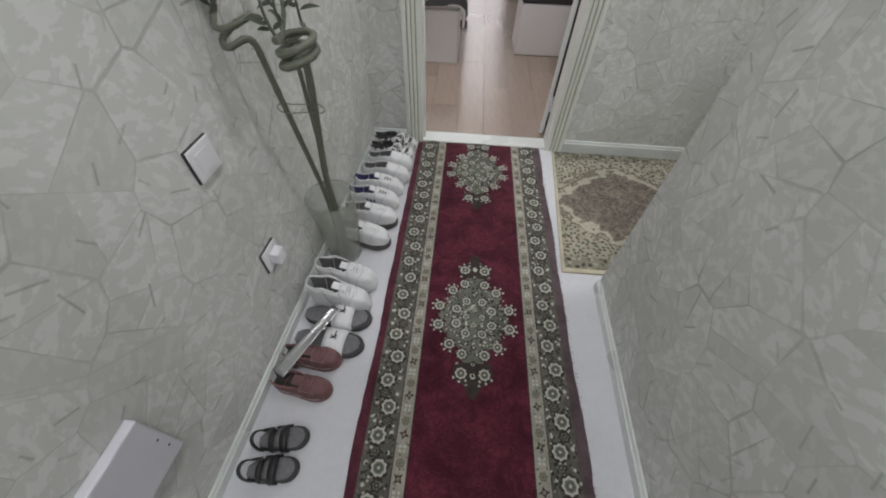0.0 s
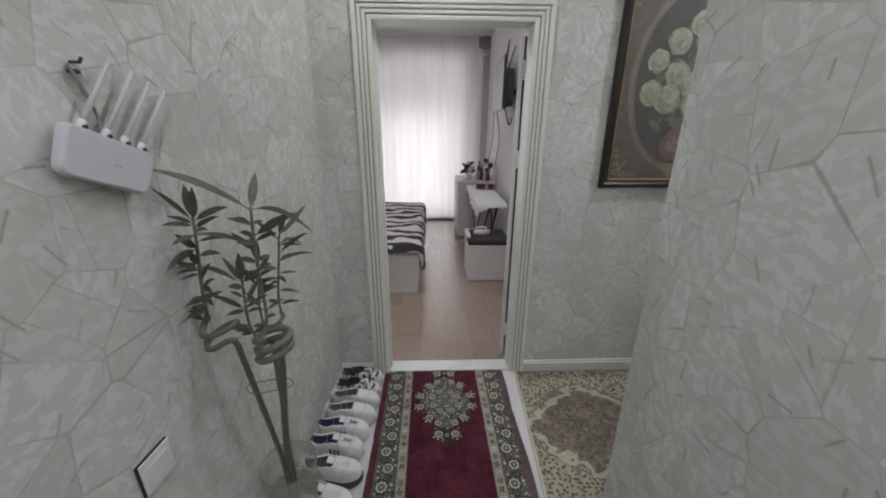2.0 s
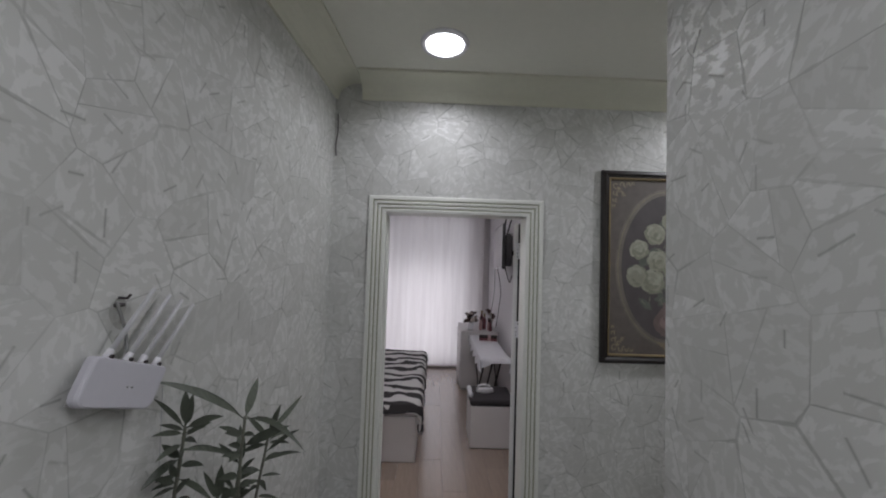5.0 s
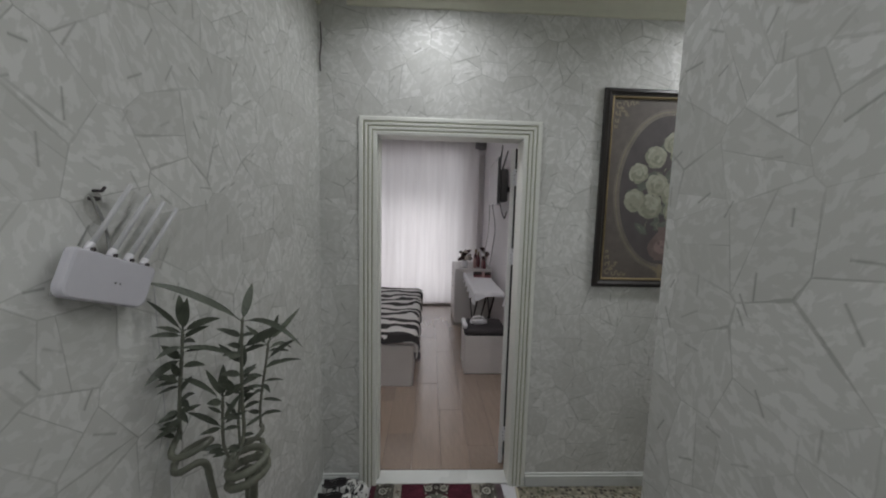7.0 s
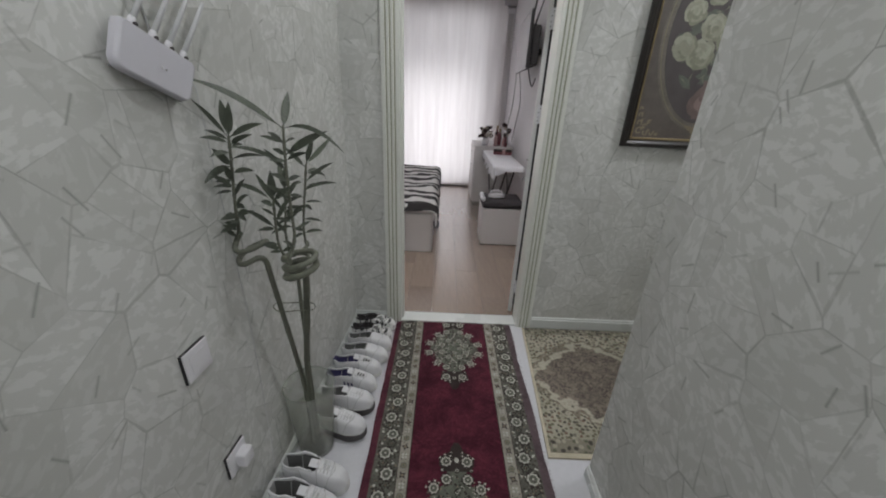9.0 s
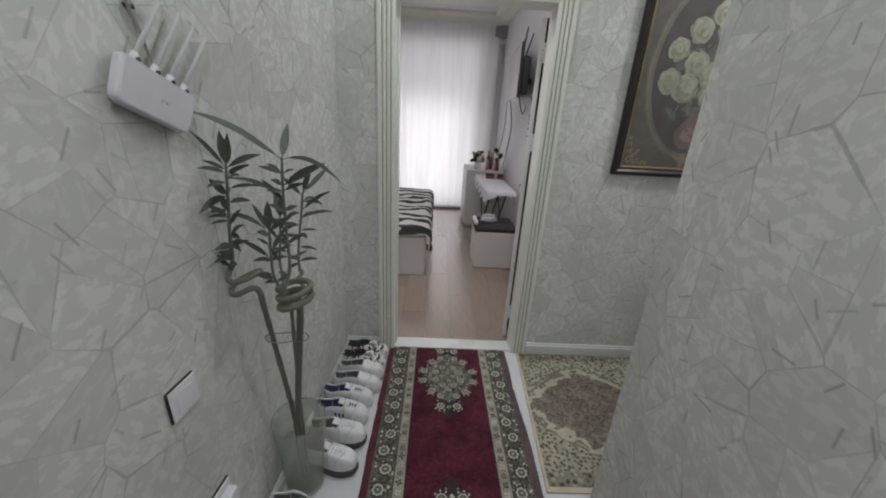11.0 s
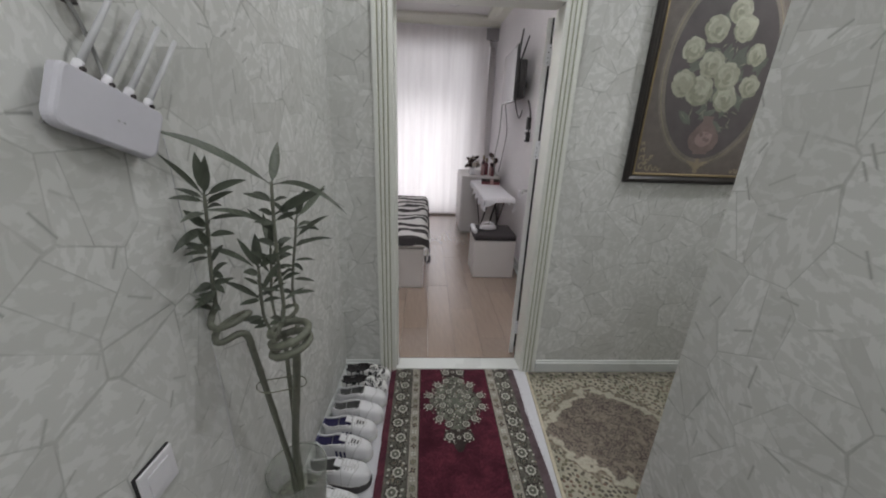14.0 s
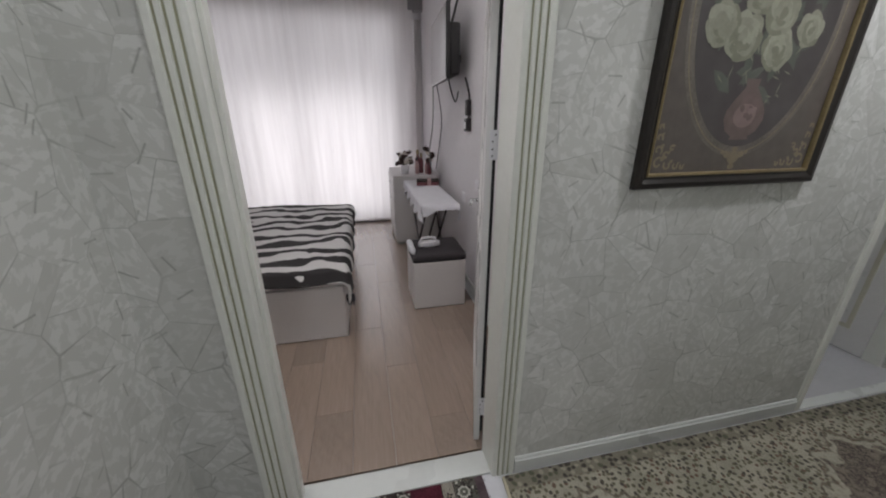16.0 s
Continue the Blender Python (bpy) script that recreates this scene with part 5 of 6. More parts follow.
RING = pattern_mesh("rosette", [CREAM, SAGE, INKY, SLATE], (scalloped(1.28, 0.10, 7), 0.0, 2), (scalloped(1.0, 0.11), 0.0003, 0), (scalloped(0.70, 0.06), 0.0006, 1), (scalloped(0.50, 0.12, 5), 0.0009, 3), (scalloped(0.20, 0.05, 5), 0.0012, 0))
RING_DULL = pattern_mesh("rosette", [OCHRE, SAGE, INKY], (scalloped(1.25, 0.16, 6), 0.0, 2), (scalloped(0.80, 0.25, 6), 0.0003, 1), (scalloped(0.5, 0.1, 6), 0.0006, 2), (ellipse(0, 0, 0.24, 0.24, 8), 0.0009, 0))
RING_SAGE = pattern_mesh("rosette", [SAGE, OCHRE, SAGE], (scalloped(1.0, 0.12, 6), 0.0, 0), (scalloped(0.7, 0.06, 6), 0.0003, 1), (ellipse(0, 0, 0.36, 0.36, 8), 0.0006, 2))
STAR = pattern_mesh("star", [INKY, OCHRE], ([((1.0 if k % 2 == 0 else 0.42) * math.cos(math.pi * k / 4), (1.0 if k % 2 == 0 else 0.42) * math.sin(math.pi * k / 4)) for k in range(8)], 0.0, 0), (ellipse(0, 0, 0.32, 0.32, 8), 0.0003, 1))


def woven(me, x, y, r, parent):
    o = new(me.name.split(".")[0], me)
    o.parent = parent
    wobble = rngr.uniform(-0.04, 0.04) * r
    o.matrix_local = pose(x + wobble, y - wobble, lay(), 0, 0, rngr.uniform(0, 360)) @ Matrix.Diagonal((r * rngr.uniform(0.95, 1.05), r * rngr.uniform(0.95, 1.05), 1, 1))


def speck(bm, x, y, r, mat):
    n, ph = 6, rngr.uniform(0, 6)
    flat(bm, [(x + r * rngr.uniform(0.75, 1.15) * math.cos(6.283 * k / n + ph), y + r * rngr.uniform(0.75, 1.15) * math.sin(6.283 * k / n + ph)) for k in range(n)], lay(), mat)


for x0, x1, side in ((B[1], B[2], -1), (B[5], B[6], 1)):
    bm, xc, y, k = bmesh.new(), (x0 + x1) / 2, RY0 + 0.04, 0
    while y < RY1 - 0.02:
        off = 0.010 * (-1 if k % 2 else 1)
        woven(RING, xc + off, y, 0.0255, runner)
        woven(RING_DULL, xc - off * 1.2, y + 0.047, 0.016, runner)
        speck(bm, xc - off * 3.4, y + 0.012, 0.008, 0)
        speck(bm, xc + off * 3.2, y + 0.045, 0.007, 0)
        for _ in range(40):
            speck(bm, xc + rngr.uniform(-0.046, 0.046), y + rngr.uniform(0, 0.094), rngr.uniform(0.003, 0.006), rngr.choice((2, 2, 2, 2, 1, 4, 0)))
        y, k = y + 0.094, k + 1
    tagged(part("border_specks", bm, [CREAM, SAGE, INKY, SLATE, OCHRE], runner, "small cream and dark woven specks"), kind="stuff")
for x0, x1 in ((B[2], B[3]), (B[4], B[5])):
    bm, xc, y, k = bmesh.new(), (x0 + x1) / 2, RY0 + 0.03, 0
    for xe in (x0, x1):
        flat(bm, [(xe - 0.0016, RY0), (xe + 0.0016, RY0), (xe + 0.0016, RY1), (xe - 0.0016, RY1)], RT + 0.0004, 1)
    while y < RY1 - 0.02:
        if k % 3 == 0:
            woven(STAR, xc, y, 0.019, runner)
        elif k % 3 == 1:
            woven(RING_SAGE, xc, y, 0.014, runner)
        else:
            for dx, dy in ((-0.007, -0.007), (0.007, -0.007), (-0.007, 0.007), (0.007, 0.007)):
                speck(bm, xc + dx, y + dy, 0.0058, 0)
        for _ in range(3):
            speck(bm, xc + rngr.uniform(-0.02, 0.02), y + rngr.uniform(0.01, 0.035), 0.003, rngr.choice((1, 2)))
        y, k = y + 0.043, k + 1
    tagged(part("border_specks", bm, [CREAM, INKY, SAGE, OCHRE], runner, "small woven specks of the inner border"), kind="stuff")


def medallion(cy, tall):
    """A stepped lozenge of ring flowers round a sage heart."""
    bm, cx = bmesh.new(), 0.335
    out = []
    for k in range(64):
        q = 2 * math.pi * k / 64
        rr = 1 + 0.07 * math.cos(8 * q) + 0.03 * math.cos(20 * q)
        neck = 1.0 + 0.75 * max(0.0, abs(math.sin(q)) - 0.86) / 0.14
        out.append((cx + 0.138 * rr * math.cos(q) * (1 - 0.10 * abs(math.sin(q))), cy + tall * 0.57 * rr * neck * math.sin(q)))
    flat(bm, out, RT + 0.0004, 0)
    med = part("medallion", bm, SAGE, runner, "sage green medallion ground")
    bm, f = bmesh.new(), tall / 0.275
    for s in (-1, 1):
        tip = [(0.055, 0.20), (0.075, 0.225), (0.078, 0.26), (0.050, 0.278), (0.030, 0.290), (0.022, 0.315), (0.010, 0.335)]
        flat(bm, [(cx + u, cy + s * v * f) for u, v in tip] + [(cx - u, cy + s * v * f) for u, v in reversed(tip)], RT + 0.00045, 2)
    for _ in range(620):
        q, s = rngr.uniform(0, 6.28), math.sqrt(rngr.uniform(0.02, 1.0))
        speck(bm, cx + 0.150 * s * math.cos(q), cy + tall * 0.66 * s * math.sin(q), rngr.uniform(0.0030, 0.0060), rngr.choice((0, 0, 1, 2, 2, 2, 2, 2, 3, 4)))
    for a in (-1, 1):
        for b in (-1, 1):
            for u, v, r in ((0.045, 0.243, 0.0215), (0.045, 0.166, 0.0195), (0.096, 0.128, 0.0205), (0.148, 0.044, 0.0205), (0.034, 0.076, 0.0175), (0.074, 0.034, 0.0190), (0.034, 0.0, 0.0125), (0.0, 0.036, 0.0115)):
                if (v == 0.0 and b > 0) or (u == 0.0 and a > 0):
                    continue
                x, y = cx + a * u, cy + b * v * f
                if y < RY1 - 0.03:
                    woven(RING, x, y, r, med)
                    if u > 0.08 or v > 0.2:
                        base = math.atan2(b * v, a * u)
                        for turn in (-0.8, 0.0, 0.8):
                            speck(bm, x + 1.5 * r * math.cos(base + turn), y + 1.5 * r * math.sin(base + turn), 0.0055, 0)
            for u, v, r in ((0.112, 0.066, 0.008), (0.078, 0.085, 0.008), (0.062, 0.205, 0.007), (0.115, 0.0, 0.009), (0.0, 0.115, 0.011), (0.0, 0.205, 0.011), (0.0, 0.250, 0.016), (0.025, 0.285, 0.006)):
                x, y = cx + a * u, cy + b * v * f
                if (v == 0.0 and b > 0) or (u == 0.0 and a > 0) or y > RY1 - 0.02:
                    continue
                speck(bm, x, y, r * 1.25, 2)
                speck(bm, x, y, r * 0.8, 0)
                speck(bm, x, y, r * 0.45, 2)
    tagged(part("medallion_specks", bm, [CREAM, SAGE, INKY, OCHRE, SLATE], med, "small woven specks of the medallion"), kind="stuff")


for cy in (1.945, 0.955, -0.035, -1.025):
    medallion(cy, 0.275)
bm = bmesh.new()
for k in range(160):
    y, sgn = RY0 + (RY1 - RY0) * (k + rngr.random()) / 160, 1
    tube(bm, [(RX1 + 0.002, y, 0.004), (RX1 + rngr.uniform(0.006, 0.012), y + rngr.uniform(-0.004, 0.004), 0.002)], 0.0008, 4)
tagged(part("frayed_threads", bm, PLUM, runner, "frayed dark edge threads"), kind="stuff")

mat_rug = thing("carpet", (0, 0, 0), "beige and brown floral carpet in the side passage", "carpet")
MATP = [(0.762, 1.262), (3.25, 1.262), (3.25, 2.196), (0.824, 2.196)]
part("woven_field", prism(MATP, 0.0005, 0.011), CARPET, mat_rug)
part("bound_edge", prism([(0.744, 1.236), (3.25, 1.236), (3.25, 1.2615), (0.7625, 1.2615)], 0.0005, 0.009), CARPET_EDGE, mat_rug, "beige bound edge")
part("bound_edge", prism([(0.744, 1.2365), (0.7615, 1.262), (0.8235, 2.196), (0.811, 2.196)], 0.0005, 0.009), CARPET_EDGE, mat_rug, "beige bound edge")

# ---------------------------------------------------------------- things on the left wall (local x out of the wall, y along it)
def on_left(name, y, z, label, category, group="", roll=0.0):
    ob = new(name)
    ob.empty_display_size = 0.05
    ob.matrix_world = pose(left_x(y), y, z, 0, 0, LEFT_TURN) @ pose(0, 0, 0, roll, 0, 0)
    return tagged(ob, label, category, group)


sw = on_left("light_switch", 0.887, 0.802, "white square light switch with its edge shade painted dark", "light switch")
# black plate puts the shade between frame and wall into colour
part("edge_shade_plate", boxed((0.0008, -0.0462, -0.0450), (0.0060, 0.0435, 0.0450), 0.001), PLASTIC_B, sw, "dark plate painted as the shade at the frame's edge")
part("frame", boxed((0.0061, -0.043, -0.043), (0.0115, 0.043, 0.043), 0.002), PLASTIC_W, sw)
part("rocker", boxed((0.0116, -0.027, -0.027), (0.0145, 0.027, 0.027), 0.002), PLASTIC_W, sw)
so = on_left("wall_socket", 0.927, 0.375, "white wall socket with a white plug in it", "socket")
# same black plate for the socket's edge shade
part("edge_shade_plate", boxed((0.0008, -0.0462, -0.0450), (0.0060, 0.0435, 0.0450), 0.001), PLASTIC_B, so, "dark plate painted as the shade at the frame's edge")
part("frame", boxed((0.0061, -0.043, -0.043), (0.0115, 0.043, 0.043), 0.002), PLASTIC_W, so)
part("plug", boxed((0.0116, -0.016, -0.026), (0.046, 0.030, 0.026), 0.008), PLASTIC_W, so, "white plug-in adapter")
lb = on_left("wall_box", 0.21, 0.435, "flat white plastic service box on the wall", "service box")
part("cover", boxed((0.001, -0.15, -0.095), (0.028, 0.15, 0.095), 0.006), PLASTIC_L, lb)
for yy in (0.132,):
    for zz in (0.0, -0.045):
        bm = tube(bmesh.new(), [(0.0275, yy, zz), (0.0287, yy, zz)], 0.003, 8)
        part("screw", bm, DARK_METAL, lb, "dark screw head")

# router, hung askew from a hook
ro = on_left("router", 0.974, 1.496, "white router with four aerials hung askew on the wall", "router", roll=-22)
ro.matrix_world = ro.matrix_world @ Matrix.Diagonal((0.85, 0.90, 0.95, 1))
bm = bmesh.new()
n = 24
outline = []
for cxx, cyy, a0, rc in ((0.092, 0.038, 0, 0.011), (-0.090, 0.038, 90, 0.011), (-0.082, -0.026, 180, 0.022), (0.074, -0.026, 270, 0.022)):
    for q in range(7):
        a = radians(a0 + 15 * q)
        outline.append((cxx + rc * math.cos(a), cyy + rc * math.sin(a)))
layers = [(0.018, 0.97), (0.022, 1.0), (0.036, 1.0), (0.042, 0.975), (0.044, 0.93)]
rows = [[bm.verts.new((x, y * s * (1 + 0.02), z * s)) for y, z in outline] for x, s in layers]
for a, b in zip(rows, rows[1:]):
    for k in range(len(outline)):
        j = (k + 1) % len(outline)
        bm.faces.new((a[k], a[j], b[j], b[k]))
for r in (rows[0], rows[-1]):
    bm.faces.new(r)
part("case", bm, PLASTIC_L, ro, "", False)
part("underside", boxed((0.012, -0.096, -0.046), (0.0178, 0.096, 0.046), 0.002), PLASTIC_G, ro, "dark ventilated base")
for k, (y0, dy) in enumerate(((-0.066, 0.052), (-0.014, 0.055), (0.030, 0.058), (0.074, 0.060))):
    bm = bmesh.new()
    tube(bm, [(0.028, y0, 0.047), (0.028, y0 + 0.006, 0.066)], 0.0075, 10)
    hub = part("aerial_joint", bm, PLASTIC_W, ro, "", True)
    bm = tube(bmesh.new(), [(0.028, y0 + 0.006, 0.062), (0.03, y0 + 0.003 + 0.5 * dy, 0.1385), (0.03, y0 + dy, 0.215)], [0.0060, 0.0054, 0.0046], 10)
    part("aerial", bm, AERIAL, ro, "white aerial rod", True)
    # dark disc paints the shadow in the aerial's joint
    part("joint_shadow_gap", tube(bmesh.new(), [(0.036, y0 + 0.004, 0.052), (0.041, y0 + 0.004, 0.052)], 0.0045, 8), DARK_METAL, hub, "dark disc standing for the joint's shadow gap")
part("indicator", boxed((0.0442, 0.0, -0.006), (0.0448, 0.004, -0.003)), METAL, ro)
part("indicator", boxed((0.0442, 0.012, -0.006), (0.0448, 0.016, -0.003)), METAL, ro)
hk = on_left("wall_hook", 0.980, 1.674, "small metal hook above a grey patch on the wallpaper", "hook")
bm = bmesh.new()
tube(bm, [(0.001, 0, 0), (0.02, 0, 0), (0.026, 0, 0.008)], 0.003, 8)
lathe(bm, [(0.001, -0.02), (0.012, -0.018), (0.012, -0.012), (0.001, -0.010)], 12)
part("pin", bm, DARK_METAL, hk, "", True)
# two overlapping grey ovals below the hook
bm = bmesh.new()
for k in range(2):
    z0 = -0.035 - 0.075 * k
    pts = [(0.008 * math.sin(q * 1.7 + k) + 0.014 * math.cos(q), z0 + 0.034 * math.sin(q)) for q in (6.283 * i / 14 for i in range(14))]
    vs = [bm.verts.new((0.0012, y + 0.012 * k, z)) for y, z in pts]
    bm.faces.new(vs)
part("grey_patch", bm, plain("grey_wall_patch", (0.44, 0.44, 0.41), 0.9, grain=90, amount=0.25), hk, "grey patch on the wallpaper")
cable("cable", [(left_x(0.98) + 0.012, 0.962, 1.668), (left_x(1.0) + 0.012, 0.985, 1.61), (left_x(1.02) + 0.02, 0.985, 1.55)], 0.003, "short cord holding the router", PLASTIC_G)
cable("cable", [(left_x(1.1) + 0.008, 1.10, 1.46), (left_x(1.11) + 0.006, 1.112, 1.1), (left_x(1.12) + 0.006, 1.118, 0.75), (left_x(1.1) + 0.008, 1.10, 0.3), (left_x(1.1) + 0.008, 1.08, 0.09)], 0.0010, "thin pale cable running down the wall", AERIAL)
cable("cable", [(-0.318, 2.208, 2.60), (-0.314, 2.206, 2.5), (-0.322, 2.206, 2.43), (-0.32, 2.208, 2.36)], 0.004, "dark split along the wallpaper's corner seam", DARK_METAL)

# ---------------------------------------------------------------- lucky bamboo in a glass vase
VX, VY, VH = -0.288, 1.258, 0.362
vase = thing("vase", (VX, VY, 0), "tall smoky glass vase with water on the floor", "vase")
part("glass", lathe(bmesh.new(), [(0.070, 0.0), (0.0735, 0.006), (0.083, 0.15), (0.100, VH), (0.0985, VH + 0.002), (0.097, VH), (0.080, 0.15), (0.0705, 0.022), (0.02, 0.018)], 48), VASE, vase, "", True)
part("rim", tube(bmesh.new(), [(0.0985 * math.cos(6.2832 * k / 40), 0.0985 * math.sin(6.2832 * k / 40), VH + 0.001) for k in range(41)], 0.0022, 6), RIM, vase, "thick greenish rim", True)
part("water", lathe(bmesh.new(), [(0.02, 0.024), (0.0695, 0.026), (0.0785, 0.15), (0.084, 0.225), (0.02, 0.225)], 48), WATER, vase, "still water with bamboo roots", True)

plant = thing("lucky_bamboo", (0, 0, 0), "two curled lucky bamboo stalks with long green leaves", "plant")


def spline(points, per=8):
    pts, out = [Vector(p) for p in points], []
    for i in range(len(pts) - 1):
        p0, p1, p2, p3 = pts[max(i - 1, 0)], pts[i], pts[i + 1], pts[min(i + 2, len(pts) - 1)]
        for s in range(per):
            u = s / per
            out.append(0.5 * ((2 * p1) + (p2 - p0) * u + (2 * p0 - 5 * p1 + 4 * p2 - p3) * u * u + (3 * p1 - p0 - 3 * p2 + p3) * u ** 3))
    return out + [pts[-1]]


def stalk(points, r0, r1, name="stalk"):
    path = spline(points)
    n = len(path)
    rad = [r0 + (r1 - r0) * i / (n - 1) + (0.0012 if i % 7 == 0 else 0) for i in range(n)]
    return part(name, tube(bmesh.new(), path, rad, 10), STALK, plant, "", True)


def helix(c, r, z0, z1, turns, a0, tilt=0.0):
    n = max(8, int(turns * 10))
    return [(c[0] + r * math.cos(a0 + 6.283 * turns * k / n), c[1] + r * math.sin(a0 + 6.283 * turns * k / n), z0 + (z1 - z0) * k / n + tilt * math.cos(a0 + 6.283 * turns * k / n)) for k in range(n + 1)]


HA = [(-0.306, 1.132, 0.975), (-0.318, 1.118, 0.992), (-0.350, 1.100, 0.980), (-0.370, 1.105, 0.978), (-0.378, 1.125, 0.990), (-0.362, 1.150, 1.006), (-0.330, 1.160, 1.022), (-0.304, 1.150, 1.034), (-0.303, 1.128, 1.036), (-0.325, 1.110, 1.026), (-0.355, 1.100, 1.018), (-0.377, 1.108, 1.022), (-0.382, 1.128, 1.038), (-0.374, 1.138, 1.060)]
HB = helix((-0.198, 1.128), 0.045, 0.938, 1.010, 2.4, 1.9, 0.010)
stalk([(-0.300, 1.25, 0.03), (-0.300, 1.25, 0.34), (-0.301, 1.215, 0.55), (-0.302, 1.175, 0.75), (-0.304, 1.142, 0.92)] + HA, 0.0088, 0.0078)
stalk([(-0.295, 1.275, 0.03), (-0.289, 1.258, 0.34), (-0.255, 1.215, 0.58), (-0.222, 1.185, 0.78), (-0.208, 1.176, 0.90)] + HB, 0.0115, 0.0086)
HC = helix((-0.276, 1.300), 0.033, 0.886, 0.958, 1.4, 4.76, 0.008)
stalk([(-0.280, 1.280, 0.03), (-0.281, 1.268, 0.34), (-0.279, 1.268, 0.60), (-0.276, 1.268, 0.80), (-0.274, 1.267, 0.87)] + HC, 0.0068, 0.0062)
UP = {
    "a1": [HA[-1], (-0.372, 1.138, 1.12), (-0.362, 1.134, 1.20), (-0.352, 1.131, 1.28), (-0.346, 1.130, 1.34)],
    "a2": [HA[-2], (-0.362, 1.122, 1.09), (-0.358, 1.120, 1.15), (-0.354, 1.122, 1.22)],
    "b1": [HB[-1], (-0.205, 1.125, 1.06), (-0.203, 1.122, 1.16), (-0.200, 1.120, 1.27), (-0.193, 1.118, 1.375)],
    "b2": [HB[22], (-0.250, 1.116, 1.04), (-0.248, 1.111, 1.10), (-0.243, 1.108, 1.175)],
    "b3": [HC[-1], (-0.257, 1.324, 1.02), (-0.245, 1.321, 1.10), (-0.232, 1.318, 1.17), (-0.221, 1.315, 1.24)],
    "b4": [HC[9], (-0.311, 1.298, 1.00), (-0.306, 1.306, 1.07), (-0.302, 1.315, 1.15)],
}
for key, pts in UP.items():
    stalk(pts, 0.0052 if key in ("a1", "b1") else 0.0042, 0.0034, "shoot")


def leaf_to(base, tip, width, arch):
    """One long leaf from its shoot to its tip: a narrow sheath, a folded blade, arched upwards and drooping at the end."""
    base, tip = Vector(base), Vector(tip)
    if tip.x < left_x(tip.y) + 0.012:
        tip.x = left_x(tip.y) + 0.012
    tip = base + (tip - base) * 1.10
    length, width = (tip - base).length, width * 0.80
    mid = base.lerp(tip, 0.5) + Vector((0, 0, arch * length))
    bm, n, rows = bmesh.new(), 9, []
    for k in range(n + 1):
        u = k / n
        p = base * (1 - u) ** 2 + mid * (2 * u * (1 - u)) + tip * u * u
        along = ((mid - base) * (1 - u) + (tip - mid) * u).normalized()
        facing = Vector((0.35, -0.75, 0.55))
        across = along.cross(facing)
        across = across.normalized() if across.length > 0.05 else Vector((1, 0, 0))
        up = across.cross(along)
        w = width * (0.16 + 0.10 * u if u < 0.12 else math.sin(math.pi * ((u - 0.06) / 0.94) ** 0.85) ** 0.85) if u < 1 else width * 0.03
        rows.append((bm.verts.new(p - across * w + up * w * 0.30), bm.verts.new(p), bm.verts.new(p + across * w + up * w * 0.30)))
    for r0, r1 in zip(rows, rows[1:]):
        for k in (0, 1):
            bm.faces.new((r0[k], r1[k], r1[k + 1], r0[k + 1]))
    return part("leaf", bm, LEAF, plant, "", True)


def foliage(key, leaves):
    """leaves: how far up the shoot, the tip, the half width, the arch."""
    path = spline(UP[key])
    for u, tip, width, arch in leaves:
        leaf_to(path[round(u * (len(path) - 1))], tip, width, arch)


foliage("a1", [(1.0, (-0.350, 1.130, 1.422), 0.0135, 0.06), (1.0, (-0.326, 1.120, 1.418), 0.0135, -0.06), (0.97, (-0.385, 1.080, 1.420), 0.0075, 0.10), (0.93, (-0.384, 1.100, 1.355), 0.0070, 0.12),
               (0.90, (-0.384, 1.080, 1.339), 0.0085, 0.14), (0.96, (-0.250, 1.110, 1.374), 0.0120, 0.10), (0.70, (-0.375, 1.100, 1.308), 0.0125, 0.0), (0.70, (-0.384, 1.060, 1.232), 0.0130, 0.20)])
foliage("a1", [(0.76, (-0.263, 1.120, 1.293), 0.0065, 0.14), (0.62, (-0.294, 1.120, 1.252), 0.0095, 0.16), (0.46, (-0.384, 1.090, 1.193), 0.0060, 0.12), (0.52, (-0.252, 1.090, 1.190), 0.0085, 0.16),
               (0.34, (-0.329, 1.110, 1.150), 0.0110, 0.05), (0.22, (-0.384, 1.085, 1.121), 0.0095, 0.10), (0.84, (-0.290, 1.085, 1.325), 0.0080, 0.12), (0.80, (-0.350, 1.050, 1.300), 0.0100, 0.10)])
foliage("a2", [(1.0, (-0.345, 1.085, 1.270), 0.0105, 0.05), (0.8, (-0.310, 1.100, 1.230), 0.0080, 0.12), (0.55, (-0.320, 1.090, 1.120), 0.0090, 0.12), (0.35, (-0.380, 1.070, 1.090), 0.0085, 0.10), (0.15, (-0.330, 1.080, 1.080), 0.0075, 0.15), (0.9, (-0.375, 1.075, 1.245), 0.0095, 0.05)])
foliage("b1", [(0.98, (-0.189, 1.160, 1.447), 0.0130, 0.03), (0.97, (-0.362, 1.060, 1.466), 0.0105, 0.16), (0.98, (-0.315, 1.120, 1.437), 0.0080, 0.08), (0.98, (-0.040, 1.070, 1.324), 0.0085, 0.30),
               (0.75, (-0.296, 1.050, 1.320), 0.0075, 0.22), (0.82, (-0.082, 1.090, 1.362), 0.0150, 0.05), (0.72, (-0.239, 1.100, 1.312), 0.0090, 0.02), (0.88, (-0.253, 1.120, 1.345), 0.0075, 0.08), (0.86, (-0.205, 1.060, 1.360), 0.0110, 0.05)])
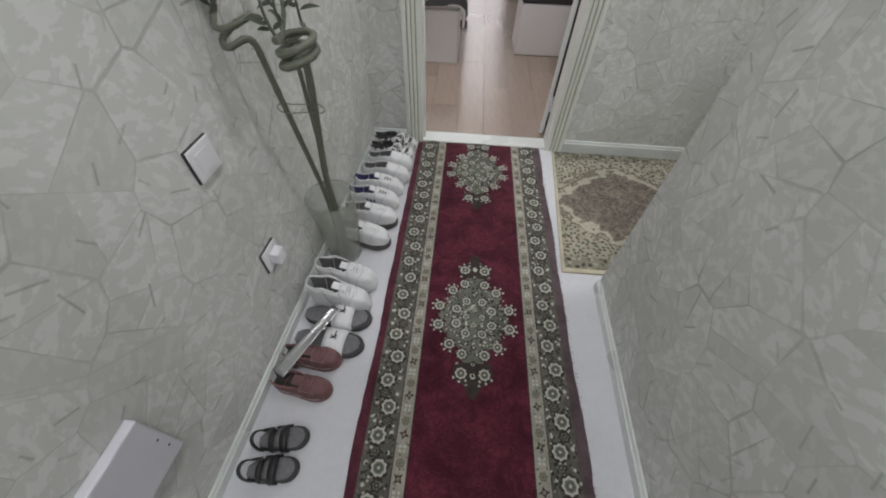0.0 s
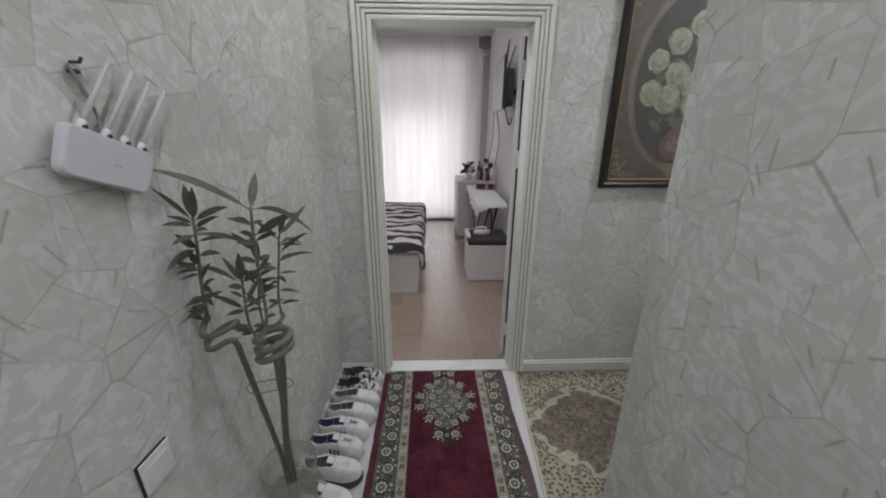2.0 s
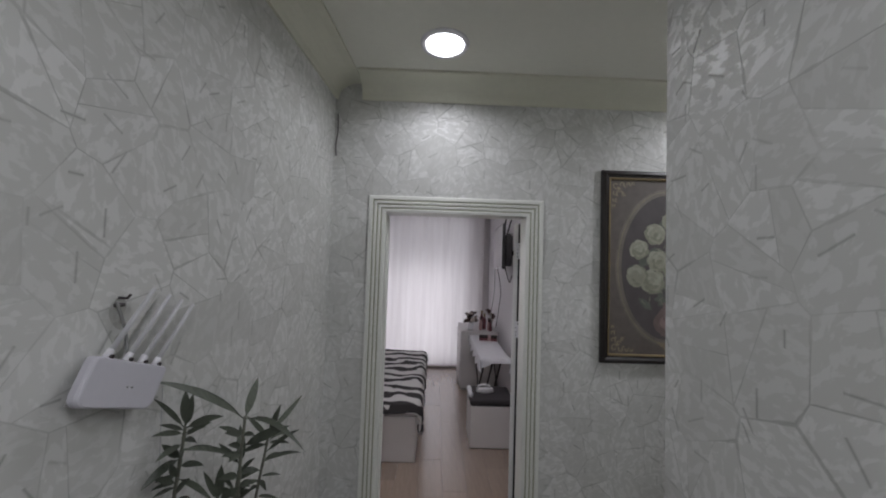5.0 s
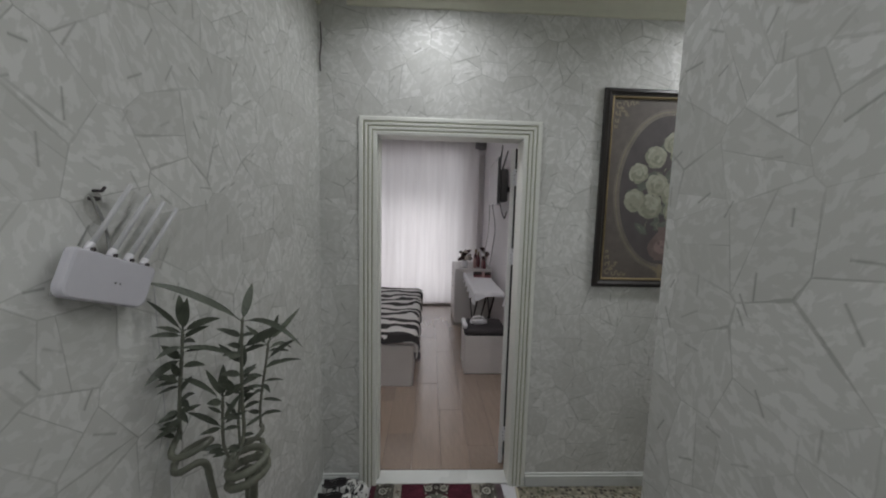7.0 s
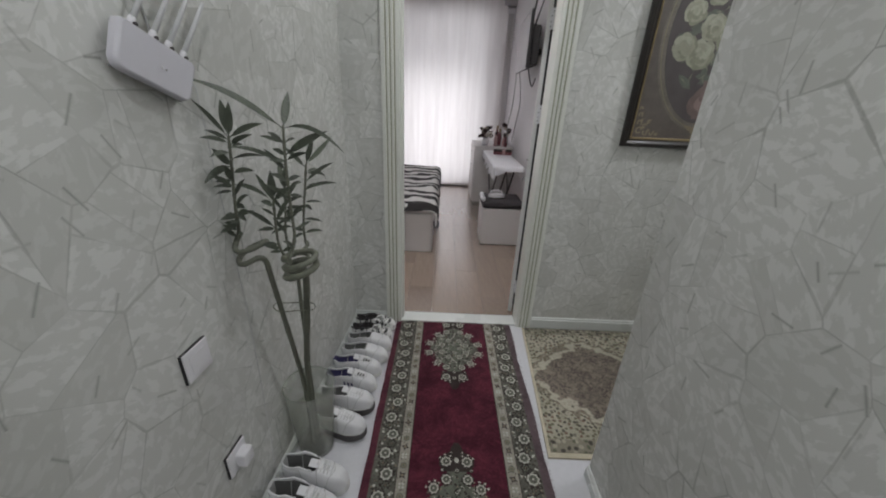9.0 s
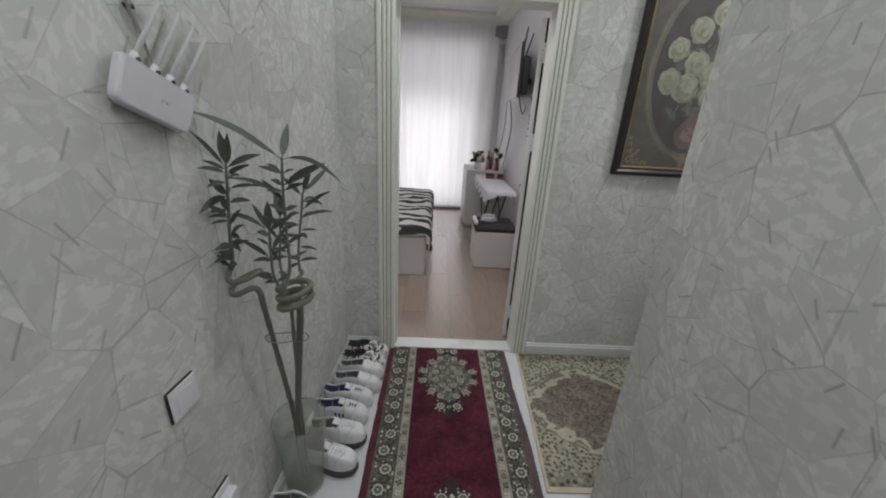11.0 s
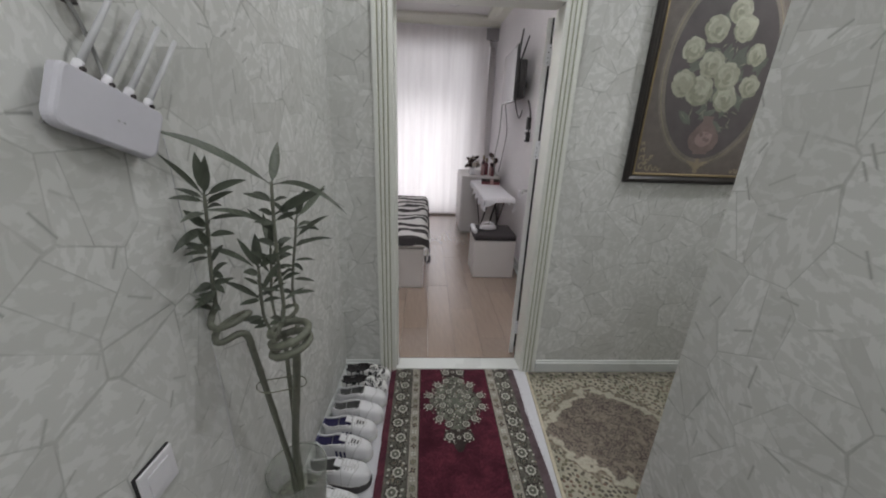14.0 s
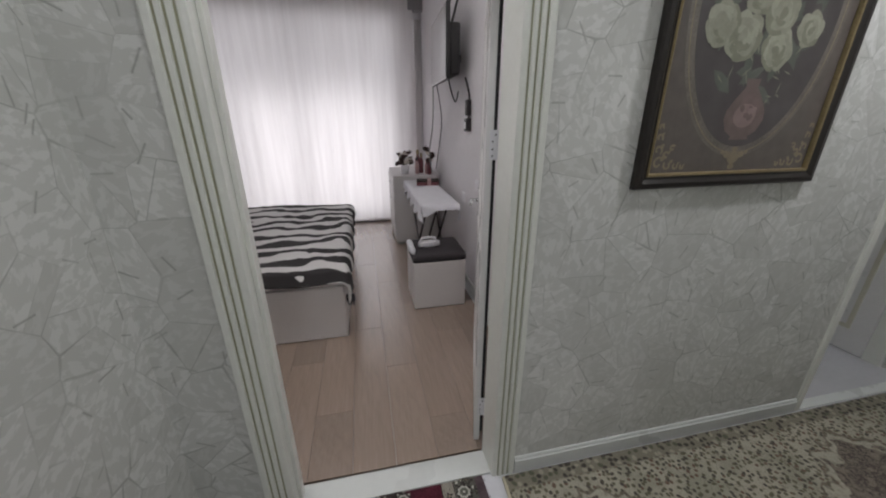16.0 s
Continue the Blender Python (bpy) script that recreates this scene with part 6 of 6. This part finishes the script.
foliage("b1", [(0.60, (-0.150, 1.080, 1.235), 0.0100, 0.15), (0.52, (-0.235, 1.075, 1.225), 0.0095, 0.12), (0.44, (-0.150, 1.100, 1.165), 0.0070, 0.18), (0.36, (-0.235, 1.085, 1.130), 0.0060, 0.15), (0.26, (-0.165, 1.095, 1.085), 0.0065, 0.1), (0.66, (-0.210, 1.055, 1.260), 0.0110, 0.05), (0.16, (-0.190, 1.080, 1.050), 0.0095, 0.1)])
foliage("b2", [(1.0, (-0.243, 1.115, 1.250), 0.0135, 0.0), (1.0, (-0.272, 1.098, 1.245), 0.0085, 0.05), (0.98, (-0.186, 1.090, 1.218), 0.0105, 0.05), (0.62, (-0.299, 1.070, 1.154), 0.0085, 0.12), (0.80, (-0.270, 1.095, 1.155), 0.0055, 0.1), (0.72, (-0.194, 1.100, 1.187), 0.0080, 0.08), (0.60, (-0.193, 1.085, 1.108), 0.0065, 0.15), (0.9, (-0.250, 1.060, 1.185), 0.0115, 0.05)])
foliage("b3", [(1.0, (-0.168, 1.412, 1.311), 0.0105, -0.04), (1.0, (-0.196, 1.325, 1.315), 0.0110, 0.0), (0.86, (-0.208, 1.445, 1.165), 0.0085, 0.30), (0.78, (-0.144, 1.330, 1.240), 0.0085, 0.15), (0.70, (-0.138, 1.330, 1.175), 0.0075, 0.20), (0.86, (-0.171, 1.335, 1.202), 0.0070, 0.18), (0.35, (-0.196, 1.330, 1.040), 0.0065, 0.15), (0.52, (-0.190, 1.330, 1.110), 0.0055, 0.15), (0.95, (-0.275, 1.300, 1.290), 0.0095, 0.05)])
foliage("b4", [(1.0, (-0.336, 1.372, 1.228), 0.0125, 0.0), (1.0, (-0.285, 1.300, 1.225), 0.0110, 0.0), (0.85, (-0.250, 1.290, 1.175), 0.0080, 0.15), (0.65, (-0.340, 1.275, 1.145), 0.0070, 0.12), (0.50, (-0.250, 1.300, 1.085), 0.0065, 0.18), (0.35, (-0.335, 1.280, 1.060), 0.0075, 0.1)])
# small side leaves along every shoot
rngl = random.Random(21)
for key, pts in UP.items():
    path = spline(pts)
    for k in range(9 if key in ("a1", "b1") else 6):
        base = path[int((0.12 + 0.8 * rngl.random()) * (len(path) - 1))]
        a = rngl.uniform(-2.6, 0.6)
        reach = rngl.uniform(0.030, 0.062)
        leaf_to(base, base + Vector((reach * math.cos(a), reach * math.sin(a), reach * rngl.uniform(-0.1, 0.7))), rngl.uniform(0.006, 0.010), rngl.uniform(0.05, 0.2))
loop = []
for q in range(23):
    a = 0.5 + 6.283 * 1.05 * q / 22
    u, w = 0.066 * math.cos(a), 0.036 * math.sin(a)
    loop.append((-0.262 + 0.80 * u - 0.6 * w, 1.185 + 0.6 * u + 0.80 * w, 0.780 - 0.28 * u + 0.004 * math.sin(3 * a)))
bm = tube(bmesh.new(), loop, 0.0017, 6)
part("binding_wire", bm, WIRE, plant, "thin loose binding wire", True)
bm = bmesh.new()
for k in range(16):
    a = k * 0.7
    tube(bm, spline([(-0.29, 1.26, 0.10), (-0.29 + 0.03 * math.cos(a), 1.26 + 0.03 * math.sin(a), 0.07), (-0.29 + 0.05 * math.cos(a + 0.5), 1.26 + 0.05 * math.sin(a + 0.5), 0.034)], 4), 0.0015, 5)
part("roots", bm, STALK_OLD, plant, "pale tangled roots in the water")

# ---------------------------------------------------------------- shoes along the left wall: heel at the origin, toe towards +x
def shoe_outline(u, length, width):
    """Half widths of a foot's outline at u from heel (0) to toe (1)."""
    w = width / 2
    keys = [(0.0, 0.35), (0.06, 0.62), (0.18, 0.78), (0.38, 0.80), (0.55, 0.92), (0.72, 1.0), (0.86, 0.88), (0.95, 0.62), (1.0, 0.22)]
    for (a, va), (b, vb) in zip(keys, keys[1:]):
        if u <= b:
            return w * (va + (vb - va) * (u - a) / (b - a))
    return 0


def sole_mesh(length, width, z0, z1, flare=1.0, n=26):
    pts = []
    for k in range(n + 1):
        u = k / n
        pts.append((length * u, shoe_outline(u, length, width) * flare))
    loop = [(x, w) for x, w in pts] + [(x, -w) for x, w in reversed(pts)]
    bm = bmesh.new()
    rings = []
    for z, s in ((z0, 0.965), (z0 + 0.004, 1.0), (z1 - 0.003, 1.0), (z1, 0.97)):
        rings.append([bm.verts.new((length / 2 + (x - length / 2) * s, y * s, z + (0.010 * max(0, x / length - 0.8) / 0.2 if z1 < 0.06 else 0))) for x, y in loop])
    for a, b in zip(rings, rings[1:]):
        for k in range(len(loop)):
            j = (k + 1) % len(loop)
            bm.faces.new((a[k], a[j], b[j], b[k]))
    bm.faces.new(rings[0][::-1])
    bm.faces.new(rings[-1])
    return bm


def upper_half(u, length, width, zs, collar, instep, toe, mouth):
    """Half a cross-section of an upper at u: five points up the outer wall, three over the lining or the vamp."""
    w = shoe_outline(u, length, width) * 0.96
    if u < 0.30:
        top = collar - 0.012 * math.sin(math.pi * u / 0.30)
    elif u < mouth:
        top = collar + (instep - collar) * (u - 0.30) / (mouth - 0.30)
    else:
        f = (u - mouth) / (1 - mouth)
        top = instep + (toe - instep) * f
        top = max(0.012, top * (1 if f < 0.72 else math.sqrt(max(0.04, 1 - ((f - 0.72) / 0.30) ** 2))))
    x = length * u
    lean = 0.12 + 0.18 * min(1, max(0, (u - mouth + 0.12) / 0.12))
    outer = [(x, w * (1 - lean * f * f), zs + top * f) for f in (0.0, 0.25, 0.5, 0.75, 1.0)]
    if u < mouth:
        near = min(1.0, max(0.15, (mouth - u) / 0.08)) if u > mouth - 0.08 else 1.0
        low = zs + top - (top - 0.012) * near
        inner = [(x, w * (0.60 + 0.19 * near), zs + top * (1 - 0.07 * near)), (x, w * (0.55 + 0.17 * near), low), (x, 0, low)]
    else:
        inner = [(x, w * 0.56, zs + top * 1.035), (x, w * 0.34, zs + top * 1.07), (x, 0, zs + top * 1.09)]
    return outer + inner


def upper_mesh(length, width, zs, collar, instep, toe, mouth=0.52, seed=0.0):
    """A closed upper with a foot opening: outer wall, rolled collar, lining down to the insole. Face material 1 is the lining."""
    bm, n = bmesh.new(), 26
    rings = []
    for k in range(n + 1):
        half = upper_half(0.012 + 0.976 * k / n, length, width, zs, collar, instep, toe, mouth)
        ring = [Vector(q) for q in half] + [Vector((q[0], -q[1], q[2])) for q in reversed(half[:-1])]
        for q in ring:
            if q.z > zs + 0.01:
                q += Vector((0, 0.0022 * noise.noise(q * 28 + Vector((seed, 0, 0))), 0.0035 * noise.noise(q * 24 + Vector((0, seed, 3)))))
        rings.append([bm.verts.new(q) for q in ring])
    for k, (a, b) in enumerate(zip(rings, rings[1:])):
        for q in range(len(a) - 1):
            f = bm.faces.new((a[q], a[q + 1], b[q + 1], b[q]))
            f.material_index = 1 if 4 < q < len(a) - 6 and (0.012 + 0.976 * (k + 1) / n) < mouth + 0.02 else 0
    for r in (rings[0], rings[-1]):
        bm.faces.new(r)
    return bm


def seam(length, width, zs, collar, instep, toe, u0, u1, mouth=0.52):
    """A stitched seam over the upper: at u0 by the sole, at u1 on top."""
    pts = []
    for k in range(8):
        u = u0 + (u1 - u0) * k / 7
        q = upper_half(u, length, width, zs, collar, instep, toe, mouth)[k]
        pts.append((q[0], q[1] * 1.015, q[2] + 0.0008))
    return tube(bmesh.new(), pts + [(x, -y, z) for x, y, z in reversed(pts[:-1])], 0.0020, 5)


def laced_shoe(label, upper, lining, sole, length=0.265, width=0.098, zs=0.026, collar=0.062, instep=0.070, toe=0.036, accent=None, laces=True, welt_or_shade_line=None, flare=1.0, trim_m=None, lace_shade_m=None):
    s = thing("shoe", (0, 0, 0), label, "shoe", "shoes along the wall")
    part("sole", sole_mesh(length, width, 0.0, zs + 0.002, flare), sole, s, "", False)
    # without a real welt, a grey line paints the shadow groove above the sole
    line_mat = welt_or_shade_line or LEATHER_G
    if line_mat:
        part("welt_or_shade_line", sole_mesh(length * 0.985, width * 0.985, zs + 0.0022, zs + (0.009 if welt_or_shade_line else 0.0065), flare), line_mat, s, "stitched brogue welt, on other shoes a grey line painted as groove shade")
    part("upper", upper_mesh(length, width, zs, collar, instep, toe, 0.52, length * 37 + width * 91), [upper, lining], s, "", True)
    part("toe_seam", seam(length, width, zs, collar, instep, toe, 0.66, 0.80), trim_m or LEATHER_G, s, "stitched toe seam", True)
    part("heel_seam", seam(length, width, zs, collar, instep, toe, 0.40, 0.20), trim_m or LEATHER_G, s, "stitched heel counter seam", True)
    part("vamp_seam", seam(length, width, zs, collar, instep, toe, 0.58, 0.545), trim_m or LEATHER_G, s, "stitched vamp seam", True)
    for sd in (1, -1):
        pts = [upper_half(u, length, width, zs, collar, instep, toe, 0.52)[4] for u in (0.02, 0.06, 0.12, 0.2, 0.3, 0.4, 0.48)]
        part("collar_edge", tube(bmesh.new(), [(q[0], sd * q[1] * 0.96, q[2]) for q in pts], 0.0042, 6), trim_m or upper, s, "padded collar edge", True)
    if laces:
        for sd in (-1, 1):
            bm = bmesh.new()
            for k in range(5):
                h = zs + (instep + (toe - instep) * (0.02 + 0.115 * k)) * 1.06
                tube(bm, [(length * (0.55 + 0.05 * k) + 0.002, sd * 0.027, h - 0.014), (length * (0.55 + 0.05 * k) + 0.002, sd * 0.0285, h - 0.0075)], 0.0038, 6)
            part("eyelet_row", bm, PLASTIC_G, s, "dark lace eyelets")
        for k in range(5):
            x = length * (0.55 + 0.05 * k)
            h = zs + (instep + (toe - instep) * (0.02 + 0.115 * k)) * 1.09
            bm = tube(bmesh.new(), [(x, -0.026, h - 0.010), (x + 0.004, -0.012, h), (x + 0.006, 0.012, h + 0.001), (x + 0.003, 0.026, h - 0.010)], 0.0034, 6)
            part("lace", bm, LACE if upper is not LEATHER_R else LEATHER_R, s, "", True)
        # strip whose darker colour stands for the shade between the laces
        bm, rows = bmesh.new(), []
        for k in range(7):
            x = length * (0.535 + 0.045 * k)
            h = zs + (instep + (toe - instep) * (0.01 + 0.105 * k)) * 1.085 + 0.0008
            rows.append([bm.verts.new((x, w_, h + d_)) for w_, d_ in ((-0.018, -0.006), (-0.009, 0.0), (0.009, 0.0), (0.018, -0.006))])
        for r0, r1 in zip(rows, rows[1:]):
            for q in range(3):
                bm.faces.new((r0[q], r0[q + 1], r1[q + 1], r1[q]))
        part("lace_shade", bm, lace_shade_m or PLASTIC_G, s, "strip coloured as the shade under the laces", True)
        tongue = box_bm((-0.026, -0.017, -0.003), (0.03, 0.017, 0.003), 0.0025)
        bmesh.ops.transform(tongue, matrix=Matrix.Translation((length * 0.52, 0, zs + instep * 1.06)) @ pose(0, 0, 0, 0, 14, 0), verts=tongue.verts)
        part("tongue", tongue, upper, s, "padded tongue", True)
    if accent:
        for sd in (-1, 1):
            bm = bmesh.new()
            for k in range(3):
                x = length * (0.40 + 0.075 * k)
                w = shoe_outline(0.45 + 0.06 * k, length, width) * 0.96
                vs = [bm.verts.new(p) for p in ((x, sd * (w + 0.0015), zs + 0.004), (x + 0.010, sd * (w + 0.0015), zs + 0.004), (x + 0.003, sd * (w * 0.86 + 0.003), zs + 0.042), (x - 0.007, sd * (w * 0.86 + 0.003), zs + 0.042))]
                bm.faces.new(vs)
            part("side_stripes", bm, accent, s, "dark side stripes")
        part("heel_tab", box_bm((-0.001, -0.016, zs + collar * 0.45), (0.010, 0.016, zs + collar * 1.02), 0.003), accent, s)
    return s


def box_bm(lo, hi, bevel):
    return boxed(lo, hi, bevel)


def set_pair(first, y0, y1, x0, turns=(0, 0)):
    size = Matrix.Diagonal((*first.scale, 1))
    first.matrix_world = pose(x0 + left_x(y0), y0, 0, 0, 0, turns[0]) @ size
    return copy_thing(first, pose(x0 + left_x(y1), y1, 0, 0, 0, turns[1]))


set_pair(laced_shoe("white slip-on shoe with black blotched print", ZEBRA_SHOE, DARK_LINING, SOLE_W, 0.265, 0.095, 0.028, 0.066, 0.072, 0.044, laces=False, trim_m=PLASTIC_B), 2.14, 2.04, 0.022, (-3, -5))
set_pair(laced_shoe("worn plain white leather sneaker", LEATHER_W, LINING, SOLE_W, 0.27, 0.098, 0.028, 0.066, 0.074, 0.042, accent=LEATHER_G, laces=False), 1.94, 1.835, 0.028, (-3, -4))
set_pair(laced_shoe("white sneaker with navy lining and dark stripes", LEATHER_W, NAVY, SOLE_W, 0.265, 0.098, 0.028, 0.068, 0.076, 0.042, accent=NAVY, lace_shade_m=DARK_LINING), 1.725, 1.62, 0.02, (-4, -6))
set_pair(laced_shoe("white brogue shoe on a thick dark grey sole", LEATHER_W, LINING, SOLE_G, 0.275, 0.10, 0.036, 0.066, 0.074, 0.046, welt_or_shade_line=SOLE_W, flare=1.03, lace_shade_m=LEATHER_G), 1.485, 1.37, 0.03, (-5, -12))
set_pair(laced_shoe("white high-collared sneaker with grey lining", LEATHER_W, LINING, SOLE_W, 0.252, 0.100, 0.030, 0.122, 0.098, 0.046, accent=LEATHER_G, lace_shade_m=LEATHER_G), 1.085, 0.985, 0.045, (-2, -4))
set_pair(laced_shoe("maroon suede lace-up shoe on a brown sole", LEATHER_R, DARK_LINING, SOLE_R, 0.216, 0.086, 0.022, 0.052, 0.056, 0.036, trim_m=SOLE_R, lace_shade_m=SOLE_R), 0.722, 0.622, 0.034, (-2, -6))


def slide(label):
    s = thing("slide_sandal", (0, 0, 0), label, "sandal", "shoes along the wall")
    part("sole", sole_mesh(0.275, 0.10, 0.0, 0.026, 1.05), BLACK_FOAM, s, "black foam sole")
    part("footbed", sole_mesh(0.26, 0.09, 0.0262, 0.030, 1.0), FOOTBED, s)
    bm, n = bmesh.new(), 14
    rows = []
    for x, lift in ((0.125, 0.052), (0.150, 0.056), (0.180, 0.050), (0.205, 0.040)):
        w = 0.052
        row = []
        for k in range(n + 1):
            a = math.pi * k / n
            row.append(bm.verts.new((x, w * math.cos(a), 0.014 + lift * math.sin(a) ** 0.7)))
        rows.append(row)
    for a, b in zip(rows, rows[1:]):
        for k in range(n):
            bm.faces.new((a[k], a[k + 1], b[k + 1], b[k]))
    st = part("strap", bm, LEATHER_W, s, "broad white strap", True)
    mod = st.modifiers.new("thickness", "SOLIDIFY")
    mod.thickness, mod.offset = 0.004, 1
    bm = bmesh.new()
    for dx, dy, ang in ((0, 0, 0.5), (0, 0, -0.5), (0.004, 0.012, 1.57)):
        c, sn = math.cos(ang), math.sin(ang)
        l, w = 0.014, 0.0022
        flat(bm, [(0.163 + dx + a * l * c - b * w * sn, dy + a * l * sn + b * w * c) for a, b in ((-1, -1), (1, -1), (1, 1), (-1, 1))], 0.0755 + 0.0004 * dx * 100, 0, 0.002)
    part("emblem", bm, PLASTIC_B, st, "plain dark crossed bars")
    return s


set_pair(slide("black slide sandal with a broad white strap"), 0.905, 0.800, 0.042, (-2, -5))


def strap_sandal(label):
    s = thing("strap_sandal", (0, 0, 0), label, "sandal", "shoes along the wall")
    part("sole", sole_mesh(0.255, 0.095, 0.0, 0.028, 1.03), BLACK_FOAM, s, "black moulded sole")
    part("footbed", sole_mesh(0.24, 0.084, 0.0282, 0.033, 1.0), FOOTBED, s, "worn grey footbed")
    for x0, x1, h, w in ((0.118, 0.158, 0.050, 0.050), (0.066, 0.090, 0.060, 0.044), (0.010, 0.028, 0.075, 0.036)):
        bm, n, rows = bmesh.new(), 12, []
        for x in (x0, (x0 + x1) / 2, x1):
            rows.append([bm.verts.new((x - 0.03 * math.sin(math.pi * k / n) * (1 if x0 < 0.05 else 0), w * math.cos(math.pi * k / n), 0.016 + h * math.sin(math.pi * k / n) ** 0.7)) for k in range(n + 1)])
        for a, b in zip(rows, rows[1:]):
            for k in range(n):
                bm.faces.new((a[k], a[k + 1], b[k + 1], b[k]))
        o = part("strap", bm, PLASTIC_B, s, "black strap", True)
        mod = o.modifiers.new("thickness", "SOLIDIFY")
        mod.thickness, mod.offset = 0.005, 1
    for sd in (-1, 1):
        bm = tube(bmesh.new(), [(0.02, sd * 0.036, 0.05), (0.085, sd * 0.043, 0.045), (0.165, sd * 0.050, 0.03)], 0.006, 8)
        part("side_strap", bm, PLASTIC_B, s, "", True)
    part("buckle", boxed((0.080, 0.030, 0.052), (0.094, 0.046, 0.064), 0.003), METAL, s, "small steel buckle")
    return s


sandal = strap_sandal("worn black sandal with straps and buckle")
sandal.scale = (0.62, 0.76, 0.80)
set_pair(sandal, 0.425, 0.340, 0.068, (10, 7))

# steel shoehorn lying across the shoes
horn = thing("shoehorn", (0, 0, 0), "long polished steel shoehorn lying across the shoes", "shoehorn")
bm, rows = bmesh.new(), []
a, b = Vector((-0.352, 0.622, 0.098)), Vector((-0.222, 0.905, 0.092))
along = (b - a).normalized()
side = along.cross(Vector((0, 0, 1))).normalized()
for k in range(15):
    u = k / 14
    w = 0.027 - 0.008 * min(1, u * 1.4)
    rows.append([bm.verts.new(a + (b - a) * u + side * w * s + Vector((0, 0, -0.006 * (1 - s * s)))) for s in (-1, -0.5, 0, 0.5, 1)])
for r0, r1 in zip(rows, rows[1:]):
    for k in range(4):
        bm.faces.new((r0[k], r0[k + 1], r1[k + 1], r1[k]))
hb = part("blade", bm, METAL, horn, "", True)
mod = hb.modifiers.new("thickness", "SOLIDIFY")
mod.thickness = 0.0016

# ---------------------------------------------------------------- bedroom floor boards
floor_b = structure("floor_bedroom", prism([(BX0, 2.356), (BX1, 2.356), (BX1, BY1), (BX0, BY1)], -0.1, -0.012), BASE_W, "beige laminate bedroom floor")
plank_bm = boxed((0.0, 0.0, -0.0119), (0.1925, 1.2175, 0.0), 0.0012)
plank_me = bpy.data.meshes.new("plank")
plank_bm.to_mesh(plank_me)
plank_bm.free()
plank_me.materials.append(LAMINATE)
W, L = 0.1935, 1.2185
for i in range(int((BX1 - BX0) / W) + 1):
    x = BX0 + i * W
    if x + W > BX1 + 0.09:
        continue
    y = 2.357 - L * ((i * 0.37) % 1)
    while y < BY1:
        lo, hi = max(y, 2.357), min(y + L - 0.001, BY1)
        if hi - lo > 0.05:
            o = new("plank", plank_me)
            o.parent = floor_b
            o.matrix_local = pose(x, lo, 0) @ Matrix.Diagonal((1, (hi - lo) / 1.2175, 1, 1))
        y += L
structure("baseboard", boxed((BX1 - 0.014, 3.2, 0), (BX1 - 0.0005, BY1, 0.07), 0.003), BASE_W, "white bedroom baseboard")
structure("baseboard", boxed((BX0, BY1 - 0.014, 0), (BX1 - 0.015, BY1 - 0.0005, 0.07), 0.003), BASE_W, "white bedroom baseboard")
